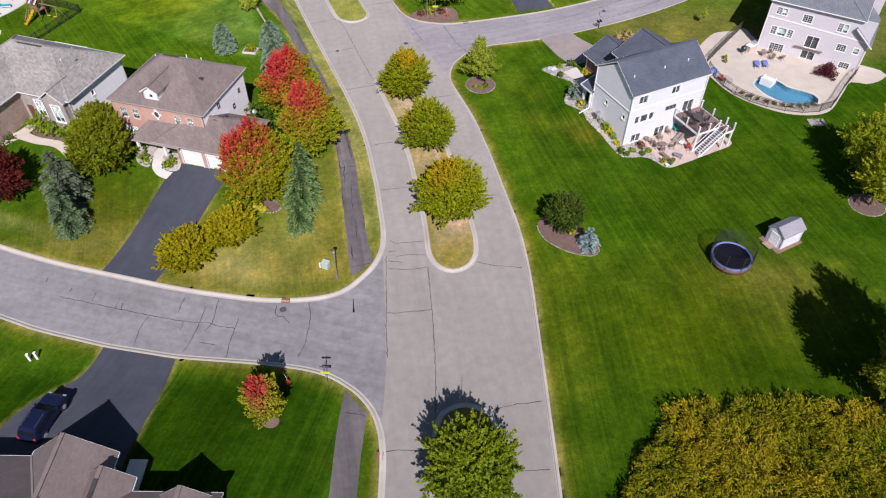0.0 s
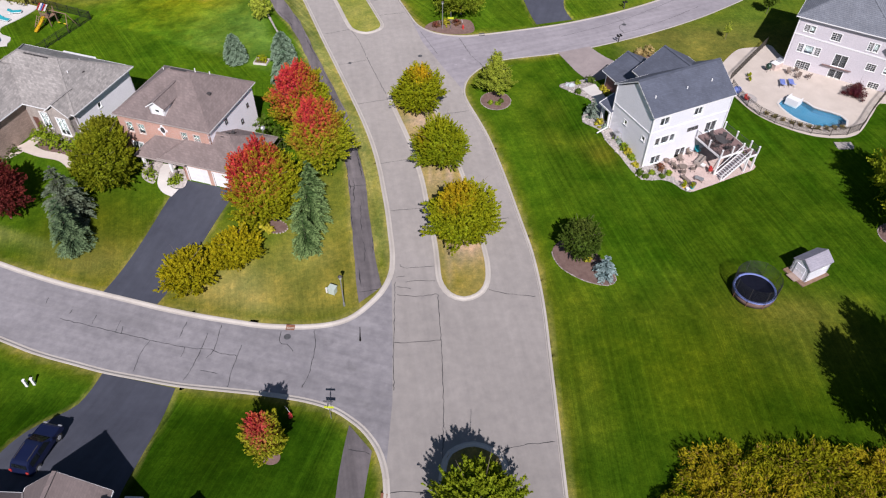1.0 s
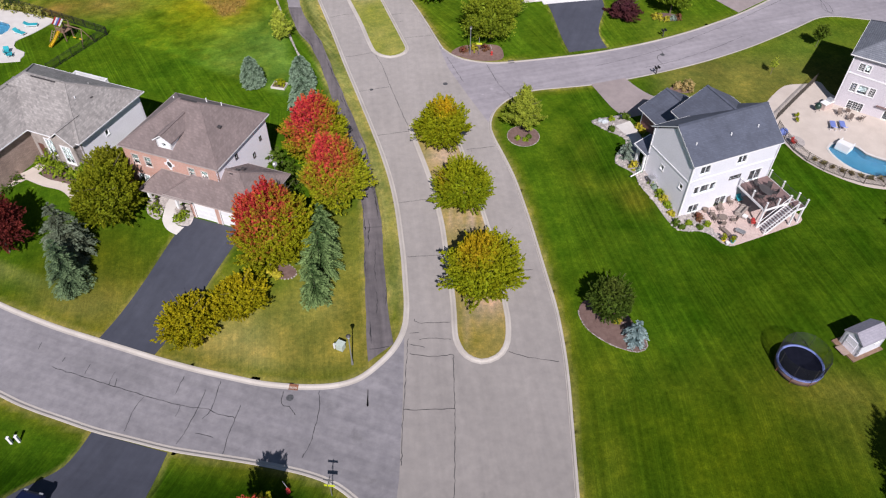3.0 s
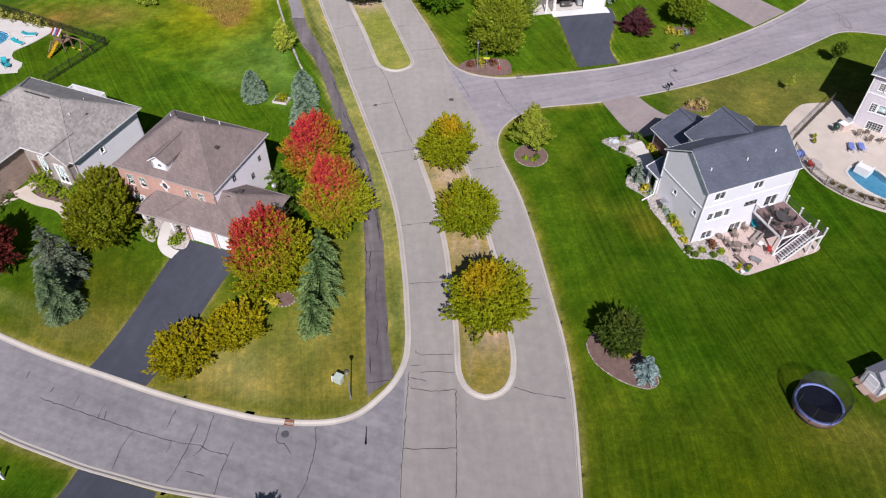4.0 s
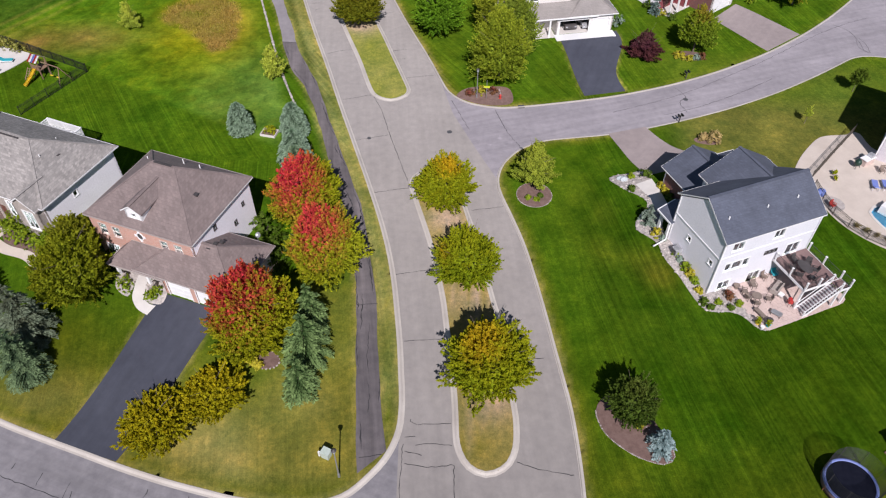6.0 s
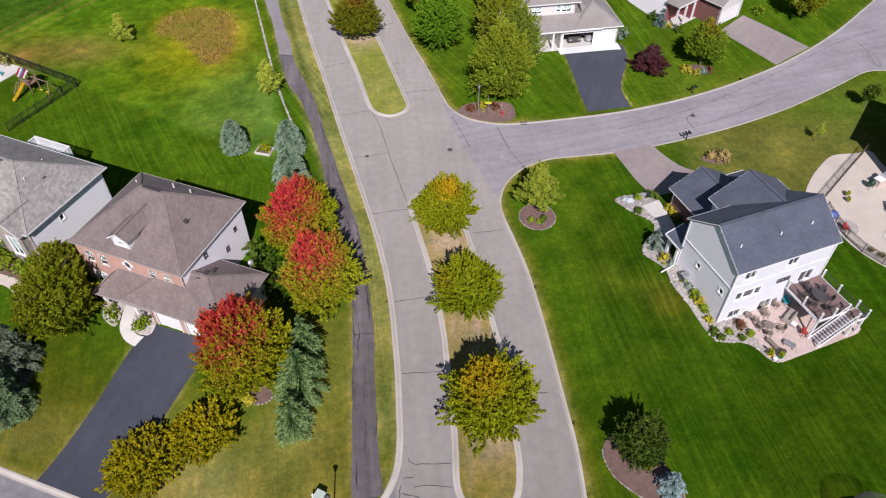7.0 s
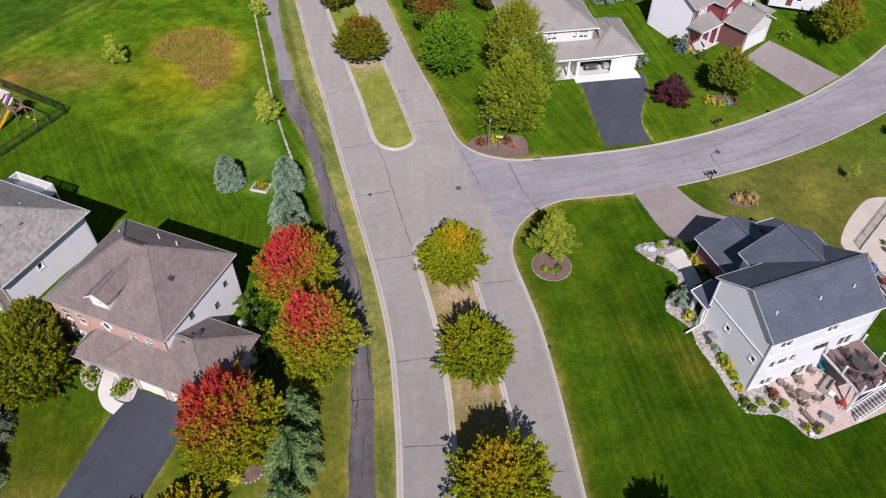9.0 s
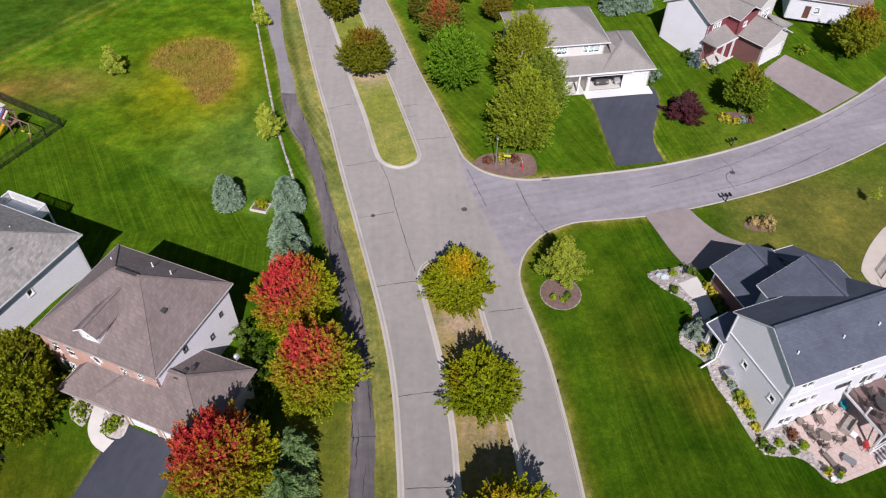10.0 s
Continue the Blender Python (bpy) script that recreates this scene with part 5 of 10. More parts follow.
tree(39.8, 103.5, 0.7, 1.1, 1.7, 46, sap, "thin young sapling on the lawn", name="sapling", trunk=0.035, dense=0.45, size=0.08, rough_base=0.4)


# ---- houses ----
def roof_hip(bm, x0, x1, y0, y1, z, pitch, ov=0.45, edge=0.16, peak=None):
    """A hipped roof over a plan, with a soffit and a thick eave."""
    x0, x1, y0, y1 = x0 - ov, x1 + ov, y0 - ov, y1 + ov
    w, d = x1 - x0, y1 - y0
    r = min(w, d) / 2
    h = r * pitch
    lo = [bm.verts.new(v) for v in ((x0, y0, z), (x1, y0, z), (x1, y1, z), (x0, y1, z))]
    hi = [bm.verts.new((v.co.x, v.co.y, z + edge)) for v in lo]
    if peak:
        a, b = bm.verts.new(peak[0]), bm.verts.new(peak[1])
        tops = ((hi[0], hi[1], b, a), (hi[1], hi[2], b), (hi[2], hi[3], a, b), (hi[3], hi[0], a))
    elif w > d:
        a, b = bm.verts.new((x0 + r, (y0 + y1) / 2, z + edge + h)), bm.verts.new((x1 - r, (y0 + y1) / 2, z + edge + h))
        tops = ((hi[0], hi[1], b, a), (hi[1], hi[2], b), (hi[2], hi[3], a, b), (hi[3], hi[0], a))
    else:
        a, b = bm.verts.new(((x0 + x1) / 2, y0 + r, z + edge + h)), bm.verts.new(((x0 + x1) / 2, y1 - r, z + edge + h))
        tops = ((hi[0], hi[1], a), (hi[1], hi[2], b, a), (hi[2], hi[3], b), (hi[3], hi[0], a, b))
    for f in tops:
        bm.faces.new(f)
    bm.faces.new(lo[::-1])
    for i in range(4):
        bm.faces.new((lo[i], lo[(i + 1) % 4], hi[(i + 1) % 4], hi[i]))
    return bm


def roof_gable(bm, x0, x1, y0, y1, z, pitch, axis="x", ov=0.4, edge=0.16, m=None):
    """A gabled roof as two thick slopes; the ridge runs along the axis."""
    x0, x1, y0, y1 = x0 - ov, x1 + ov, y0 - ov, y1 + ov
    if axis == "x":
        h = (y1 - y0) / 2 * pitch
        sec = ((y0, z), ((y0 + y1) / 2, z + h), (y1, z), (y1, z + edge), ((y0 + y1) / 2, z + h + edge * 1.2), (y0, z + edge))
        ends = [[bm.verts.new((x, a, b)) for a, b in sec] for x in (x0, x1)]
    else:
        h = (x1 - x0) / 2 * pitch
        sec = ((x0, z), ((x0 + x1) / 2, z + h), (x1, z), (x1, z + edge), ((x0 + x1) / 2, z + h + edge * 1.2), (x0, z + edge))
        ends = [[bm.verts.new((a, y, b)) for a, b in sec] for y in (y0, y1)]
    if m is not None:
        for e in ends:
            for v in e:
                v.co = m @ v.co
    for i in range(6):
        j = (i + 1) % 6
        bm.faces.new((ends[0][i], ends[0][j], ends[1][j], ends[1][i]))
    for e in (ends[0], ends[1][::-1]):
        bm.faces.new((e[0], e[1], e[4], e[5]))
        bm.faces.new((e[1], e[2], e[3], e[4]))
    return bm



def wall_frame(p0, p1, z):
    """A wall's own frame: u along it, y into the house, v up. The outside lies to the right of p0 -> p1."""
    d = Vector((p1[0] - p0[0], p1[1] - p0[1]))
    return pose(p0[0], p0[1], z, 0, 0, math.degrees(math.atan2(d.y, d.x))), d.length


def frame_ring(u0, u1, v0, v1, t, y0, y1):
    """A rectangular frame of width t, inside the outline (or round it, t < 0), from y0 to y1 deep."""
    bm = bmesh.new()
    a, b = max(t, 0), max(-t, 0)
    loops = [[bm.verts.new((u, y, v)) for u, v in ((u0 + k, v0 + k), (u1 - k, v0 + k), (u1 - k, v1 - k), (u0 + k, v1 - k))] for k in (-b, a) for y in (y0, y1)]
    for p, q in ((0, 2), (1, 3), (0, 1), (2, 3)):
        for i in range(4):
            j = (i + 1) % 4
            bm.faces.new((loops[p][i], loops[p][j], loops[q][j], loops[q][i]))
    return bm


def window(h, m, u0, u1, v0, v1, style="pair", trim=0.09, blind=True, trim_mat="white"):
    """A framed window in an opening: casing, bars, glass, and a drawn blind behind it."""
    t, w = (0.055, 0.04) if blind else (0.028, 0.026)
    win = part("window", frame_ring(u0, u1, v0, v1, -trim, -0.035, 0.03), M[trim_mat], h, at=m)
    part("window_frame", frame_ring(u0, u1, v0, v1, t, -0.01, 0.09), M[trim_mat], win)
    part("window_sill", boxes((u0 - trim - 0.03, u1 + trim + 0.03, -0.08, -0.036, v0 - trim * 0.6, v0 - 0.005)), M[trim_mat], win)
    n = {"pair": 2, "slider": 2, "triple": 3, "one": 1, "sash": 1, "grid": 2, "grid3": 3}[style]
    cols = [u0 + t + (u1 - u0 - 2 * t) * i / n for i in range(n + 1)]
    for c in cols[1:-1]:
        part("mullion", boxes((c - w, c + w, -0.005, 0.085, v0 + t, v1 - t)), M[trim_mat], win)
    if style == "sash":
        part("meeting_rail", boxes((u0 + t, u1 - t, 0.0, 0.08, (v0 + v1) / 2 - 0.025, (v0 + v1) / 2 + 0.025)), M[trim_mat], win)
    for a, b in zip(cols, cols[1:]):
        part("pane", boxes((a + 0.005, b - 0.005, 0.035, 0.05, v0 + t, v1 - t)), M["glass"], win).visible_shadow = False
        if style.startswith("grid"):
            bars = bmesh.new()
            for k in (1, 2, 3):
                z = v0 + t + (v1 - v0 - 2 * t) * k / 4
                box(bars, a + w, b - w, 0.014, 0.030, z - 0.012, z + 0.012)
            c = (a + b) / 2
            box(bars, c - 0.012, c + 0.012, 0.012, 0.028, v0 + t, v1 - t)
            part("glazing_bar", bars, M[trim_mat], win)
    # near-black sheet behind the panes: the unlit room's darkness put in as colour
    part("room_dark", boxes((u0 - 0.02, u1 + 0.02, 0.24, 0.26, v0 - 0.02, v1 + 0.02)), M["room"], win, "dark backing painted as the unlit room behind the glass")
    if blind and blind != "bare":
        drop = 0.75 if style != "slider" else 1.0
        part("blind", boxes((u0 + t, u1 - t, 0.15, 0.165, v1 - (v1 - v0) * drop, v1)), M["shade" if blind == "shade" else "blind"], win, "pale drawn window blind")
    return win


def garage_door(h, m, u0, u1, v1, mat="white"):
    bm = bmesh.new()
    n = 4
    for i in range(n):
        a, b = v1 * i / n, v1 * (i + 1) / n
        box(bm, u0, u1, 0.10, 0.15, a + 0.008, b - 0.008)
        k = max(2, int((u1 - u0) / 0.75))
        for j in range(k):
            c, d = u0 + (u1 - u0) * j / k, u0 + (u1 - u0) * (j + 1) / k
            box(bm, c + 0.08, d - 0.08, 0.085, 0.102, a + 0.09, b - 0.09)
    part("garage_door", bm, M[mat], h, "white sectional garage door", at=m)
    part("door_casing", boxes((u0 - 0.1, u0, -0.03, 0.12, 0, v1 + 0.1), (u1, u1 + 0.1, -0.03, 0.12, 0, v1 + 0.1), (u0, u1, -0.03, 0.12, v1, v1 + 0.1)), M["white"], h, at=m)


def wall(h, p0, p1, z0, z1, mat, holes=(), thick=0.18, gable=0.0, label=""):
    """A wall with real openings. holes: (u0, u1, v0, v1, style); gable: height of a point above the middle."""
    m, L = wall_frame(p0, p1, z0)
    H = z1 - z0
    bm = bmesh.new()
    us = sorted({0.0, round(L, 4), *[round(a, 4) for o in holes for a in o[:2]]})
    vs = sorted({0.0, round(H, 4), *[round(a, 4) for o in holes for a in o[2:4]]})
    corner = {}

    def v(u, y, z):
        if (u, y, z) not in corner:
            corner[u, y, z] = bm.verts.new((u, y, z))
        return corner[u, y, z]

    def solid(i, j):
        if not (0 <= i < len(us) - 1 and 0 <= j < len(vs) - 1):
            return False
        cu, cv = (us[i] + us[i + 1]) / 2, (vs[j] + vs[j + 1]) / 2
        return not any(o[0] < cu < o[1] and o[2] < cv < o[3] for o in holes)
    for i in range(len(us) - 1):
        for j in range(len(vs) - 1):
            if not solid(i, j):
                continue
            a, b, c, d = us[i], us[i + 1], vs[j], vs[j + 1]
            bm.faces.new([v(a, 0, c), v(b, 0, c), v(b, 0, d), v(a, 0, d)])
            bm.faces.new([v(a, thick, d), v(b, thick, d), v(b, thick, c), v(a, thick, c)])
            for di, dj, p, q in ((-1, 0, (a, d), (a, c)), (1, 0, (b, c), (b, d)), (0, -1, (a, c), (b, c)), (0, 1, (b, d), (a, d))):
                if not solid(i + di, j + dj) and not (gable and dj == 1 and j == len(vs) - 2):
                    bm.faces.new([v(*p[:1], 0, p[1]), v(*p[:1], thick, p[1]), v(*q[:1], thick, q[1]), v(*q[:1], 0, q[1])])
    if gable:
        tip = (L / 2, H + gable)
        bm.faces.new([v(u, 0, vs[-1]) for u in us] + [v(tip[0], 0, tip[1])])
        bm.faces.new([v(tip[0], thick, tip[1])] + [v(u, thick, vs[-1]) for u in us[::-1]])
        for u, flip in ((us[0], 1), (us[-1], -1)):
            bm.faces.new([v(u, 0, vs[-1]), v(u, thick, vs[-1]), v(tip[0], thick, tip[1]), v(tip[0], 0, tip[1])][::flip])
    w = part("wall", bm, M[mat], h, label, at=m)
    for o in holes:
        st = o[4]
        if st == "garage":
            garage_door(h, m, o[0], o[1], o[3])
        elif st == "door":
            bm = boxes((o[0], o[1], 0.08, 0.13, o[2], o[3]))
            for i in (0, 1):
                for j in (0, 1, 2):
                    a, b = o[0] + (o[1] - o[0]) * (i + 0.15) / 2, o[0] + (o[1] - o[0]) * (i + 0.85) / 2
                    c, d = o[2] + (o[3] - o[2]) * (j + 0.12) / 3, o[2] + (o[3] - o[2]) * (j + 0.88) / 3
                    box(bm, a, b, 0.065, 0.082, c, d)
            part("door", bm, M["door"], h, "dark panelled front door", at=m)
        elif st != "open":
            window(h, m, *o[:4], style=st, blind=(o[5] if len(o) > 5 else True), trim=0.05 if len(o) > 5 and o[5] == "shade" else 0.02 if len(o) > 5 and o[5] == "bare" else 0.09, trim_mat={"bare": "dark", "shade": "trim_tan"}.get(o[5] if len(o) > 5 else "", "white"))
    return m


def strip(h, p, q, w, t, mat, name, label=""):
    """A flat board from p to q."""
    p, q = Vector(p), Vector(q)
    L = (q - p).length
    m = Matrix.Translation(p) @ (q - p).to_track_quat("X", "Z").to_matrix().to_4x4()
    return part(name, boxes((0, L, -w / 2, w / 2, -t / 2, t / 2)), M[mat], h, label, at=m)


def hip(h, mat, x0, x1, y0, y1, z, pitch, ov=0.45, cap=True, gutter="white", sides="fblr", peak=None):
    part("roof", roof_hip(bmesh.new(), x0, x1, y0, y1, z, pitch, ov, peak=peak), M[mat], h)
    a, b, c, d = x0 - ov, x1 + ov, y0 - ov, y1 + ov
    edges = {"f": ((a - 0.09, c - 0.05, z + 0.09), (b + 0.09, c - 0.05, z + 0.09)), "b": ((a - 0.09, d + 0.05, z + 0.09), (b + 0.09, d + 0.05, z + 0.09)),
             "l": ((a - 0.05, c, z + 0.09), (a - 0.05, d, z + 0.09)), "r": ((b + 0.05, c, z + 0.09), (b + 0.05, d, z + 0.09))}
    for s in sides:
        strip(h, *edges[s], 0.05, 0.13, gutter, "gutter", gutter + " metal eave gutter")
    if cap:
        r = min(b - a, d - c) / 2
        t = z + 0.16 + r * pitch + 0.015
        if peak:
            e, f = peak
            hips = ((a, c, e), (a, d, e), (b, c, f), (b, d, f))
        elif b - a > d - c:
            e, f = (a + r, (c + d) / 2, t), (b - r, (c + d) / 2, t)
            hips = ((a, c, e), (a, d, e), (b, c, f), (b, d, f))
        else:
            e, f = ((a + b) / 2, c + r, t), ((a + b) / 2, d - r, t)
            hips = ((a, c, e), (b, c, e), (a, d, f), (b, d, f))
        for x, y, k in hips:
            strip(h, (x, y, z + 0.175), k, 0.24, 0.03, mat, "hip_cap")
        if (Vector(e) - Vector(f)).length > 0.2:
            strip(h, e, f, 0.3, 0.05, mat, "ridge_cap")


def gable(h, mat, x0, x1, y0, y1, z, pitch, axis="x", ov=0.4, ends="01", gutters="01", cap=True):
    part("roof", roof_gable(bmesh.new(), x0, x1, y0, y1, z, pitch, axis, ov), M[mat], h)
    a, b, c, d = x0 - ov, x1 + ov, y0 - ov, y1 + ov
    if axis == "x":
        t = z + (d - c) / 2 * pitch
        mid = (c + d) / 2
        G = (((a, c - 0.05, z + 0.07), (b, c - 0.05, z + 0.07)), ((a, d + 0.05, z + 0.07), (b, d + 0.05, z + 0.07)))
        E = [(((x, c, z + 0.08), (x, mid, t + 0.09)), ((x, d, z + 0.08), (x, mid, t + 0.09))) for x in (a - 0.03, b + 0.03)]
        R = ((a, mid, t + 0.2), (b, mid, t + 0.2))
    else:
        t = z + (b - a) / 2 * pitch
        mid = (a + b) / 2
        G = (((a - 0.05, c, z + 0.07), (a - 0.05, d, z + 0.07)), ((b + 0.05, c, z + 0.07), (b + 0.05, d, z + 0.07)))
        E = [(((a, y, z + 0.08), (mid, y, t + 0.09)), ((b, y, z + 0.08), (mid, y, t + 0.09))) for y in (c - 0.03, d + 0.03)]
        R = ((mid, c, t + 0.2), (mid, d, t + 0.2))
    for i in gutters:
        strip(h, *G[int(i)], 0.045, 0.10, "white", "gutter", "white metal eave gutter")
    for i in ends:
        for e in E[int(i)]:
            strip(h, *e, 0.02, 0.11, "white", "rake_board", "white painted rake board")
    if cap:
        strip(h, *R, 0.32, 0.04, mat, "ridge_cap")
    return t


def slope(h, mat, quad, thick=0.14, name="roof"):
    """One roof slope as a slab: the corners of its top, in order."""
    bm = bmesh.new()
    top = [bm.verts.new(p) for p in quad]
    low = [bm.verts.new((p[0], p[1], p[2] - thick)) for p in quad]
    bm.faces.new(top)
    bm.faces.new(low[::-1])
    for i in range(len(quad)):
        j = (i + 1) % len(quad)
        bm.faces.new((top[i], low[i], low[j], top[j]))
    return part(name, bm, M[mat], h)


def vents(h, mat, spots, r=0.055, tall=0.5, label="white plastic vent pipe"):
    for x, y, z in spots:
        bm = bmesh.new()
        tube(bm, (x, y, z - 0.15), (x, y, z + tall), r, r, 10)
        tube(bm, (x, y, z - 0.12), (x, y, z + 0.06), r * 2.2, r * 1.2, 10)
        part("vent_pipe", bm, M[mat], h, label)


def box_vents(h, spots):
    for x, y, z in spots:
        part("roof_vent", boxes((x - 0.17, x + 0.17, y - 0.17, y + 0.17, z - 0.1, z + 0.14), (x - 0.2, x + 0.2, y - 0.2, y + 0.2, z + 0.14, z + 0.17)), M["dark"], h, "dark metal box vent")


def column(h, x, y, z0, z1, w=0.24, base=None):
    bm = boxes((x - w / 2, x + w / 2, y - w / 2, y + w / 2, z0, z1), (x - w * 0.75, x + w * 0.75, y - w * 0.75, y + w * 0.75, z1 - 0.14, z1), (x - w * 0.75, x + w * 0.75, y - w * 0.75, y + w * 0.75, z0, z0 + 0.16))
    c = part("column", bm, M["white"], h, "white square porch column")
    if base:
        part("column_base", boxes((x - 0.3, x + 0.3, y - 0.3, y + 0.3, z0 - 0.02, z0 + 0.8), (x - 0.34, x + 0.34, y - 0.34, y + 0.34, z0 + 0.8, z0 + 0.87)), M[base], h)


M.update(
    trim_tan=surf("pale tan window trim", (0.52, 0.44, 0.40), (0.58, 0.50, 0.46), 1, 9, 0.6, vary=0.05),
    # backing behind windows, coloured as dark as an unlit interior
    room=surf("painted room darkness", (0.03, 0.03, 0.035), (0.05, 0.05, 0.055), 2, 9, 0.9),
    blind=surf("pale blind", (0.40, 0.43, 0.41), (0.46, 0.49, 0.47), 1, 8, 0.8, bumps=0.1, vary=0.05),
    shade=surf("grey-green roller shade", (0.20, 0.24, 0.22), (0.26, 0.30, 0.28), 1, 8, 0.8, bumps=0.1, vary=0.05),
    dark=surf("dark metal", (0.05, 0.045, 0.045), (0.08, 0.07, 0.07), 1, 9, 0.6),
    door=surf("dark red-brown door", (0.12, 0.05, 0.04), (0.16, 0.07, 0.05), 1, 9, 0.5),
    stone=course_mat("brown stone veneer", (0.42, 0.31, 0.255), (0.32, 0.235, 0.195), (0.24, 0.18, 0.155), 0.3, 0.16, 0.015, 0.9, 0.8, stain=0.2),
    stone_pale=course_mat("pale tan stone veneer", (0.46, 0.40, 0.36), (0.36, 0.31, 0.28), (0.3, 0.27, 0.25), 0.3, 0.16, 0.015, 0.9, 0.8, stain=0.2),
    deckwood=course_mat("red-brown deck boards", (0.215, 0.135, 0.125), (0.18, 0.112, 0.105), (0.05, 0.03, 0.03), 4.0, 0.14, 0.01, 0.7, 0.3),
    metal=surf("grey metal", (0.35, 0.35, 0.36), (0.42, 0.42, 0.43), 1, 9, 0.45, 0.6, vary=0.06),
)

# ---- brick house ----
BRICK = thing("house", pose(-38.6, 68.93, 2.4, 0, 0, -15), "two-storey red brick house with a brown hipped roof and white siding", "house")
h = BRICK
wall(h, (-0.2, -0.22), (11.5, -0.22), -0.4, 6.1, "brick", [(0.9, 1.75, 4.3, 5.65, "sash", "shade"), (2.45, 3.3, 4.3, 5.65, "sash", "shade"), (8.0, 8.8, 4.55, 5.7, "sash", "shade"), (9.6, 10.4, 4.55, 5.7, "sash", "shade"), (0.9, 2.3, 1.3, 2.9, "pair"), (2.9, 3.4, 1.3, 2.9, "one"), (5.2, 6.2, 0.5, 2.6, "door"), (6.9, 8.0, 1.2, 2.6, "pair")], label="red-orange brick front wall")
wall(h, (11.5, -0.22), (11.5, 9.6), -2.2, 6.1, "siding_lifted", [(3.3, 3.75, 7.0, 7.6, "one", "bare"), (8.0, 8.4, 6.2, 6.7, "one", "bare"), (6.3, 6.75, 5.0, 5.6, "one", "bare")])
wall(h, (11.3, 9.6), (0, 9.6), -2.6, 6.1, "siding_white", [(2, 3.6, 6.2, 7.6, "pair"), (7, 8.6, 6.2, 7.6, "pair")])
wall(h, (0, 9.6), (0, 0), -2.2, 6.1, "siding_white", [(4, 5, 6, 7.2, "pair")])
hip(h, "roof_brown", 0, 11.3, 0, 9.6, 6.05, 0.56, gutter="taupe", peak=((3.55, 6.0, 8.93), (6.0, 6.0, 8.93)))
strip(h, (11.82, -0.45, 6.14), (11.82, 10.05, 6.14), 0.03, 0.12, "white", "fascia", "white eave board over the siding")
bm = bmesh.new()
for i in range(20):
    a, b = 2 * math.pi * i / 20, 2 * math.pi * (i + 1) / 20
    tube(bm, (5.55 + 0.34 * math.cos(a), -0.25, 5.05 + 0.45 * math.sin(a)), (5.55 + 0.34 * math.cos(b), -0.25, 5.05 + 0.45 * math.sin(b)), 0.055, n=6)
oval = part("window", bm, M["white"], h, "oval window with white keystones")
for dx, dz in ((0, 0.58), (0, -0.58), (0.47, 0), (-0.47, 0)):
    part("keystone", boxes((5.55 + dx - 0.13, 5.55 + dx + 0.13, -0.29, -0.2, 5.05 + dz - 0.13, 5.05 + dz + 0.13)), M["white"], oval)
bm = bmesh.new()
bmesh.ops.create_circle(bm, cap_ends=True, radius=0.33, segments=24, matrix=Matrix.Translation((5.55, -0.24, 5.05)) @ Matrix.Rotation(radians(90), 4, "X") @ Matrix.Diagonal((1, 1.3, 1, 1)))
part("pane", bm, M["dark"], oval)
# dormer
wall(h, (4.1, 0.42), (5.95, 0.42), 6.35, 7.5, "white", [(0.65, 1.2, 0.4, 0.92, "one", False)], gable=0.62)
wall(h, (5.95, 0.42), (5.95, 3.0), 6.35, 7.5, "white")
wall(h, (4.1, 3.0), (4.1, 0.42), 6.35, 7.5, "white")
gable(h, "roof_brown", 4.1, 5.95, 0.42, 4.5, 7.45, 0.66, "y", 0.22, ends="0", gutters="")
# porch and garage
slope(h, "roof_brown", [(2.8, -2.75, 2.85), (9.2, -2.75, 2.85), (9.2, 0.0, 4.15), (4.3, 0.0, 4.15)])
slope(h, "roof_brown", [(2.8, 0.0, 2.85), (2.8, -2.75, 2.85), (4.3, 0.0, 4.15)])
strip(h, (2.75, -2.8, 2.78), (9.2, -2.8, 2.78), 0.08, 0.14, "taupe", "gutter")
strip(h, (2.75, -2.8, 2.78), (2.75, 0, 2.78), 0.08, 0.14, "taupe", "gutter")
strip(h, (4.2, -0.27, 4.16), (11.3, -0.27, 4.16), 0.05, 0.05, "stone_pale", "flashing", "pale flashing over the porch roof")
part("soffit", boxes((2.85, 8.4, -2.7, 0, 2.62, 2.68)), M["white"], h)
part("porch_floor", boxes((3.0, 8.3, -2.5, 0, -0.4, 0.16)), M["walk"], h, "pale concrete porch floor")
part("step", boxes((5.0, 7.2, -2.95, -2.5, -0.4, 0.0)), M["walk"], h)
for x in (3.4, 6.9):
    column(h, x, -2.3, 0.16, 2.65, 0.26, "stone_pale")
wall(h, (8.4, -2.2), (16.3, -2.2), -0.4, 2.9, "brick", [(0.5, 3.05, 0.4, 2.55, "garage"), (3.75, 6.3, 0.4, 2.55, "garage")], label="red-orange brick garage front")
wall(h, (16.3, -2.2), (16.3, 4.4), -1.5, 2.9, "siding_white", [(2.5, 3.4, 2.4, 3.4, "pair")])
wall(h, (16.3, 4.4), (11.3, 4.4), -2.0, 2.9, "siding_white")
wall(h, (8.4, 0), (8.4, -2.2), -0.4, 2.9, "brick")
hip(h, "roof_brown", 6.2, 16.3, -2.2, 4.4, 2.85, 0.56, sides="fbr", gutter="taupe")
vents(h, "white", [(1.4, 7.6, 7.2), (5.2, 8.3, 7.4), (7.3, 8.1, 7.45)])
box_vents(h, [(9.2, 4.6, 7.45), (12.6, 1.6, 4.75), (12.9, 2.2, 4.6), (12.4, 0.9, 4.8)])
bm = boxes(*[(3.85 + 0.26 * i, 4.05 + 0.26 * i, 5.86, 6.14, 8.94, 9.02) for i in range(8)])
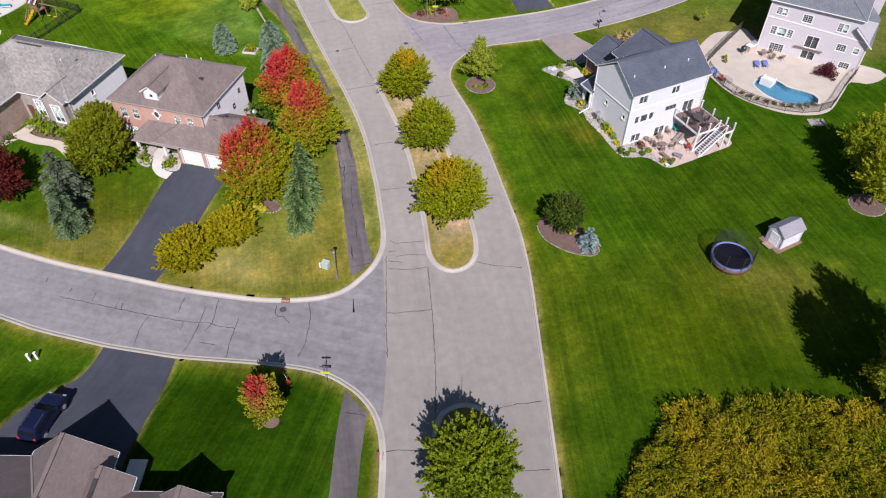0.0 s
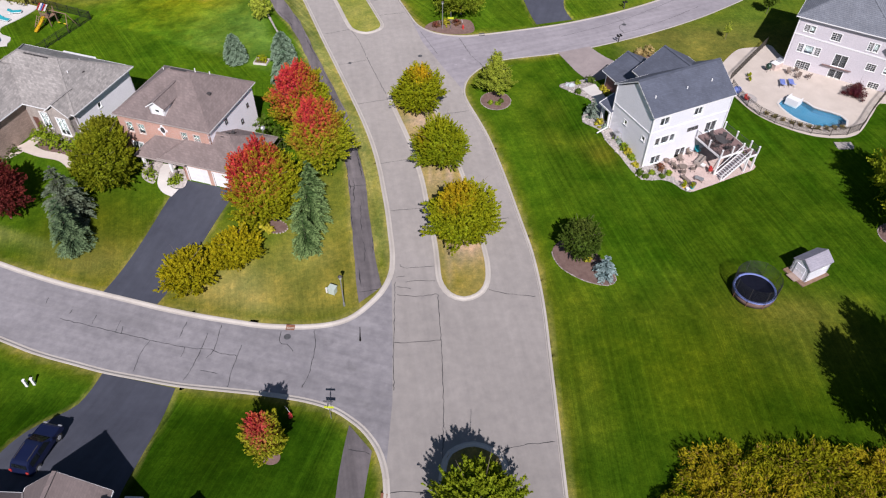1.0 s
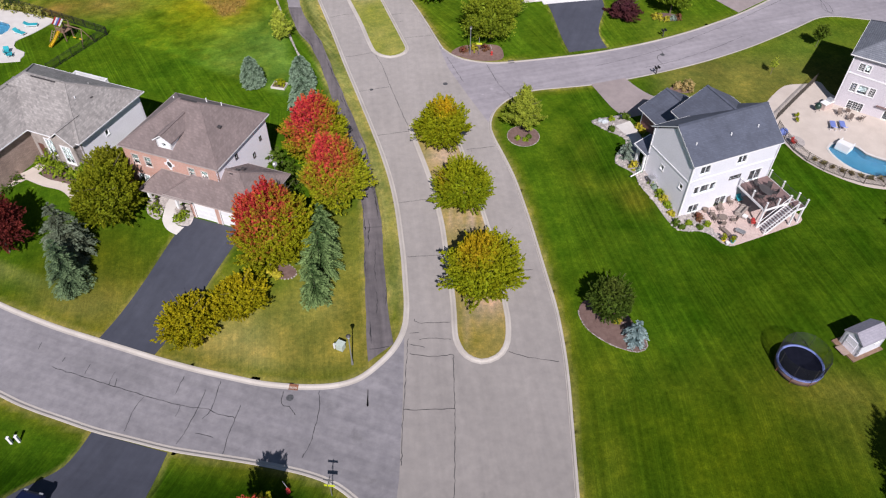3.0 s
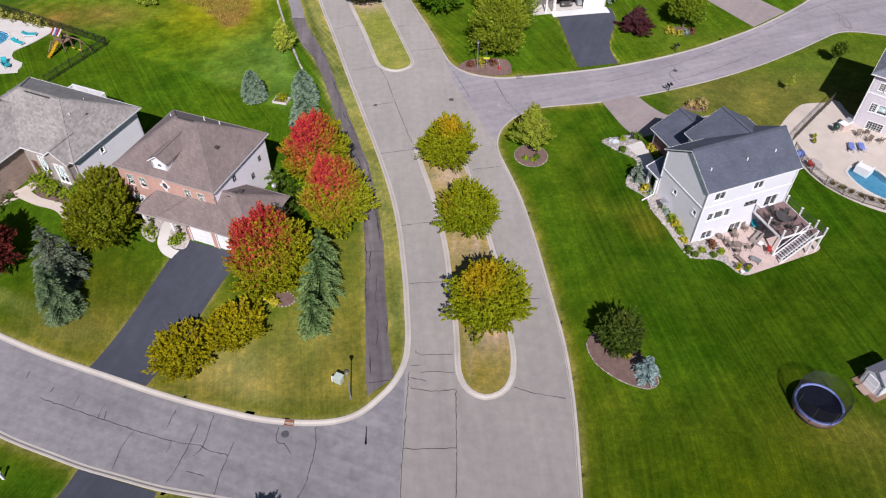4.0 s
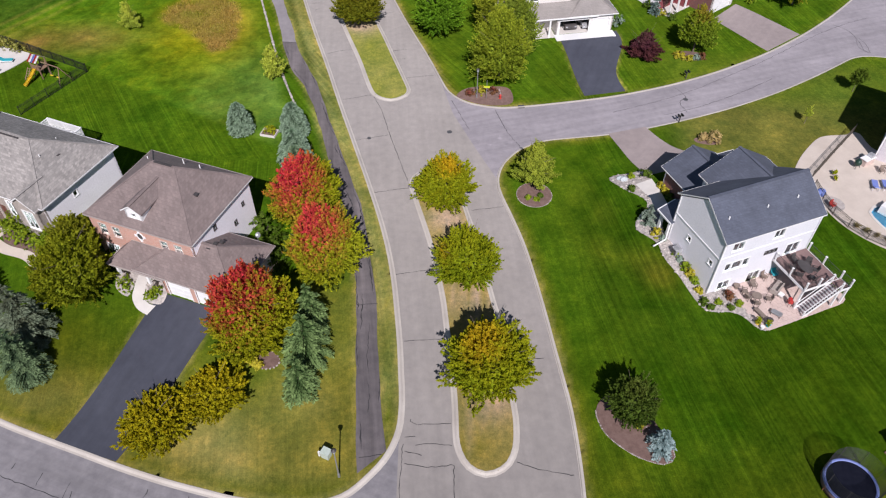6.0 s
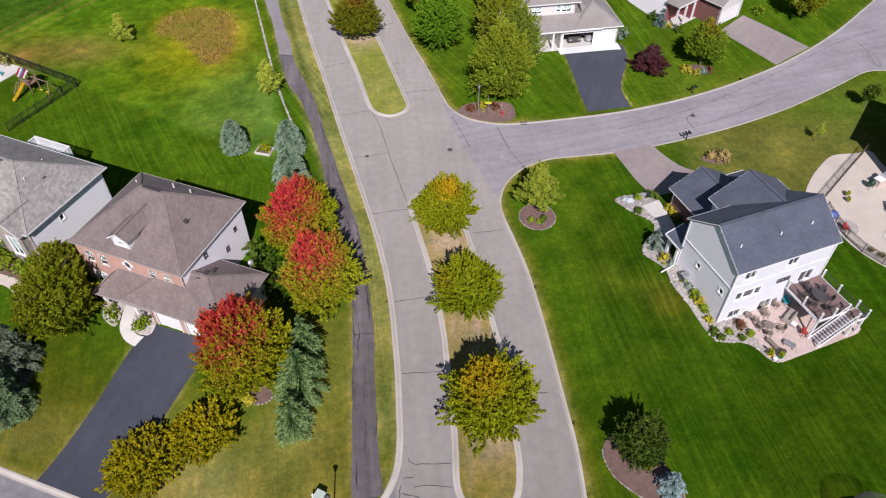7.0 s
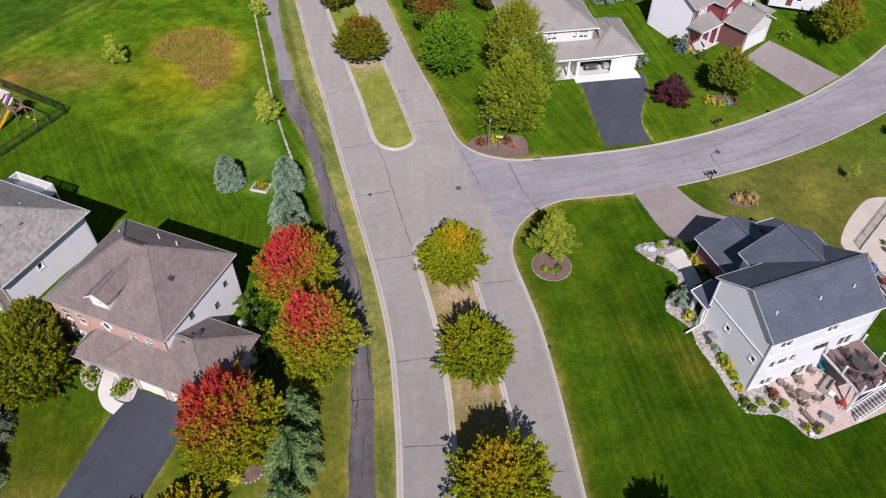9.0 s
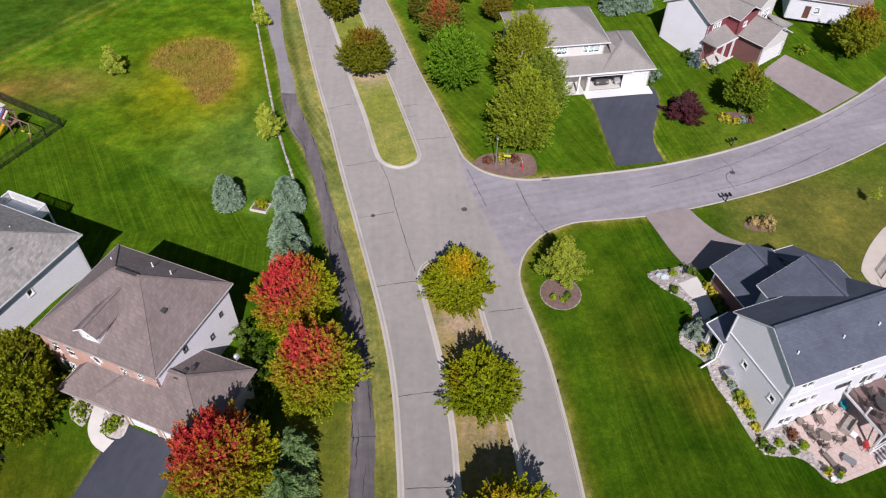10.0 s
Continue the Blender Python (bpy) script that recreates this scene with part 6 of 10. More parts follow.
part("ridge_vent", bm, M["dark"], h, "dark ridge vent")
bm = bmesh.new()
tube(bm, (15.0, 4.75, 2.95), (15.0, 4.85, 3.55), 0.025)
part("dish_mast", bm, M["metal"], h)
bm = bmesh.new()
bmesh.ops.create_uvsphere(bm, u_segments=20, v_segments=12, radius=0.40)
bmesh.ops.delete(bm, geom=[v for v in bm.verts if v.co.z > -0.26], context="VERTS")
bmesh.ops.solidify(bm, geom=bm.faces[:], thickness=0.02)
part("satellite_dish", bm, M["metal"], h, "grey satellite dish on the garage eave", at=Matrix.Translation((15.0, 4.75, 4.0)) @ Matrix.Rotation(radians(48), 4, "X"))

# ---- grey shingled house ----
GREY = thing("house", pose(-45.5, 70.06, 2.6, 0, 0, -16.5), "low pale-sided house with a large weathered grey shingle roof", "house")
h = GREY
wall(h, (-7.3, 0.95), (0, 0.95), -0.4, 4.2, "stone_pale", [(1.9, 3.6, 1.4, 3.6, "triple"), (0.4, 1.3, 0.4, 2.6, "door")], label="pale stone front wall")
wall(h, (0, 0.95), (0, 11.2), -1.8, 4.2, "siding_lifted", [(3.75, 4.25, 4.2, 4.9, "one", False)])
wall(h, (0, 11.2), (-16, 11.2), -2.2, 4.2, "siding_lifted", [(3, 5, 3.2, 5.2, "slider"), (8, 10, 3.2, 4.8, "triple")])
wall(h, (-16, 11.2), (-16, -9), -1.0, 4.2, "siding_lifted")
wall(h, (-7.3, -9), (-7.3, 0.95), -0.5, 4.2, "stone", label="brown stone wing wall")
wall(h, (-16, -9), (-7.3, -9), -0.5, 4.2, "stone", [(1.2, 6.2, 0.5, 2.8, "garage")])
hip(h, "roof_grey", -16, 0, 0.95, 11.2, 4.15, 0.585, sides="fbr")
hip(h, "roof_grey", -16, -7.3, -9, 8, 4.16, 0.56, sides="fr")
strip(h, (-7.0, 0.65, 4.36), (-11.6, 5.6, 6.95), 0.28, 0.04, "white", "valley_flashing", "pale metal valley flashing")
wall(h, (-3.3, 0.25), (-0.2, 0.25), -0.4, 4.1, "stone_pale", [(1.0, 2.3, 1.5, 3.9, "pair")], gable=1.15)
wall(h, (-0.2, 0.25), (-0.2, 0.95), -0.4, 4.1, "stone_pale")
wall(h, (-3.3, 0.95), (-3.3, 0.25), -0.4, 4.1, "stone_pale")
gable(h, "roof_grey", -3.3, -0.2, 0.25, 3.2, 4.05, 0.75, "y", 0.3, ends="0", gutters="")
vents(h, "white", [(-3.2, 5.2, 6.2), (-4.4, 8.6, 5.7)])
box_vents(h, [(-2.4, 6.6, 5.8)])
bm = boxes(*[(-9.6 + 0.45 * i, -9.25 + 0.45 * i, 5.7, 5.85, 7.54, 7.62) for i in range(8)])
part("ridge_vent", bm, M["dark"], h, "dark ridge vent")
# back deck with white rails
DX0, DX1, DY0, DY1, DZ0 = -14.0, -8.9, 11.4, 15.2, 0.75
part("deck_floor", boxes((DX0, DX1, DY0, DY1, DZ0 - 0.14, DZ0)), M["white"], h, "white raised back deck")
for x, y in ((DX0 + 0.06, DY1 - 0.06), ((DX0 + DX1) / 2, DY1 - 0.06), (DX1 - 0.06, DY1 - 0.06), (DX1 - 0.06, 13.3), (DX0 + 0.06, 13.3)):
    part("deck_post", boxes((x - 0.08, x + 0.08, y - 0.08, y + 0.08, -2.7, DZ0 + 1.12)), M["white"], h)
for a in ((DX0, DY1, DX1, DY1), (DX1, DY0, DX1, DY1), (DX0, DY0, DX0, DY1)):
    for z, w in ((DZ0 + 1.02, 0.14), (DZ0 + 0.12, 0.07)):
        strip(h, (a[0], a[1], z), (a[2], a[3], z), w, 0.06, "white", "rail")
    n = int(math.hypot(a[2] - a[0], a[3] - a[1]) / 0.15)
    for i in range(1, n):
        x, y = a[0] + (a[2] - a[0]) * i / n, a[1] + (a[3] - a[1]) * i / n
        part("baluster", boxes((x - 0.035, x + 0.035, y - 0.035, y + 0.035, DZ0 + 0.12, DZ0 + 1.0)), M["white"], h)

# ---- white house with the deck ----
WHITE = thing("house", pose(22.444, 72.595, -0.35, 0, 0, 27), "three-level white-sided house with charcoal roofs and a raised deck", "house")
h = WHITE
W, D, E = 11.17, 7.17, 7.58
wall(h, (-0.22, -0.2), (W + 0.22, -0.2), -0.3, E, "siding_white", [(1.1, 2.5, 0.55, 1.8, "pair", False), (4.8, 6.3, 0.2, 1.8, "slider", False), (1.05, 1.75, 3.4, 4.55, "one", False), (1.92, 3.05, 3.4, 4.55, "one", False), (3.22, 3.92, 3.4, 4.55, "one", False), (5.75, 6.2, 4.2, 4.68, "one", "bare"), (6.3, 6.75, 4.2, 4.68, "one", "bare"), (6.85, 7.3, 4.2, 4.68, "one", "bare"), (8.6, 10.25, 3.08, 4.62, "slider", False), (1.07, 2.36, 6.3, 7.42, "pair", False), (6.02, 7.24, 6.35, 7.45, "pair", False)], label="bright white lap-sided back wall")
wall(h, (W + 0.22, -0.2), (W + 0.22, D), -0.3, E, "siding_white", [(3, 4.2, 4.2, 5.4, "pair")], gable=2.45)
wall(h, (W, D), (0, D), 0.0, E, "siding_lifted", [(0.6, 1.8, 6.2, 7.2, "pair")])
# the west gable gets grazing sun, so its siding colour is lightened
wall(h, (-0.22, D), (-0.22, -0.2), -0.3, E, "siding_lifted", [(2.5, 3.0, 3.95, 4.55, "one", False), (6.1, 6.6, 3.95, 4.55, "one", False)], gable=2.45, label="pale lap-sided gable wall, colour lightened to offset its shade")
gable(h, "roof_dark", 0, W, 0, D, E - 0.05, 0.657, "x", 0.42)
strip(h, (-0.25, D, 5.25), (-0.25, -0.2, 5.25), 0.05, 0.16, "white", "band_board", "white band board")
strip(h, (-0.2, -0.23, 5.35), (W + 0.2, -0.23, 5.35), 0.05, 0.14, "white", "band_board")
for x, y in ((-0.22, -0.2), (W + 0.22, -0.2), (-0.22, D)):
    part("corner_board", boxes((x - 0.06, x + 0.06, y - 0.06, y + 0.06, -0.2, E)), M["white"], h)
vents(h, "white", [(0.81, 1.52, 8.5), (5.38, 1.55, 8.52), (9.06, 1.62, 8.57)], 0.075, 0.75)
box_vents(h, [(4.37, 1.75, 8.66), (7.81, 1.78, 8.68)])
# upper front wing
wall(h, (12.08, D), (12.08, 9.4), 0.6, 7.05, "siding_lifted")
wall(h, (12.08, 9.4), (4.32, 9.4), 0.6, 7.05, "siding_lifted", [(1.2, 2.8, 4.4, 5.7, "pair"), (4.6, 6.2, 4.4, 5.7, "pair")], gable=2.2)
wall(h, (4.32, 9.4), (4.32, D), 0.6, 7.05, "siding_lifted")
gable(h, "roof_dark", 4.32, 12.08, 3.6, 9.4, 7.0, 0.57, "y", 0.42, ends="1")
# garage wing with a lower bay under a lean-to roof
wall(h, (3.92, 14.7), (3.92, 7.4), 0.6, 4.25, "brick_dark", label="dark red brick garage wall")
wall(h, (10.28, 14.7), (3.92, 14.7), 0.6, 4.25, "siding_lifted", [(0.7, 5.6, 0.65, 2.9, "garage")], gable=1.7)
wall(h, (10.28, 9.4), (10.28, 14.7), 0.6, 4.25, "siding_lifted")
gable(h, "roof_dark", 3.92, 10.28, 7.9, 14.7, 4.2, 0.54, "y", 0.42, ends="1")
wall(h, (12.95, 14.5), (10.3, 14.5), 0.6, 3.9, "siding_lifted", [(0.3, 2.4, 0.65, 2.8, "garage")])
wall(h, (12.95, 9.6), (12.95, 14.5), 0.6, 3.9, "siding_lifted")
slope(h, "roof_dark", [(10.34, 14.95, 4.05), (13.35, 14.95, 4.05), (13.35, 9.5, 6.6), (10.34, 9.5, 6.6)])
strip(h, (10.7, 15.0, 3.98), (13.4, 15.0, 3.98), 0.06, 0.14, "white", "gutter", "white metal eave gutter")
# entry porch
slope(h, "roof_dark", [(-0.62, 9.4, 3.9), (-0.62, 7.0, 3.9), (1.4, 7.0, 4.75), (1.4, 9.4, 4.75)])
slope(h, "roof_dark", [(3.9, 9.4, 3.9), (3.9, 7.0, 3.9), (1.4, 7.0, 4.75), (1.4, 9.4, 4.75)][::-1])
strip(h, (-0.66, 6.95, 3.84), (-0.66, 9.45, 3.84), 0.1, 0.18, "white", "gutter", "white metal eave gutter")
strip(h, (-0.66, 9.45, 3.84), (1.4, 9.45, 4.66), 0.1, 0.18, "white", "rake_board", "white painted rake board")
part("porch_floor", boxes((-0.3, 3.8, 7.25, 9.3, 0.3, 1.25)), M["walk"], h, "pale concrete porch floor")
column(h, -0.2, 9.0, 1.2, 3.8, 0.34)
column(h, -0.2, 7.5, 1.2, 3.8, 0.34)
bm = bmesh.new()
tube(bm, (-0.6, 7.2, 3.7), (-0.8, 6.9, 1.75), 0.07)
tube(bm, (-0.8, 6.9, 1.75), (-2.5, 6.6, 1.6), 0.08)
part("downspout", bm, M["white"], h, "white downspout running out over the bed")
# raised deck
Z = 2.78
X0, X1, Y1 = 7.15, 11.42, -4.86
for i in range(33):
    y = -0.28 - 0.14 * (i + 0.5)
    part("deck_board", boxes((X0 + 0.08, X1 - 0.08, y - 0.066, y + 0.066, Z - 0.04, Z)), M["deckboard"], h)
part("deck_rim", boxes((X0, X1, Y1 - 0.06, Y1, Z - 0.28, Z + 0.002), (X0, X0 + 0.06, Y1, -0.24, Z - 0.28, Z + 0.002), (X1 - 0.06, X1, Y1, -0.24, Z - 0.28, Z + 0.002)), M["white"], h, "white deck rim board")
for i in range(7):
    x = 7.6 + i * 0.58
    part("joist", boxes((x - 0.02, x + 0.02, Y1 + 0.01, -0.24, Z - 0.26, Z - 0.05)), M["bark"], h)
for x, y in ((X0 + 0.1, Y1 + 0.1), (X1 - 0.1, Y1 + 0.1), (10.5, -6.05), (11.65, -6.05), (11.65, Y1 - 0.1)):
    part("deck_leg", boxes((x - 0.09, x + 0.09, y - 0.09, y + 0.09, -0.3, Z - 0.28)), M["white"], h)
for i in range(8):
    y = Y1 - 0.14 - 0.15 * i
    part("landing_board", boxes((10.45, 11.66, y - 0.07, y + 0.07, Z - 0.04, Z)), M["deckboard"], h)
part("landing_rim", boxes((10.4, 11.72, -6.18, -6.12, Z - 0.28, Z + 0.002), (11.66, 11.72, -6.12, Y1 - 0.07, Z - 0.28, Z + 0.002)), M["white"], h, "white deck rim board")
for x, y in ((X0 + 0.03, -0.5), (X0 + 0.03, -2.72), (X0 + 0.03, Y1 - 0.02), (8.85, Y1 - 0.02), (10.42, Y1 - 0.05), (11.62, Y1 - 0.03), (X1 - 0.03, -0.55), (X1 - 0.03, -2.7), (10.45, -6.15), (11.66, -6.15)):
    part("rail_post", boxes((x - 0.07, x + 0.07, y - 0.07, y + 0.07, Z - 0.1, Z + 1.0), (x - 0.1, x + 0.1, y - 0.1, y + 0.1, Z + 1.0, Z + 1.05)), M["white"], h)
for p, q in (((X0 + 0.03, -0.5), (X0 + 0.03, Y1)), ((X0 + 0.03, Y1), (10.42, Y1)), ((X1 - 0.03, -0.55), (X1 - 0.03, Y1)), ((11.66, Y1), (11.66, -6.15)), ((10.45, -6.15), (11.66, -6.15))):
    for zz, w in ((Z + 0.92, 0.035), (Z + 0.12, 0.03)):
        strip(h, (*p, zz), (*q, zz), w, w, "dark", "rail", "thin dark metal rail")
    bm = bmesh.new()
    n = int(math.dist(p, q) / 0.12)
    for i in range(1, n):
        x, y = (p[k] + (q[k] - p[k]) * i / n for k in (0, 1))
        box(bm, x - 0.006, x + 0.006, y - 0.006, y + 0.006, Z + 0.12, Z + 0.92)
    tagged(part("baluster", bm, M["dark"], h), "thin dark metal balusters", kind="stuff")
# stairs
N = 14
for i in range(N):
    f = (i + 0.5) / N
    x, z = 10.45 - 3.45 * f, Z - (Z - 0.02) * f - 0.1
    part("tread", boxes((x - 0.12, x + 0.11, -6.08, -4.98, z - 0.04, z)), M["tread"], h)
    part("riser", boxes((x - 0.135, x - 0.122, -6.08, -4.98, z - 0.19, z)), M["white"], h)
for y in (-6.13, -4.93):
    strip(h, (10.45, y, Z - 0.14), (6.98, y, -0.02), 0.05, 0.28, "white", "stringer", "white stair stringer")
    strip(h, (10.45, y, Z + 0.85), (7.0, y, 0.9), 0.06, 0.07, "white", "handrail", "white handrail")
    part("rail_post", boxes((6.9, 7.04, y - 0.07, y + 0.07, -0.3, 1.0)), M["white"], h)

# ---- house behind the pool ----
POOLH = thing("house", pose(46.51, 96.72, -0.3, 0, 0, -30), "large three-level pale grey house with a slate-grey roof", "house")
h = POOLH
wall(h, (0, 0), (13.9, 0), -0.3, 8.0, "siding_pink", [(1.6, 3.5, 0.7, 2.0, "grid3", False), (6.1, 7.9, 0.2, 2.05, "slider", False), (11.4, 12.75, 0.6, 1.75, "grid", False), (1.05, 1.75, 3.25, 4.5, "grid", False), (1.95, 3.15, 3.25, 4.5, "one"), (3.35, 4.05, 3.25, 4.5, "grid", False), (6.05, 7.75, 2.55, 4.35, "slider", False), (10.2, 11.4, 3.2, 4.25, "grid", False), (12.4, 13.15, 3.3, 4.2, "one"), (0.95, 1.6, 6.3, 7.35, "grid", False), (1.7, 2.4, 6.3, 7.35, "one"), (4.6, 5.85, 6.05, 7.2, "grid", False), (9.35, 9.95, 5.9, 7.15, "grid", False), (10.05, 10.7, 5.9, 7.15, "one")], label="pale grey lap-sided back wall")
wall(h, (13.9, 0), (13.9, 10), -0.3, 5.0, "siding_pink")
wall(h, (13.9, 10), (0, 10), -0.3, 8.0, "siding_pink")
wall(h, (0, 10), (0, 0), -0.3, 8.0, "siding_pink", [(3, 4, 5.6, 6.6, "pair")])
strip(h, (0, -0.03, 5.45), (13.9, -0.03, 5.0), 0.05, 0.18, "white", "band_board")
strip(h, (4.9, -0.25, 2.2), (8.75, -0.25, 2.2), 0.24, 0.1, "deckwood", "ledge", "narrow brown ledge under the upper door")
hip(h, "roof_slate", 0, 12.0, 0, 10, 7.95, 0.55)
slope(h, "roof_slate", [(11.7, -0.55, 6.9), (14.4, -0.55, 4.6), (14.4, 9.5, 4.6), (11.7, 9.5, 6.9)])
strip(h, (11.7, -0.6, 6.85), (14.45, -0.6, 4.55), 0.05, 0.16, "white", "rake_board", "white painted rake board")
box_vents(h, [(12.4, 1.6, 6.35), (13.1, 2.6, 5.75), (13.0, 1.0, 5.85)])
vents(h, "white", [(12.9, 1.9, 5.95)])
for x in (0.0, 13.9):
    part("corner_board", boxes((x - 0.08, x + 0.08, -0.07, 0.05, -0.2, 8.0 if x < 1 else 5.0)), M["white"], h)

# ---- cream house with the open garage ----
CREAM = thing("house", pose(7.9, 120.6, 1.45, 0, 0, 16), "cream-sided house with taupe roofs and one open garage door", "house")
h = CREAM
wall(h, (-0.6, 0), (8.1, 0), -0.3, 2.95, "siding_cream", [(0.5, 5.0, 0.3, 2.55, "open"), (5.6, 8.1, 0.3, 2.5, "garage")])
wall(h, (8.1, 0), (8.1, 8), -0.3, 2.95, "siding_cream")
wall(h, (8.1, 8), (-0.6, 8), -0.3, 2.95, "siding_cream")
wall(h, (-0.6, 8), (-0.6, 0), -0.3, 2.95, "siding_cream")
part("garage_floor", boxes((-0.4, 7.9, 0.2, 7.8, -0.2, 0.2)), M["walk"], h)
part("door_casing", boxes((-0.25, -0.1, -0.03, 0.15, 0, 2.4), (4.4, 4.55, -0.03, 0.15, 0, 2.4), (-0.25, 4.55, -0.03, 0.15, 2.25, 2.4)), M["white"], h)
wall(h, (-9.6, 2.2), (2.0, 2.2), 2.0, 6.05, "siding_cream", [(2.0, 3.6, 2.35, 3.6, "pair"), (5.1, 6.5, 2.55, 3.65, "pair"), (8.7, 9.3, 2.6, 3.65, "one"), (9.5, 10.9, 2.55, 3.65, "pair")])
wall(h, (2.0, 2.2), (2.0, 11.0), 2.0, 6.05, "siding_cream")
wall(h, (2.0, 11.0), (-9.6, 11.0), -0.3, 6.05, "siding_cream")
wall(h, (-9.6, 11.0), (-9.6, 2.2), -0.3, 6.05, "siding_cream", [(3, 4.4, 4, 5.2, "pair")])
wall(h, (-9.6, 2.2), (-0.6, 2.2), -0.3, 2.9, "siding_cream", [(5.2, 6.2, 0.5, 2.5, "door"), (2, 3.6, 1.1, 2.5, "pair")])
hip(h, "roof_tan", -9.6, 2.0, 2.2, 11.0, 6.0, 0.55)
slope(h, "roof_tan", [(-9.9, -0.45, 3.0), (5.4, -0.45, 3.0), (3.0, 2.2, 4.25), (-9.9, 2.2, 4.25)])
strip(h, (-9.9, -0.5, 2.93), (5.5, -0.5, 2.93), 0.1, 0.18, "white", "gutter")
hip(h, "roof_tan", 1.6, 8.1, 0.0, 9, 2.92, 0.62, sides="fr")
slope(h, "roof_tan", [(5.45, -0.46, 3.02), (5.9, 0.3, 3.5), (3.0, 4.0, 5.2), (3.0, 2.2, 4.32)])
part("porch_floor", boxes((-4.2, -0.7, -0.6, 2.1, -0.4, 0.12)), M["walk"], h)
part("step", boxes((-3.0, -0.9, -1.0, -0.6, -0.4, -0.02)), M["brick_dark"], h)
for x in (-4.0, -1.7):
    column(h, x, -0.2, 0.1, 2.85)
part("apron", boxes((-0.9, 8.3, -1.7, -0.02, -0.3, 0.16)), M["white"], h, "white concrete garage apron")

# ---- red and pale blue house ----
RED = thing("house", pose(24.0, 132.3, 0.95, 0, 0, 45), "two-storey barn-red and pale-sided house with taupe roofs", "house")
h = RED
wall(h, (0, 7.5), (0, 0), -1.4, 5.5, "siding_lifted", gable=2.2, label="pale blue-grey lap-sided wall")
wall(h, (0, 0), (4.2, 0), -1.1, 5.5, "siding_red", [(1.2, 2.9, 4.6, 5.9, "triple"), (1.6, 2.6, 0.5, 2.6, "door")], label="barn-red lap-sided front wall")
wall(h, (4.2, 0), (4.2, -2.0), -1.1, 5.5, "siding_red")
wall(h, (4.2, -2.0), (8.6, -2.0), -1.1, 5.5, "siding_red", [(1.3, 2.0, 5.0, 5.7, "one")])
wall(h, (8.6, -2.0), (12.6, -2.0), -0.4, 5.9, "siding_cream", [(1.2, 2.8, 3.9, 5.3, "pair")], gable=1.5)
wall(h, (12.6, -2.0), (12.6, 7.5), -1.4, 5.5, "siding_lifted")
wall(h, (12.6, 7.5), (0, 7.5), -1.4, 5.5, "siding_lifted")
gable(h, "roof_tan", 0, 12.6, 0, 7.5, 5.45, 0.56, "x", 0.4)
gable(h, "roof_tan", 4.2, 8.6, -2.0, 3.5, 5.42, 0.5, "y", 0.35, ends="0")
gable(h, "roof_tan", 8.6, 12.6, -2.0, 3.5, 5.85, 0.7, "y", 0.35, ends="0")
wall(h, (5.4, -6.0), (11.4, -6.0), -1.15, 2.8, "siding_cream", [(0.6, 5.4, 0.4, 2.65, "garage")], gable=1.7)
wall(h, (5.4, -2.0), (5.4, -6.0), -1.15, 2.8, "brick_dark")
wall(h, (11.4, -6.0), (11.4, -2.0), -1.15, 2.8, "siding_cream")
gable(h, "roof_tan", 5.4, 11.4, -6.0, -1.9, 2.75, 0.55, "y", 0.4, ends="0")
wall(h, (11.5, -4.6), (13.6, -4.6), -1.15, 2.8, "siding_cream", [(0.1, 2.0, 0.4, 2.6, "garage")])
wall(h, (13.6, -4.6), (13.6, 0), -1.15, 2.8, "siding_cream")
slope(h, "roof_tan", [(11.0, -5.0, 2.9), (14.0, -5.0, 2.9), (14.0, 0.4, 2.9), (11.6, -1.0, 4.3)])
slope(h, "roof_tan", [(-0.5, -2.4, 2.9), (4.4, -2.4, 2.9), (4.3, 0, 3.9), (0.6, 0, 3.9)])
slope(h, "roof_tan", [(-0.5, 0.0, 2.9), (-0.5, -2.4, 2.9), (0.6, 0, 3.9)])
strip(h, (-0.5, -2.45, 2.8), (4.4, -2.45, 2.8), 0.1, 0.18, "white", "gutter")
part("porch_floor", boxes((-0.2, 5.3, -2.2, 0, -1.4, -0.6)), M["walk"], h)
for x in (0.0, 2.1, 4.2):
    column(h, x, -2.1, -0.62, 2.8)

# ---- white garage building beyond ----
FARG = thing("house", pose(38.6, 146.4, 1.2, 0, 0, -10), "white-sided building with a brown roof, behind trees", "house")
h = FARG
wall(h, (0, 0), (11, 0), -0.3, 3.2, "siding_white", [(2.5, 3.4, 0.3, 2.3, "door"), (3.9, 4.7, 1.2, 2.2, "one")])
wall(h, (11, 0), (11, 8), -0.3, 3.2, "siding_white")
wall(h, (11, 8), (0, 8), -0.3, 3.2, "siding_white")
wall(h, (0, 8), (0, 0), -0.3, 3.2, "siding_white")
gable(h, "roof_mauve", 0, 11, 0, 8, 3.15, 0.5, "x", 0.4)

# ---- mauve-roofed house in the foreground ----
MAUVE = thing("house", pose(-28.35, 26.25, 1.4, 0, 0, 0), "low house with mauve-brown shingle gables and white gutters", "house")
h = MAUVE
wall(h, (2.85, 0), (-2.85, 0), -0.6, 3.0, "siding_grey", [(0.4, 5.3, 0.6, 2.8, "garage")], gable=2.6)
wall(h, (2.85, -6), (2.85, 0), -0.6, 3.0, "siding_grey")
wall(h, (-2.85, 0), (-2.85, -6), -0.6, 3.0, "siding_grey")
gable(h, "roof_mauve", -2.85, 2.85, -9, 0, 2.95, 0.85, "y", 0.45, ends="1", gutters="01")
wall(h, (-3.0, -0.45), (-12, -0.45), -0.6, 3.0, "siding_grey", [(1.5, 4, 0.6, 2.8, "garage")])
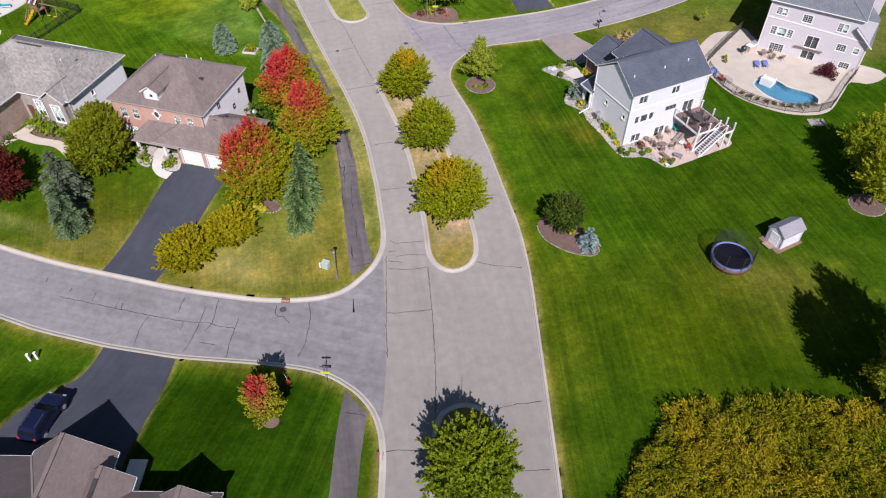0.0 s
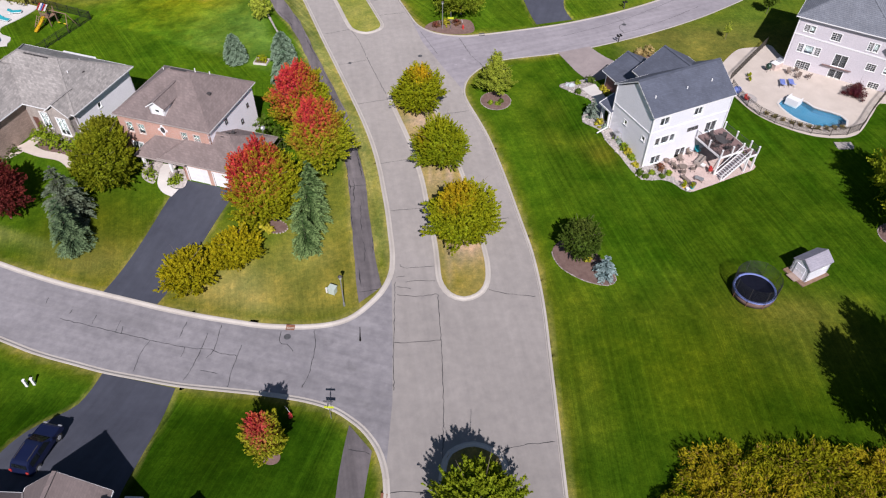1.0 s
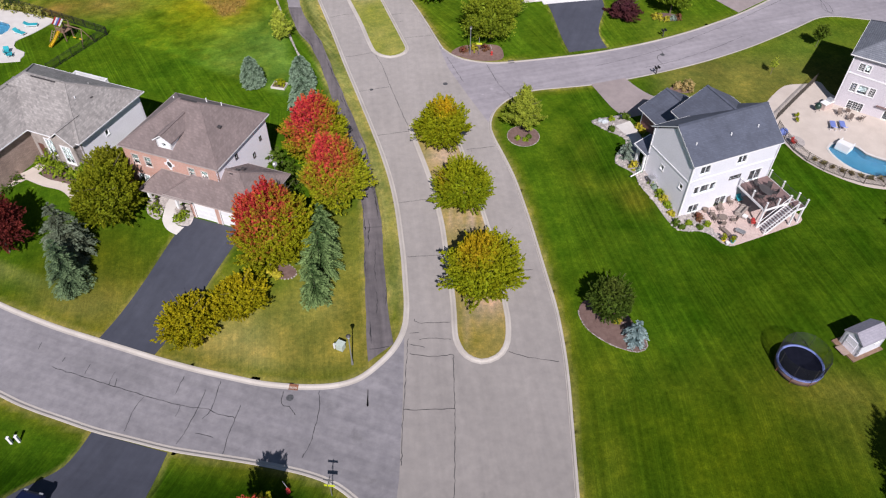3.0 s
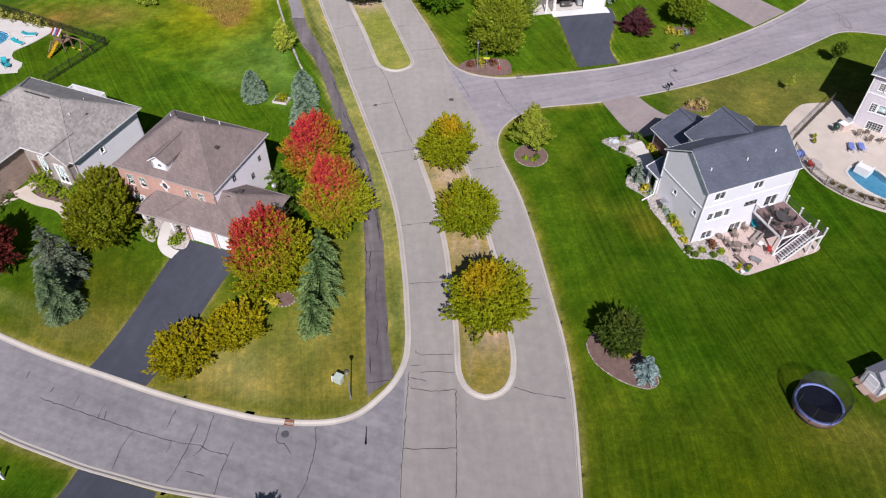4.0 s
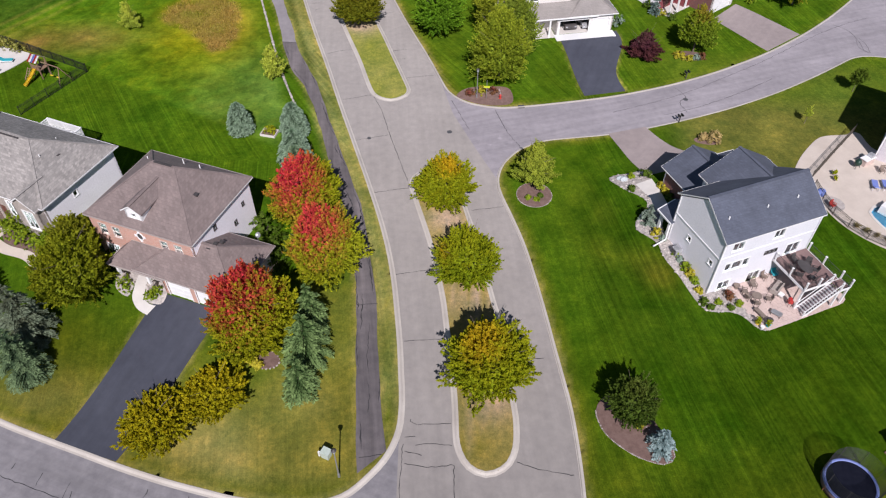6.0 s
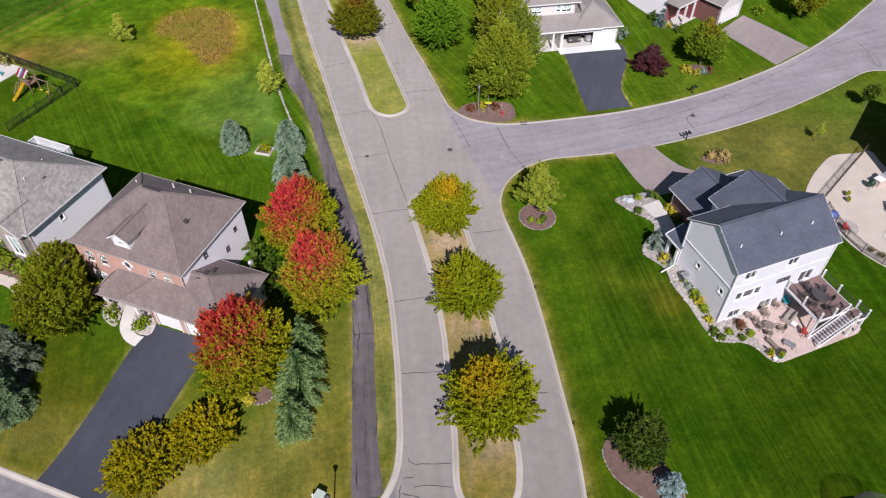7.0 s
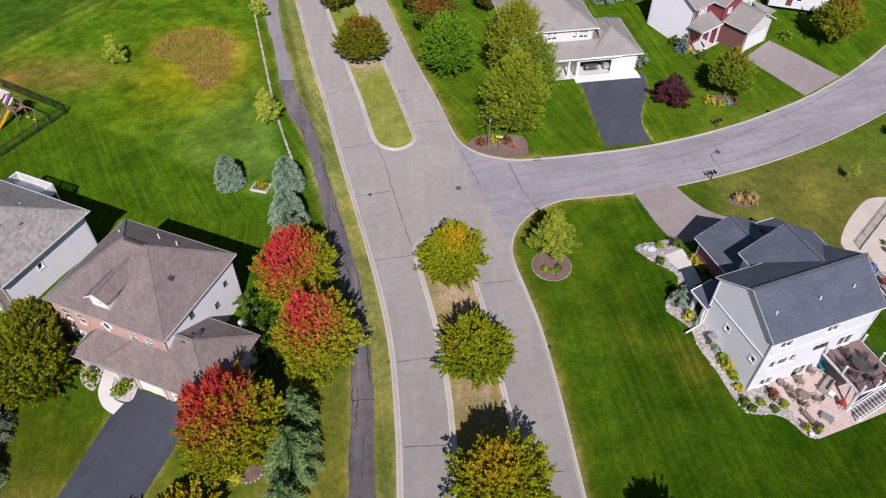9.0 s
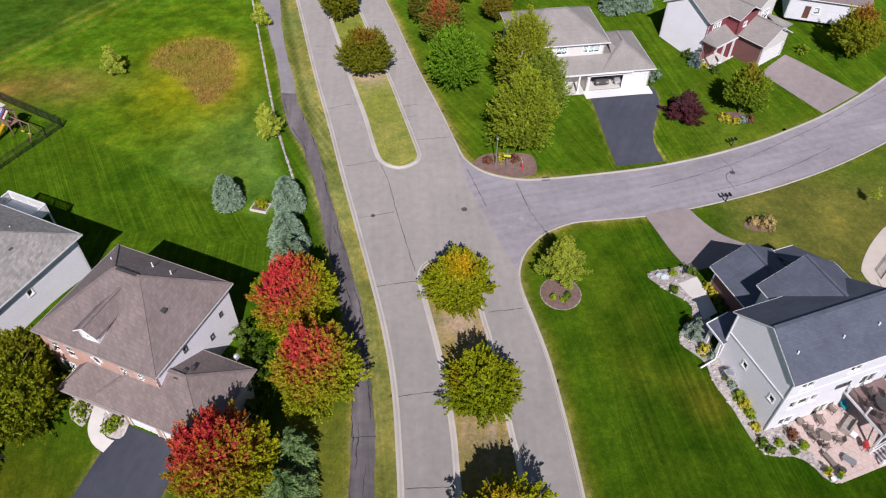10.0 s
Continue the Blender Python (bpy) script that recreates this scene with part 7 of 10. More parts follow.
wall(h, (-12, -0.45), (-12, -16), -0.6, 3.0, "siding_grey", gable=4.6)
gable(h, "roof_mauve", -12, -0.2, -16.5, -0.45, 2.95, 0.6, "x", 0.45, ends="0", gutters="1")
gable(h, "roof_mauve", 0.2, 11.7, -16.5, -3.2, 2.95, 0.6, "x", 0.45, ends="1", gutters="1")
strip(h, (-3.28, -0.05, 3.2), (-0.15, -4.6, 5.9), 0.14, 0.05, "taupe", "valley_flashing", "taupe metal valley flashing")
strip(h, (3.28, -2.85, 3.2), (0.15, -7.3, 5.9), 0.14, 0.05, "taupe", "valley_flashing", "taupe metal valley flashing")
wall(h, (11.7, -16), (11.7, -3.2), -0.6, 3.0, "siding_grey", gable=4.0)
wall(h, (-12, -16), (11.7, -16), -0.6, 3.0, "siding_grey")
wall(h, (4.9, -2.0), (1.6, -2.0), -0.6, 3.0, "siding_grey", [(0.8, 2.6, 1.2, 2.6, "pair")], gable=1.55)
wall(h, (4.9, -6), (4.9, -2.0), -0.6, 3.0, "siding_grey")
gable(h, "roof_mauve", 1.6, 4.9, -8, -2.0, 2.95, 0.85, "y", 0.4, ends="1")
wall(h, (11.7, -3.2), (5.2, -3.2), -0.6, 3.0, "siding_grey")
wall(h, (11.3, -3.5), (7.7, -3.5), -0.6, 3.0, "siding_grey", gable=1.6)
gable(h, "roof_mauve", 7.7, 11.3, -8, -3.5, 2.95, 0.85, "y", 0.4, ends="1")
for x, y0, y1, z in ((0.0, -6.5, -1.0, 5.92), (3.25, -5, -2.7, 4.95)):
    strip(h, (x, y0, z), (x, y1, z), 0.3, 0.08, "dark", "ridge_vent", "dark ridge vent")
part("stoop", boxes((2.95, 4.4, -1.6, 1.4, -0.5, 0.14)), M["walk"], h, "pale concrete stoop")


# ---- beds, pools, patios ----
def drape(name, outline, mat, lift=0.04, cuts=3, skirt=0.12):
    """A bed or slab that follows the ground inside an outline."""
    bm = bmesh.new()
    f = bm.faces.new([bm.verts.new((x, y, 0)) for x, y in outline])
    bmesh.ops.triangulate(bm, faces=[f], ngon_method="EAR_CLIP")
    for _ in range(cuts):
        es = [e for e in bm.edges if e.calc_length() > 0.9]
        if not es:
            break
        bmesh.ops.subdivide_edges(bm, edges=es, cuts=1)
        bmesh.ops.triangulate(bm, faces=[f for f in bm.faces if len(f.verts) > 4])
    for v in bm.verts:
        v.co.z = float(ground(v.co.x, v.co.y)) + lift
    rim = [e for e in bm.edges if e.is_boundary]
    r = bmesh.ops.extrude_edge_only(bm, edges=rim)
    for v in r["geom"]:
        if isinstance(v, bmesh.types.BMVert):
            v.co.z -= skirt
    bmesh.ops.recalc_face_normals(bm, faces=bm.faces[:])
    if sum(f.normal.z * f.calc_area() for f in bm.faces) < 0:
        bmesh.ops.reverse_faces(bm, faces=bm.faces[:])
    me = bpy.data.meshes.new(name)
    bm.to_mesh(me)
    bm.free()
    me.materials.append(M[mat])
    return new(name, me)


def stones(name, pts, mat, label, category, size=(0.12, 0.22), seed=3, parent=None):
    r = np.random.default_rng(seed)
    V, Fc, n0 = [], [], 0
    base = bmesh.new()
    bmesh.ops.create_icosphere(base, subdivisions=1, radius=1.0)
    bv = np.array([v.co[:] for v in base.verts])
    base.verts.index_update()
    bf = [[v.index for v in f.verts] for f in base.faces]
    base.free()
    for x, y in pts:
        s = r.uniform(*size)
        q = bv * s * r.uniform(0.85, 1.12, bv.shape) * (r.uniform(0.85, 1.3), r.uniform(0.75, 1.1), r.uniform(0.5, 0.75))
        a = r.uniform(0, 6.3)
        R = np.array(((math.cos(a), -math.sin(a), 0), (math.sin(a), math.cos(a), 0), (0, 0, 1)))
        V.append(q @ R.T + (x, y, float(ground(x, y)) + s * 0.2))
        Fc += [[i + n0 for i in f] for f in bf]
        n0 += len(bv)
    ob = new(name, mesh_of(name, np.vstack(V), Fc, M[mat]))
    return tagged(ob, label, category, kind="stuff")


def along(line, step):
    s = np.concatenate([[0], np.cumsum(np.linalg.norm(np.diff(line, axis=0), axis=1))])
    t = np.arange(0, s[-1], step)
    return np.stack([np.interp(t, s, line[:, 0]), np.interp(t, s, line[:, 1])], 1)


def scatter(outline, n, seed):
    r = np.random.default_rng(seed)
    o = np.asarray(outline, float)
    lo, hi = o.min(0), o.max(0)
    P = r.uniform(lo, hi, (n * 4, 2))
    return P[inside(o, P[:, 0], P[:, 1])][:n]


M.update(
    teal=surf("teal fabric", (0.02, 0.32, 0.38), (0.03, 0.38, 0.44), 2, 10, 0.8),
    blue=surf("blue vinyl", (0.14, 0.19, 0.50), (0.17, 0.23, 0.56), 2, 10, 0.5),
    padblue=surf("blue vinyl pad", (0.16, 0.20, 0.46), (0.20, 0.25, 0.54), 2, 10, 0.5),
    mat_black=surf("black woven mat", (0.006, 0.007, 0.014), (0.010, 0.011, 0.02), 2, 20, 0.75),
    red=surf("red paint", (0.42, 0.03, 0.03), (0.5, 0.05, 0.04), 2, 10, 0.5),
    yellow=surf("yellow plastic", (0.75, 0.50, 0.03), (0.82, 0.56, 0.04), 2, 10, 0.4),
    signgreen=surf("yellow-green sign face", (0.55, 0.62, 0.03), (0.60, 0.66, 0.04), 2, 10, 0.5),
    cedar=surf("brown cedar", (0.20, 0.12, 0.08), (0.28, 0.18, 0.12), 3, 16, 0.8),
    wicker=surf("brown wicker", (0.19, 0.145, 0.12), (0.27, 0.21, 0.175), 4, 30, 0.85, bumps=0.6),
    tanfab=surf("tan cushion", (0.30, 0.26, 0.235), (0.37, 0.32, 0.29), 3, 20, 0.9),
    flag=surf("tan patio paver", (0.50, 0.385, 0.35), (0.58, 0.455, 0.41), 1.2, 10, 0.85, vary=0.12),
    pooldeck=surf("pale tan pool deck", (0.52, 0.445, 0.385), (0.60, 0.52, 0.455), 0.5, 8, 0.85, vary=0.06),
    poolwall=surf("blue pool liner", (0.05, 0.17, 0.27), (0.08, 0.23, 0.34), 1, 6, 0.4, vary=0.05),
    carpaint=surf("dark navy car paint", (0.006, 0.009, 0.035), (0.008, 0.012, 0.042), 1, 4, 0.3, bumps=0, vary=0.02),
    rubber=surf("black rubber", (0.015, 0.015, 0.016), (0.025, 0.025, 0.026), 3, 20, 0.9),
    silver=surf("silver paint", (0.5, 0.5, 0.52), (0.55, 0.55, 0.57), 1, 5, 0.25, 0.5, bumps=0),
    fence=surf("black fence metal", (0.012, 0.012, 0.013), (0.02, 0.02, 0.021), 2, 12, 0.5),
    bronze=surf("dark bronze fence metal", (0.05, 0.042, 0.035), (0.07, 0.06, 0.05), 2, 12, 0.5),
    egg=surf("dark green enamel", (0.012, 0.035, 0.025), (0.018, 0.045, 0.032), 2, 8, 0.3, bumps=0),
    rust=surf("rusty iron grate", (0.22, 0.09, 0.05), (0.30, 0.13, 0.07), 3, 18, 0.9),
    iron=surf("dark iron cover", (0.06, 0.06, 0.065), (0.10, 0.10, 0.105), 3, 18, 0.7),
    boxgreen=surf("pale green utility box", (0.45, 0.52, 0.45), (0.52, 0.58, 0.52), 2, 10, 0.5),
)
wm, nt, b, geo = base_mat("pool water", 0.04)
b.inputs["Base Color"].default_value = (0.55, 0.83, 0.92, 1)
b.inputs["Transmission Weight"].default_value, b.inputs["IOR"].default_value = 1.0, 1.33
bump(nt, b, noise_node(nt, geo.outputs["Position"], 2.5, 3), 0.15, 0.05)
M["water"] = wm


def pool_basin(rim, z, depth, label):
    """A pool sunk in a deck: coping ring, liner and water."""
    t = thing("pool", pose(0, 0, 0), label, "pool")
    n = len(rim)
    V = [(x, y, z) for x, y in rim] + [(x, y, z - depth) for x, y in rim]
    Fc = [(i, (i + 1) % n, n + (i + 1) % n, n + i) for i in range(n)]
    Fc.append(tuple(range(n, 2 * n)))
    ob = new("liner", mesh_of("liner", V, Fc, M["poolwall"]))
    ob.parent = t
    ob = flat("pool_water", rim, z - 0.16, M["water"])
    ob.parent = t
    ob.visible_shadow = False
    nrm = normals_of(np.asarray(rim), True)
    c = sweep("coping", np.asarray(rim), [(-0.02, 0.0), (-0.02, 0.05), (0.28, 0.055), (0.30, 0.0), (0.3, -0.05), (-0.02, -0.05)], M["walk"], True, 1.2, 0.015, lambda x, y: z)
    c.parent = t
    return t


def slab_with_hole(name, outline, hole, z, mat, thick=0.2):
    bm = bmesh.new()
    for loop in (outline, hole):
        vs = [bm.verts.new((x, y, z)) for x, y in loop]
        for i in range(len(vs)):
            bm.edges.new((vs[i], vs[(i + 1) % len(vs)]))
    bmesh.ops.triangle_fill(bm, use_beauty=True, edges=bm.edges[:])
    for f in bm.faces:
        if f.normal.z < 0:
            f.normal_flip()
    r = bmesh.ops.extrude_edge_only(bm, edges=[e for e in bm.edges if e.is_boundary])
    for v in r["geom"]:
        if isinstance(v, bmesh.types.BMVert):
            v.co.z -= thick
    me = bpy.data.meshes.new(name)
    bm.to_mesh(me)
    bm.free()
    me.materials.append(mat)
    return new(name, me)


def local(o, ang, pts):
    c, s = math.cos(radians(ang)), math.sin(radians(ang))
    return [(o[0] + x * c - y * s, o[1] + x * s + y * c) for x, y in pts]


PO, PA = (47.4, 97.6), -30
SLAB_A = spline(local(PO, PA, [(-7.8, -6.0), (-7.5, -9.9), (-6.0, -11.2), (-3.9, -13.2), (-0.4, -15.8), (3.8, -16.9), (8.2, -16.5), (11.9, -13.7), (12.9, -8), (13.4, -4.2), (15.4, -3.6), (17.2, -1.0), (16.6, 1.2), (8, 1.0), (0, 0.6), (-3, 3.2), (-3.9, 2.9), (-4.5, 1.9), (-6.5, 0.1), (-7.3, -1.6)]), 0.8, True)
tagged(slab_with_hole("pool_deck", SLAB_A, POOL_A, 0.17, M["pooldeck"]), "pale tan concrete pool deck", "pool deck", kind="structure")
pool_basin(POOL_A, 0.17, 1.3, "kidney-shaped swimming pool with blue liner and pale coping")
SLAB_B = spline([(-90, 112.5), (-80, 111.8), (-70, 109.4), (-69, 108.3), (-70.2, 105), (-71.8, 102), (-70.6, 100), (-68.9, 99.2), (-68.6, 97.4), (-70.5, 96.2), (-90, 95)], 0.8, True)
tagged(slab_with_hole("pool_deck", SLAB_B, POOL_B, 0.2, M["walk"]), "pale concrete pool terrace", "pool deck", kind="structure")
pool_basin(POOL_B, 0.2, 1.2, "bright blue swimming pool in a pale terrace")


def fence(line, z0, height, mat, label, gap=2.3, pick=0.13, r=0.012):
    pts = along(np.asarray(line, float), gap)
    pts = np.vstack([pts, np.asarray(line, float)[-1:]])
    t = thing("fence", pose(pts[0][0], pts[0][1], 0), label, "fence")
    o = np.array((pts[0][0], pts[0][1]))
    hs = [float(ground(x, y)) + z0 for x, y in pts]
    for (x, y), z in zip(pts - o, hs):
        part("post", boxes((x - 0.035, x + 0.035, y - 0.035, y + 0.035, z - 0.2, z + height + 0.06)), M[mat], t)
    for (p, zp), (q, zq) in zip(zip(pts - o, hs), list(zip(pts - o, hs))[1:]):
        if np.linalg.norm(q - p) < 0.2:
            continue
        for f in (0.12, 0.82, 0.98):
            strip(t, (*p, zp + height * f), (*q, zq + height * f), 0.03, 0.035, mat, "rail")
        bm = bmesh.new()
        n = int(np.linalg.norm(q - p) / pick)
        for i in range(1, n):
            x, y = p + (q - p) * i / n
            z = zp + (zq - zp) * i / n
            box(bm, x - r, x + r, y - r, y + r, z + 0.05, z + height)
        tagged(part("picket", bm, M[mat], t), "thin metal pickets", kind="stuff")
    return t


fence(spline([(37.5, 90.2), (38.3, 86.2), (40.2, 82.9), (43.4, 80.6), (47, 79.5), (50.6, 80.0), (52.4, 81.6), (55, 85.2), (58.3, 89.2)], 0.5), 0.05, 1.3, "bronze", "dark bronze metal fence round a pool deck")
fence([(37.7, 91.9), (41.6, 97.0), (45.6, 102.1)], 0.05, 1.3, "bronze", "dark bronze metal fence beside a pool deck")
fence([(-62.9, 94.4), (-60.8, 100.2), (-58.9, 105.4)], 0, 1.35, "fence", "black metal yard fence on the lawn")
fence([(-58.9, 105.4), (-70, 109.9), (-84, 115.2)], 0, 1.35, "fence", "black metal yard fence on the lawn")

# white house: rock bed, patio, planting
WO, WA = (22.444, 72.595), 27
ROCKBED = spline([(13.4, 88.4), (13.9, 89.4), (15.9, 90.0), (18.0, 90.8), (18.2, 88.8), (18.6, 86.0), (18.9, 83.0), (18.7, 80.0), (20.4, 76.2)] + local(WO, WA, [(-0.1, 0.0), (3.0, -0.1), (2.6, -1.6), (2.5, -3.4), (2.55, -4.7), (2.7, -5.6), (2.5, -6.15), (1.86, -5.35), (1.6, -4.0), (0.68, -3.0), (-1.1, -2.35), (-1.7, -1.4)]) + [(19.9, 73.6), (18.4, 75.9), (17.8, 78.1), (16.9, 79.1), (15.8, 80.2), (15.9, 81.4), (17.2, 83.6), (17.1, 85.2), (15.05, 86.6)], 0.5, True)
tagged(drape("rock_bed", ROCKBED, "rock", 0.05, 4), "pale river-rock bed beside the house", "planting bed", kind="structure")
PATIO = local(WO, WA, [(2.6, -0.3), (12.0, -0.3), (12.4, -3.0), (12.5, -6.0), (9.0, -6.22), (4.3, -6.2), (2.7, -6.2), (2.4, -5.4), (2.4, -3.0)])
pat = tagged(drape("patio", spline(PATIO, 0.6, False), "flag", 0.07, 4), "tan paver patio below a deck", "patio", kind="structure")
pin = np.array(PATIO)
base = boxes((-0.30, 0.30, -0.195, 0.195, -0.02, 0.02))
pm = bpy.data.meshes.new("paver")
bmesh.ops.bevel(base, geom=base.edges[:], offset=0.008, segments=1, affect="EDGES")
base.to_mesh(pm)
base.free()
pm.materials.append(M["flag"])
for j in range(15):
    for i in range(17):
        (x, y), = local(WO, WA, [(2.5 + 0.61 * i + 0.305 * (j % 2), -0.5 - 0.4 * j)])
        if inside(pin, np.array([x]), np.array([y]))[0]:
            ob = new("paver", pm)
            ob.parent = pat
            ob.matrix_basis = pose(x, y, float(ground(x, y)) + 0.075 + 0.004 * ((i * 7 + j * 3) % 4), 0, 0, WA)
walk_w = [(16.3, 87.6), (18.3, 88.85), (19.0, 87.0), (19.7, 84.3), (18.3, 83.2), (17.7, 85.4)]
tagged(drape("walkway", walk_w, "walk", 0.07, 3), "pale concrete front walk", "walkway", kind="structure")
rocks = np.array(scatter(ROCKBED, 1000, 5))
rocks = rocks[~inside(np.array(walk_w), rocks[:, 0], rocks[:, 1])]
stones("rock", rocks, "rock", "loose pale landscape rocks", "rocks", (0.06, 0.2), 5)
stones("boulder", [(14.65, 88.75), (15.0, 88.5)], "stone_blue", "pale blue-grey boulders in a rock bed", "boulder", (0.42, 0.55), 6)

# other beds and walks
BED_A = spline([(10.3, 57.2), (10.9, 55.2), (12.2, 53.9), (13.8, 53.0), (15.7, 52.6), (16.7, 53.4), (16.2, 54.8), (14.6, 56.0), (14.6, 58.2), (13, 59.4), (11.2, 58.8)], 0.5, True)
tagged(drape("mulch_bed", BED_A, "mulch", 0.05), "reddish-brown mulch bed edged with stone", "planting bed", kind="structure")
stones("edging", along(np.vstack([BED_A[:22], BED_A[:1]])[:22], 0.15), "edge_stone", "pale stone edging round a mulch bed", "edging", (0.06, 0.1), 6)
ring = np.array([(4.6 + 2.05 * math.cos(a), 85.6 + 2.15 * math.sin(a)) for a in np.linspace(0, 2 * math.pi, 30, endpoint=False)])
tagged(drape("mulch_bed", ring, "mulch", 0.05), "round brown mulch bed edged with pale stone", "planting bed", kind="structure")
stones("edging", along(np.vstack([ring, ring[:1]]), 0.15), "edge_stone", "pale stone edging round a mulch bed", "edging", (0.06, 0.1), 7)
BED_N = spline([(-6.2, 105.0), (-4.9, 106.8), (-2.0, 107.4), (0.9, 107.3), (1.5, 104.3), (-0.5, 103.3), (-3, 103.4), (-4.8, 104.1)], 0.5, True)
tagged(drape("mulch_bed", BED_N, "mulch", 0.05), "brown mulch bed at the street corner", "planting bed", kind="structure")
BED_R = np.array([(27.2 + 2.3 * math.cos(a), 119.1 + 1.25 * math.sin(a)) for a in np.linspace(0, 2 * math.pi, 24, endpoint=False)])
tagged(drape("mulch_bed", BED_R, "mulch", 0.05), "mulched flower bed under a maple", "planting bed", kind="structure")
BED_O = np.array([(26.4 + 1.6 * math.cos(a), 98.3 + 0.8 * math.sin(a)) for a in np.linspace(0, 2 * math.pi, 20, endpoint=False)])
tagged(drape("mulch_bed", BED_O, "mulch", 0.05), "small mulch bed with ornamental grass", "planting bed", kind="structure")
SOIL = np.array([(-14.9 + 0.75 * math.cos(a), 31.9 + 0.7 * math.sin(a)) for a in np.linspace(0, 2 * math.pi, 16, endpoint=False)])
tagged(drape("mulch_bed", SOIL, "mulch", 0.05), "small ring of bare soil round a young maple", "planting bed", kind="structure")
BED_S = np.array([(48.7 + 2.0 * math.cos(a), 61.3 + 1.9 * math.sin(a)) for a in np.linspace(0, 2 * math.pi, 24, endpoint=False)])
tagged(drape("mulch_bed", BED_S, "mulch", 0.05), "stone-edged mulch bed under a birch", "planting bed", kind="structure")
stones("edging", along(np.vstack([BED_S, BED_S[:1]]), 0.15), "edge_stone", "pale stone edging round a mulch bed", "edging", (0.06, 0.1), 8)
BO, BA = (-38.6, 68.93), -15
tagged(ribbon("walkway", spline([(-34.6, 67.3), (-34.65, 66.2), (-34.5, 65.0), (-34.2, 63.7), (-33.3, 62.6), (-32.1, 62.0)], 0.3), spline([(-32.7, 67.0), (-33.4, 66.0), (-33.3, 64.8), (-33.05, 63.85), (-32.3, 63.2), (-31.6, 63.05)], 0.3), M["walk"], 0.05, 4, 0.3), "curved pale concrete front walk", "walkway", kind="structure")
bb = spline([(-36.9, 68.0), (-36.7, 66.0), (-36.2, 64.7), (-34.75, 63.9), (-34.6, 64.9), (-34.75, 66.6), (-34.8, 67.6)], 0.4, True)
tagged(drape("rock_bed", bb, "rock", 0.05), "pale rock bed beside a porch", "planting bed", kind="structure")
bc = spline([(-33.25, 65.9), (-32.2, 66.4), (-31.2, 65.6), (-31.0, 63.5), (-31.9, 63.25), (-32.95, 63.8)], 0.3, True)
tagged(drape("rock_bed", bc, "rock", 0.05), "pale rock bed beside a walk", "planting bed", kind="structure")
GO, GA = (-45.5, 70.06), -16.5
tagged(ribbon("walkway", spline(local(GO, GA, [(-6.8, -0.1), (-6.9, -1.6), (-8.2, -3.6), (-10.5, -6.6)]), 0.4), spline(local(GO, GA, [(-5.4, -0.1), (-5.6, -1.9), (-6.9, -4.3), (-9.2, -7.3)]), 0.4), M["pooldeck"], 0.05, 4, 0.4), "tan stone walk curving to a front door", "walkway", kind="structure")
tagged(ribbon("walkway", spline(local(GO, GA, [(-5.7, -1.6), (-3.6, -2.0), (-0.6, -1.9), (2.2, -3.0)]), 0.4), spline(local(GO, GA, [(-6.1, -2.9), (-3.6, -3.1), (-0.8, -3.0), (1.7, -4.1)]), 0.4), M["pooldeck"], 0.055, 4, 0.4), "tan stone walk along a planted front", "walkway", kind="structure")
gb = spline(local(GO, GA, [(-5.2, -0.1), (-4.6, -1.8), (-0.6, -1.7), (1.6, -2.4), (1.2, -0.4)]), 0.5, True)
tagged(drape("mulch_bed", gb, "mulch", 0.045), "dark mulch bed before a stone house", "planting bed", kind="structure")
BED_F = np.array([(-20.2 + 1.5 * math.cos(a), 59.0 + 1.0 * math.sin(a)) for a in np.linspace(0, 2 * math.pi, 22, endpoint=False)])
tagged(drape("mulch_bed", BED_F, "mulch", 0.05), "stone-ringed flower bed under a maple", "planting bed", kind="structure")
stones("edging", along(np.vstack([BED_F, BED_F[:1]]), 0.34), "edge_stone", "pale stones round a flower bed", "edging", (0.08, 0.13), 12)
STONELINE = spline([(-25.6, 96.4), (-26.9, 99.1), (-30.0, 105.2), (-32.8, 111.2), (-38.2, 124.1), (-45.7, 142.2)], 1.0)
stones("edging", along(STONELINE, 0.33), "rock", "line of pale stones beside a footpath", "edging", (0.14, 0.24), 9)
pl = thing("planter", pose(-29.3, 93.9, float(ground(-29.3, 93.9)), 0, 0, -8), "square white-framed planter with low greenery", "planter")
for a in ((-1.0, 1.0, -0.75, -0.65), (-1.0, 1.0, 0.65, 0.75), (-1.0, -0.9, -0.65, 0.65), (0.9, 1.0, -0.65, 0.65)):
    part("board", boxes((*a, -0.1, 0.3)), M["walk"], pl)
part("soil", boxes((-0.9, 0.9, -0.65, 0.65, -0.1, 0.2)), M["mulch"], pl)
fol = new("foliage", crown_mesh("foliage", 0.75, 0.5, 61, green_to_gold(amount=0.4), clumps=60, leaves=10, size=0.14, spread=0.1))
fol.parent, fol.matrix_basis = pl, pose(0, 0, 0.35)


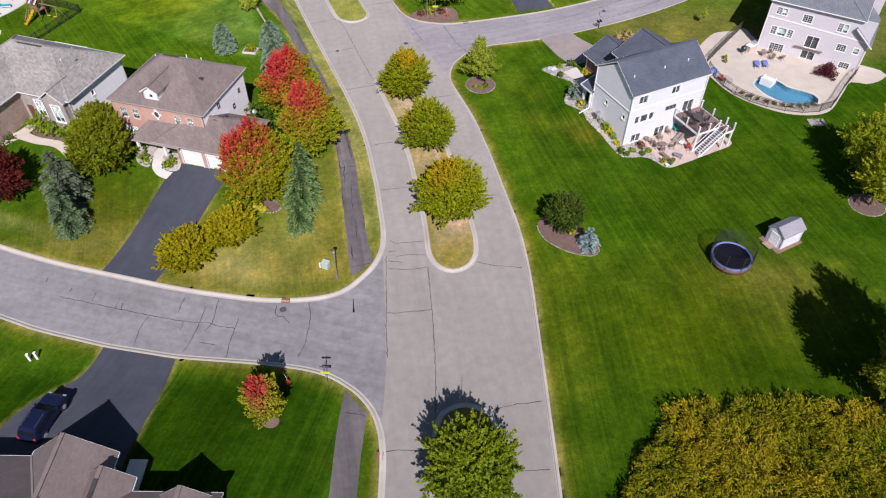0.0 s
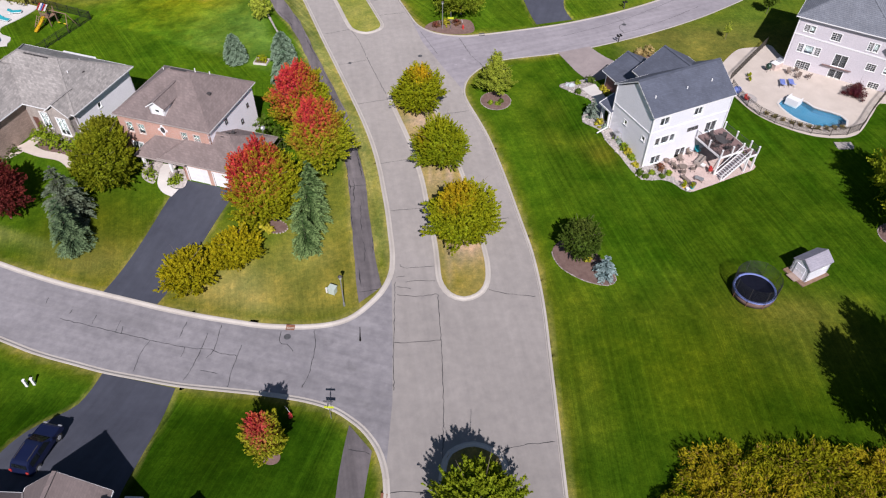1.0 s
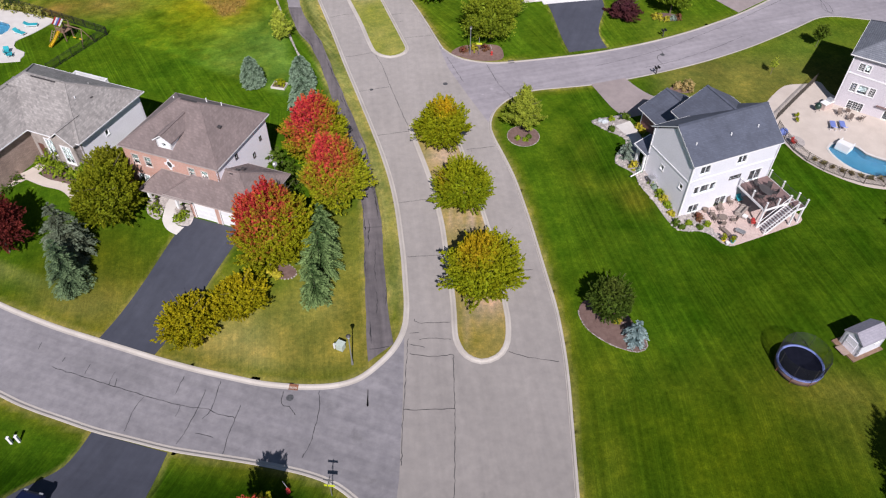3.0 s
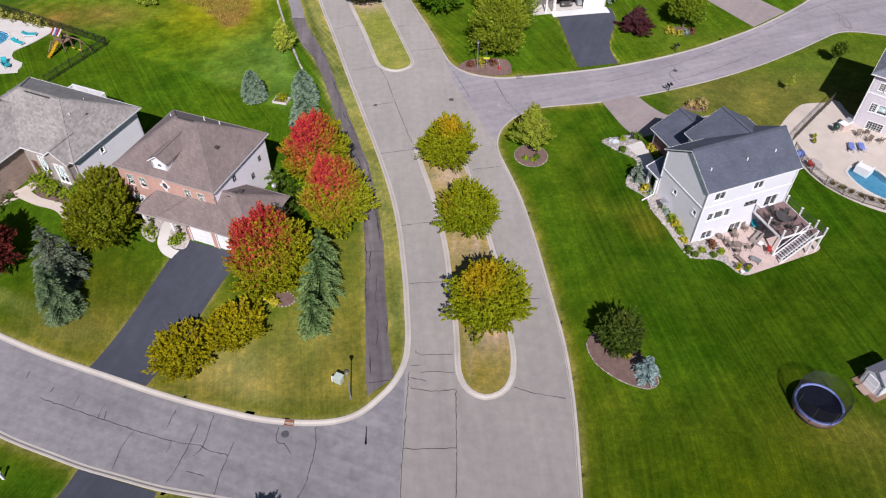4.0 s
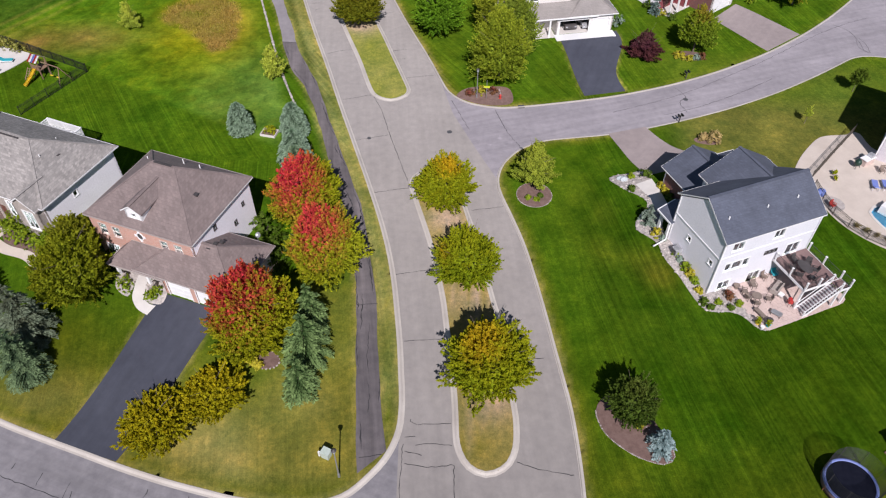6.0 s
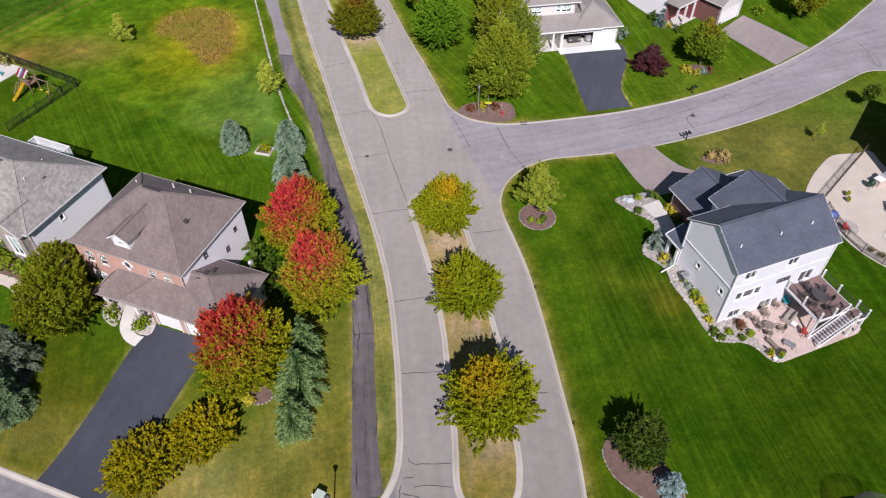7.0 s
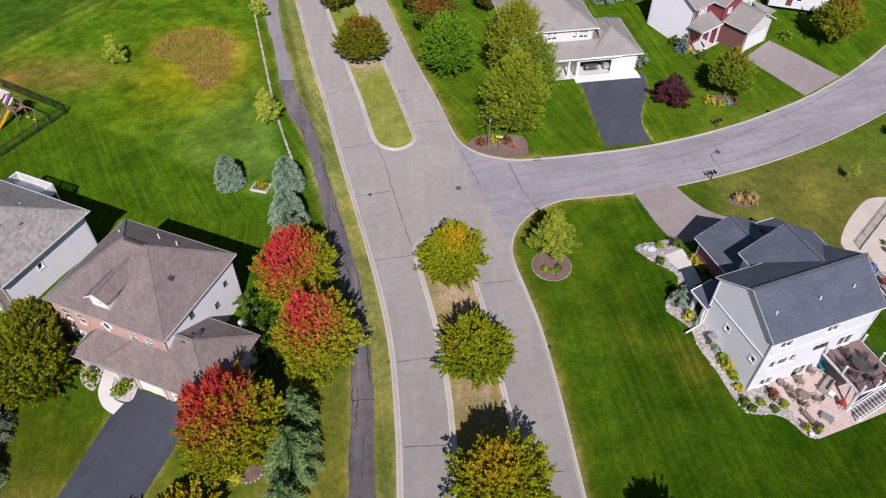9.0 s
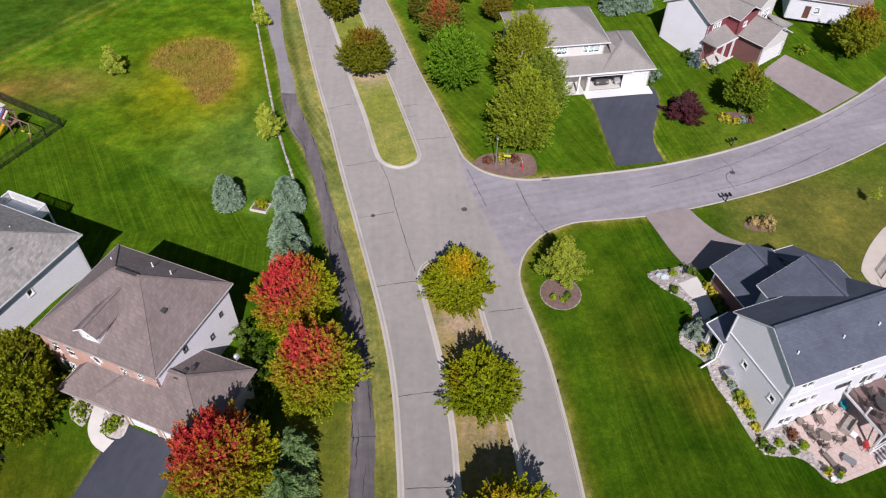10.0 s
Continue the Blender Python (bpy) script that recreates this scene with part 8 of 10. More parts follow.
# ---- outdoor furniture ----
def chair(x, y, z, ang, mat="wicker", label="brown wicker patio chair on tan pavers", s=1.0):
    t = thing("chair", pose(x, y, z, 0, 0, ang), label, "chair", "patio chairs")
    part("seat", boxes((-0.27 * s, 0.27 * s, -0.27 * s, 0.27 * s, 0.38, 0.45)), M[mat], t)
    part("backrest", boxes((-0.27 * s, 0.27 * s, 0.0, 0.05, 0, 0.5), m=pose(0, 0.24 * s, 0.44, -14)), M[mat], t)
    for a, b in ((-1, -1), (1, -1), (-1, 1), (1, 1)):
        part("leg", boxes((a * 0.24 * s - 0.02, a * 0.24 * s + 0.02, b * 0.24 * s - 0.02, b * 0.24 * s + 0.02, 0, 0.39)), M["dark"], t)
    for a in (-1, 1):
        part("armrest", boxes((a * 0.28 * s - 0.03, a * 0.28 * s + 0.03, -0.25 * s, 0.25 * s, 0.6, 0.64), (a * 0.28 * s - 0.02, a * 0.28 * s + 0.02, -0.25 * s, -0.21 * s, 0.4, 0.6)), M[mat], t)
    return t


def lounger(x, y, z, ang, mat="blue", label="blue cushioned lounger beside the pool"):
    t = thing("sun_lounger", pose(x, y, z, 0, 0, ang), label, "lounger", "pool loungers")
    part("mattress", boxes((-0.33, 0.33, -1.0, 0.35, 0.30, 0.39)), M[mat], t)
    part("backrest", boxes((-0.33, 0.33, 0, 0.72, 0, 0.08), m=pose(0, 0.36, 0.32, 32)), M[mat], t)
    part("frame", boxes((-0.35, 0.35, -1.02, -0.98, 0.22, 0.3), (-0.35, -0.31, -1.0, 0.9, 0.22, 0.3), (0.31, 0.35, -1.0, 0.9, 0.22, 0.3)), M["white"], t)
    for a, b in ((-0.3, -0.9), (0.3, -0.9), (-0.3, 0.75), (0.3, 0.75)):
        part("leg", boxes((a - 0.02, a + 0.02, b - 0.02, b + 0.02, 0, 0.24)), M["white"], t)
    return t


def round_table(x, y, z, r, label, mat="dark", sy=1.0, h=0.73):
    t = thing("table", pose(x, y, z, 0, 0, 23), label, "table")
    bm = bmesh.new()
    bmesh.ops.create_cone(bm, cap_ends=True, segments=32, radius1=r, radius2=r * 0.98, depth=0.04, matrix=pose(0, 0, h) @ Matrix.Diagonal((1, sy, 1, 1)))
    part("tabletop", bm, M[mat], t)
    for a in range(4):
        c = radians(45 + 90 * a)
        bm = bmesh.new()
        tube(bm, (0.62 * r * math.cos(c), 0.62 * r * sy * math.sin(c), h - 0.02), (0.75 * r * math.cos(c), 0.75 * r * sy * math.sin(c), 0), 0.025)
        part("leg", bm, M["dark"], t)
    return t


def pot(x, y, z, r, mat, label, plant=True, seed=1):
    t = thing("plant_pot", pose(x, y, z), label, "plant pot")
    bm = bmesh.new()
    tube(bm, (0, 0, 0), (0, 0, r * 1.5), r * 0.75, r, 14)
    tube(bm, (0, 0, r * 1.4), (0, 0, r * 1.55), r * 1.08, r * 1.08, 14)
    part("pot", bm, M[mat], t)
    if plant:
        f = new("foliage", crown_mesh("foliage", r * 1.1, r, seed, green_to_gold(amount=0.4), clumps=24, leaves=8, size=0.12, spread=0.07))
        f.parent, f.matrix_basis = t, pose(0, 0, r * 2.1)
    return t


def at_w(x, y):
    (a, b), = local(WO, WA, [(x, y)])
    return a, b, float(ground(a, b)) + 0.1


for x, y, a in ((3.45, -1.55, 60), (4.8, -1.2, -10), (5.1, -3.2, -120), (3.6, -3.2, 150), (3.3, -2.3, 95)):
    chair(*at_w(x, y), WA + a, "sling", "brown sling patio chair round a low table")
round_table(*at_w(4.2, -2.5), 0.5, "low round fire table on the patio", "sling", h=0.5)
chair(*at_w(6.6, -0.65), WA + 15, label="brown wicker armchair by the house wall")
chair(*at_w(7.78, -0.72), WA - 10, "teal", "bright teal patio chair")
sofa = thing("sofa", pose(*at_w(6.9, -2.3), 0, 0, WA + 205), "grey-cushioned patio sofa under the deck's edge", "sofa")
part("seat", boxes((-0.75, 0.75, -0.38, 0.38, 0.12, 0.42)), M["tanfab"], sofa)
part("backrest", boxes((-0.75, 0.75, 0.28, 0.42, 0.42, 0.78)), M["tanfab"], sofa)
for a in (-0.8, 0.8):
    part("armrest", boxes((a - 0.07, a + 0.07, -0.38, 0.42, 0.0, 0.6)), M["tanfab"], sofa)
ottoman = thing("ottoman", pose(*at_w(6.7, -3.2), 0, 0, WA + 20), "small white cushioned ottoman on the patio", "ottoman")
part("cushion", boxes((-0.26, 0.26, -0.26, 0.26, 0.28, 0.42)), M["white"], ottoman)
part("base", boxes((-0.22, 0.22, -0.22, 0.22, 0.0, 0.28)), M["tanfab"], ottoman)
grill = thing("grill", pose(*at_w(6.75, -4.4), 0, 0, WA + 60), "small red grill at the foot of the stairs", "grill")
part("body", boxes((-0.27, 0.27, -0.2, 0.2, 0.45, 0.72)), M["red"], grill)
bm = bmesh.new()
tube(bm, (-0.27, 0, 0.72), (0.27, 0, 0.72), 0.2, n=14)
part("lid", bm, M["red"], grill)
for a, b in ((-0.24, -0.16), (0.24, -0.16), (-0.24, 0.16), (0.24, 0.16)):
    part("leg", boxes((a - 0.02, a + 0.02, b - 0.02, b + 0.02, 0, 0.46)), M["dark"], grill)
bench = thing("bench", pose(*at_w(3.14, -4.33), 0, 0, WA - 85), "low brown patio bench", "bench")
part("seat", boxes((-0.65, 0.65, -0.22, 0.22, 0.34, 0.42)), M["sling"], bench)
for a in (-0.55, 0.55):
    part("leg", boxes((a - 0.04, a + 0.04, -0.19, 0.19, 0, 0.35)), M["sling"], bench)
rug = thing("coffee_table", pose(*at_w(4.7, -4.95), 0, 0, WA - 60), "low grey patio table with rounded corners", "table")
bm = boxes((-0.55, 0.55, -0.32, 0.32, 0.32, 0.38))
bmesh.ops.bevel(bm, geom=[e for e in bm.edges if abs(e.verts[0].co.z - e.verts[1].co.z) > 0.03], offset=0.1, segments=3, affect="EDGES")
part("tabletop", bm, M["metal"], rug)
for a, b in ((-0.45, -0.25), (0.45, -0.25), (-0.45, 0.25), (0.45, 0.25)):
    part("leg", boxes((a - 0.03, a + 0.03, b - 0.03, b + 0.03, 0, 0.33)), M["dark"], rug)
pot(*at_w(2.25, -5.2), 0.24, "yellow", "yellow pot of flowers on the patio", seed=71)
pot(*at_w(3.0, -5.8), 0.24, "teal", "teal pot on the patio", seed=72)
pot(*at_w(2.27, -5.85), 0.2, "white", "white plant pot at the patio's corner", False)
pot(*at_w(3.45, -5.48), 0.3, "dark", "dark round fire bowl", False)
pot(*at_w(3.14, -0.62), 0.3, "wicker", "dark wicker pot by the wall", False)
# deck dining set
DZ = -0.35 + 2.78
(dx, dy), = local(WO, WA, [(8.75, -2.75)])
round_table(dx, dy, DZ, 0.58, "dark oval dining table on the deck", sy=1.65)
for a, rx, ry in ((90, 0.1, 1.35), (270, 0.1, 1.35), (38, 1.2, 0.8), (142, 1.2, 0.8), (218, 1.2, 0.8), (322, 1.2, 0.8)):
    (cx, cy), = local(WO, WA, [(8.75 + rx * math.cos(radians(a)), -2.75 + ry * math.sin(radians(a)))])
    chair(cx, cy, DZ, WA + a - 90, "dark", "dark metal chair round the deck table")
ac = thing("air_conditioner", pose(*at_w(-0.7, 5.0), 0, 0, WA), "grey air-conditioning unit beside the house wall", "air conditioner")
part("cabinet", boxes((-0.4, 0.4, -0.4, 0.4, 0.05, 0.8)), M["silver"], ac, "pale grey metal cabinet")
for i in range(9):
    part("louvre", boxes((-0.415, -0.4, -0.36, 0.36, 0.12 + 0.07 * i, 0.15 + 0.07 * i)), M["dark"], ac)
bm = bmesh.new()
bmesh.ops.create_cone(bm, cap_ends=True, segments=24, radius1=0.33, radius2=0.33, depth=0.03, matrix=pose(0, 0, 0.815))
part("fan_grille", bm, M["metal"], ac)

# pool-side things
lounger(44.8, 91.1, 0.18, PA + 200)
lounger(46.05, 91.2, 0.18, PA + 203)
box_ = thing("pool_slide", pose(45.2, 87.1, 0.15, 0, 0, PA + 166), "boxy white pool steps standing at the water's edge", "pool steps")
part("top", boxes((-0.85, 0.85, -0.1, 0.85, 0.62, 0.72)), M["white"], box_)
for a in (-0.8, 0.8):
    part("side", boxes((a - 0.05, a + 0.05, -0.7, 0.85, -0.5, 0.62)), M["white"], box_)
part("back_panel", boxes((-0.75, 0.75, 0.8, 0.85, -0.5, 0.62)), M["white"], box_)
for i in range(3):
    part("tread", boxes((-0.75, 0.75, -0.72 + 0.22 * i, -0.5 + 0.22 * i, -0.2 + 0.25 * i, -0.14 + 0.25 * i)), M["white"], box_)
part("front_panel", boxes((-0.75, 0.75, -0.12, -0.06, -0.5, 0.62)), M["white"], box_)
for x, y, a in ((46.5, 94.0, 30), (47.45, 92.95, -20), (48.9, 93.0, 240), (47.75, 94.6, 170)):
    chair(x, y, 0.18, PA + a, "wicker", "brown patio chair by the pool house wall")
bbq = thing("grill_station", pose(45.2, 95.7, 0.18, 0, 0, PA + 65), "pinkish stone grill station with a white counter on the pool deck", "grill")
part("cabinet", boxes((-0.85, 0.85, -0.42, 0.42, 0, 0.85)), M["flag"], bbq)
part("counter", boxes((-0.92, 0.92, -0.48, 0.48, 0.85, 0.92)), M["white"], bbq)
part("hood", boxes((0.1, 0.8, -0.36, 0.36, 0.92, 1.25)), M["silver"], bbq)
egg = thing("grill", pose(43.75, 94.75, 0.18), "dark green dome grill on a stand, on the pool deck", "grill")
bm = bmesh.new()
bmesh.ops.create_uvsphere(bm, u_segments=18, v_segments=12, radius=0.42, matrix=pose(0, 0, 0.75) @ Matrix.Diagonal((1, 1, 1.15, 1)))
part("dome", bm, M["egg"], egg)
for k in range(3):
    a = 2.1 * k
    bm = bmesh.new()
    tube(bm, (0.3 * math.cos(a), 0.3 * math.sin(a), 0.5), (0.45 * math.cos(a), 0.45 * math.sin(a), 0), 0.03, n=6)
    part("leg", bm, M["dark"], egg)
pot(40.65, 93.0, 0.18, 0.2, "stone_pale", "pot with a clipped shrub on the pool deck", seed=73)
pot(40.45, 91.95, 0.18, 0.18, "stone_pale", "pot with a clipped shrub on the pool deck", seed=74)
tub = thing("ball", pose(37.9, 88.9, 0.17), "big blue inflated ball beside the pool fence", "ball")
bm = bmesh.new()
bmesh.ops.create_uvsphere(bm, u_segments=20, v_segments=12, radius=0.55, matrix=pose(0, 0, 0.53))
bmesh.ops.scale(bm, vec=(1, 1, 0.94), verts=bm.verts[:])
part("skin", bm, M["blue"], tub)
bm = bmesh.new()
bmesh.ops.create_cone(bm, cap_ends=True, segments=12, radius1=0.07, radius2=0.05, depth=0.04, matrix=pose(0, 0, 1.04))
part("valve", bm, M["white"], tub)
chair(38.7, 86.9, 0.18, PA + 60, "red", "red patio chair beside the pool fence")
matt = thing("rug", pose(39.1, 87.6, 0.172, 0, 0, 0), "round grey outdoor rug on the pool deck", "rug")
bm = bmesh.new()
bmesh.ops.create_cone(bm, cap_ends=True, segments=40, radius1=1.3, radius2=1.28, depth=0.02, matrix=pose(0, 0, 0.012))
part("weave", bm, M["rock"], matt)
stp = thing("step", pose(48.6, 77.6, float(ground(48.6, 77.6)), 0, 0, 3), "grey stone landing outside the pool fence", "step")
part("slab", boxes((-1.1, 1.1, -0.5, 0.5, -0.1, 0.14)), M["rock"], stp)
part("slab", boxes((-1.0, 1.0, -0.8, -0.52, -0.1, 0.06)), M["rock"], stp)
PB = [(-72.2, 104.2, 70), (-71.6, 106.6, 100)]
for x, y, a in PB:
    lounger(x, y, 0.21, a, "teal", "teal cushioned lounger beside a pool")
for x, y, a in ((-71.2, 98.6, 20), (-72.8, 97.6, 60), (-70.3, 97.8, 120)):
    chair(x, y, 0.21, a, "teal", "teal cushioned terrace chair beside a pool", 1.4)
for i, (x, y) in enumerate(((-71.2, 109.3), (-73.4, 110.2), (-76, 110.9), (-78.5, 111.5))):
    shrub(x, y, 0.7, 0.8, 80 + i, green_to_gold(g=(0.13, 0.17, 0.02), y=(0.36, 0.32, 0.1), amount=0.5), "tufted ornamental grass behind a pool")

# ---- playset, trampoline, shed ----
ps = thing("playset", pose(-64.6, 103.8, 0.12, 0, 0, -20), "cedar climbing frame with a yellow slide and striped canopy", "playset")
for a, b in ((-0.7, -0.7), (0.7, -0.7), (-0.7, 0.7), (0.7, 0.7)):
    part("post", boxes((a - 0.06, a + 0.06, b - 0.06, b + 0.06, 0, 2.7)), M["cedar"], ps)
part("platform", boxes((-0.8, 0.8, -0.8, 0.8, 1.35, 1.42)), M["cedar"], ps)
for i, mt in enumerate(("red", "white", "blue", "red", "white")):
    a, b = -0.85 + 0.34 * i, -0.85 + 0.34 * (i + 1)
    bm = bmesh.new()
    lo = [(a, -0.95, 2.6), (b, -0.95, 2.6), (b, 0, 3.3), (a, 0, 3.3), (b, 0.95, 2.6), (a, 0.95, 2.6)]
    v = [bm.verts.new(p) for p in lo]
    bm.faces.new((v[0], v[1], v[2], v[3]))
    bm.faces.new((v[3], v[2], v[4], v[5]))
    bmesh.ops.solidify(bm, geom=bm.faces[:], thickness=0.03)
    part("canopy", bm, M[mt], ps)
for i in range(3):
    for s in (-0.75, 0.75):
        part("guard_board", boxes((-0.7, 0.7, s - 0.02, s + 0.02, 1.55 + 0.22 * i, 1.68 + 0.22 * i)), M["cedar"], ps)
bm = bmesh.new()
sec = [(-0.28, 0.2), (-0.25, 0.02), (0.25, 0.02), (0.28, 0.2)]
rows = []
for i in range(9):
    f = i / 8
    y, z = -0.8 - 2.4 * f, 1.4 * (1 - f) ** 1.2 + 0.12
    rows.append([bm.verts.new((x, y, z + u)) for x, u in sec])
for r0, r1 in zip(rows, rows[1:]):
    for j in range(3):
        bm.faces.new((r0[j], r0[j + 1], r1[j + 1], r1[j]))
bmesh.ops.solidify(bm, geom=bm.faces[:], thickness=0.03)
part("slide", bm, M["yellow"], ps, "yellow plastic slide")
lad = bmesh.new()
for a in (-1.5, -1.0):
    tube(lad, (a, -0.75, 1.4), (a, -1.9, 0), 0.05)
for i in range(5):
    f = (i + 0.5) / 5
    tube(lad, (-1.5, -0.75 - 1.15 * f, 1.4 * (1 - f)), (-1.0, -0.75 - 1.15 * f, 1.4 * (1 - f)), 0.04)
part("ladder", lad, M["cedar"], ps)
bm = bmesh.new()
tube(bm, (0.7, 0, 2.35), (4.0, 0, 2.35), 0.07)
part("swing_beam", bm, M["cedar"], ps)
for s in (-1, 1):
    bm = bmesh.new()
    tube(bm, (3.9, 0, 2.4), (4.3, s * 1.1, 0), 0.06)
    part("swing_leg", bm, M["cedar"], ps)
for x in (1.8, 3.0):
    bm = boxes((x - 0.25, x + 0.25, -0.1, 0.1, 0.55, 0.6))
    sw = part("swing", bm, M["yellow"], ps, "yellow swing seat")
    for s in (-0.22, 0.22):
        bm = bmesh.new()
        tube(bm, (x + s, 0, 0.6), (x + s, 0, 2.35), 0.012, n=5)
        part("swing_rope", bm, M["dark"], sw)

tr = thing("trampoline", pose(30.35, 52.05, 0.12), "round black trampoline with a blue pad and safety net", "trampoline")
R, HT = 2.1, 0.85
bm = bmesh.new()
bmesh.ops.create_circle(bm, cap_ends=True, radius=R - 0.18, segments=48, matrix=pose(0, 0, HT))
bmesh.ops.solidify(bm, geom=bm.faces[:], thickness=0.02)
[n for n in M["mat_black"].node_tree.nodes if n.type == "BSDF_PRINCIPLED"][0].inputs["Specular IOR Level"].default_value = 0.08
part("jump_mat", bm, M["mat_black"], tr)
nseg = 48
V, Fc = [], []
for r0, z in ((R - 0.20, HT + 0.01), (R - 0.18, HT + 0.06), (R + 0.02, HT + 0.06), (R + 0.06, HT - 0.02), (R - 0.15, HT - 0.02)):
    V += [(r0 * math.cos(2 * math.pi * i / nseg), r0 * math.sin(2 * math.pi * i / nseg), z) for i in range(nseg)]
for k in range(5):
    for i in range(nseg):
        j = (i + 1) % nseg
        Fc.append((k * nseg + i, k * nseg + j, ((k + 1) % 5) * nseg + j, ((k + 1) % 5) * nseg + i))
pad = new("pad", mesh_of("pad", V, Fc, M["padblue"], True))
pad.parent = tr
V = [(r0 * math.cos(2 * math.pi * i / nseg), r0 * math.sin(2 * math.pi * i / nseg), z) for r0, z in ((R - 0.03, 0.12), (R - 0.02, HT - 0.02), (R - 0.05, HT - 0.02), (R - 0.06, 0.12)) for i in range(nseg)]
Fc = [(k * nseg + i, k * nseg + (i + 1) % nseg, ((k + 1) % 4) * nseg + (i + 1) % nseg, ((k + 1) % 4) * nseg + i) for k in range(4) for i in range(nseg)]
skirt = tagged(new("skirt", mesh_of("skirt", V, Fc, M["mulch"], True)), "brown skirt round the frame")
skirt.parent = tr
for k in range(8):
    a = 2 * math.pi * k / 8 + 0.2
    bm = bmesh.new()
    tube(bm, (R * math.cos(a), R * math.sin(a), -0.1), (R * math.cos(a), R * math.sin(a), HT), 0.03)
    part("leg", bm, M["rust"], tr)
    bm = bmesh.new()
    tube(bm, ((R + 0.05) * math.cos(a), (R + 0.05) * math.sin(a), HT - 0.2), ((R + 0.08) * math.cos(a), (R + 0.08) * math.sin(a), HT + 1.9), 0.022)
    part("net_pole", bm, M["dark"], tr)
bm = bmesh.new()
for k in range(96):
    a, c = 2 * math.pi * k / 96, 2 * math.pi * (k + 1) / 96
    r0, r1 = R + 0.02, R + 0.06
    tube(bm, (r0 * math.cos(a), r0 * math.sin(a), HT), (r1 * math.cos(a), r1 * math.sin(a), HT + 1.85), 0.009, n=3, cap=False)
    for q in range(20):
        f = q / 19
        rr, z = r0 + (r1 - r0) * f, HT + 0.05 + 1.8 * f
        tube(bm, (rr * math.cos(a), rr * math.sin(a), z), (rr * math.cos(c), rr * math.sin(c), z), 0.009, n=3, cap=False)
part("safety_net", bm, M["fence"], tr, "thin black safety net")

sh = thing("shed", pose(36.1, 53.75, 0.12, 0, 0, 28.5), "small white garden shed with a grey gabled roof", "shed")
part("base", boxes((-0.55, 3.2, -0.35, 2.4, -0.05, 0.12)), M["cedar"], sh)
wall(sh, (0, 0), (3.1, 0), 0.1, 1.8, "siding_white", [(1.9, 2.35, 1.15, 1.45, "one")])
wall(sh, (3.1, 0), (3.1, 2.05), 0.1, 1.8, "siding_white", gable=0.68)
wall(sh, (3.1, 2.05), (0, 2.05), 0.1, 1.8, "siding_white")
wall(sh, (0, 2.05), (0, 0), 0.1, 1.8, "siding_white", gable=0.68)
part("door", boxes((-0.05, -0.004, 0.45, 1.6, 0.12, 1.7)), M["siding_lifted"], sh, "pale plank shed door")
part("door_brace", boxes((-0.065, -0.05, 0.5, 1.55, 0.88, 0.94)), M["siding_lifted"], sh)
part("ramp", boxes((-1.0, 0, 0, 1.1, -0.03, 0.03), m=pose(0, 0.5, 0.13, 0, 8)), M["stone"], sh, "grey timber ramp before the door")
gable(sh, "shed_roof", 0, 3.1, 0, 2.05, 1.75, 0.66, "x", 0.1, ends="", gutters="", cap=False)


# ---- street furniture ----
def post_lamp(x, y, h, label):
    t = thing("street_lamp", pose(x, y, float(ground(x, y))), label, "street lamp", "street lamps")
    bm = bmesh.new()
    tube(bm, (0, 0, -0.2), (0, 0, h - 0.35), 0.075, 0.05, 10)
    tube(bm, (0, 0, -0.05), (0, 0, 0.45), 0.12, 0.10, 10)
    part("pole", bm, M["metal"], t)
    bm = bmesh.new()
    tube(bm, (0, 0, h - 0.38), (0, 0, h - 0.05), 0.11, 0.19, 12)
    part("lantern", bm, M["blind"], t)
    bm = bmesh.new()
    tube(bm, (0, 0, h - 0.05), (0, 0, h + 0.12), 0.23, 0.05, 12)
    part("cap", bm, M["dark"], t)
    return t


post_lamp(-11.1, 48.8, 4.4, "grey street lamp on a pole at the corner lawn")
post_lamp(-3.4, 104.9, 4.4, "grey street lamp on a pole in a mulch bed")


def sign_post(x, y, label, blades=True):
    t = thing("street_sign", pose(x, y, float(ground(x, y))), label, "street sign", "street signs")
    bm = bmesh.new()
    tube(bm, (0, 0, -0.2), (0, 0, 2.9), 0.035, n=8)
    part("pole", bm, M["metal"], t)
    part("plate", boxes((-0.42, 0.42, -0.05, -0.035, 1.75, 2.05)), M["signgreen"], t, "yellow-green sign plate")
    if blades:
        part("blade", boxes((-0.42, 0.42, -0.012, 0.012, 2.7, 2.88)), M["iron"], t, "dark street-name blade")
        part("blade", boxes((-0.012, 0.012, -0.42, 0.42, 2.48, 2.66)), M["iron"], t, "dark street-name blade")
    return t


sign_post(-10.5, 36.0, "street sign with dark blades and a yellow-green plate")
sign_post(-2.1, 104.75, "street sign with a yellow-green plate in a mulch bed", False)


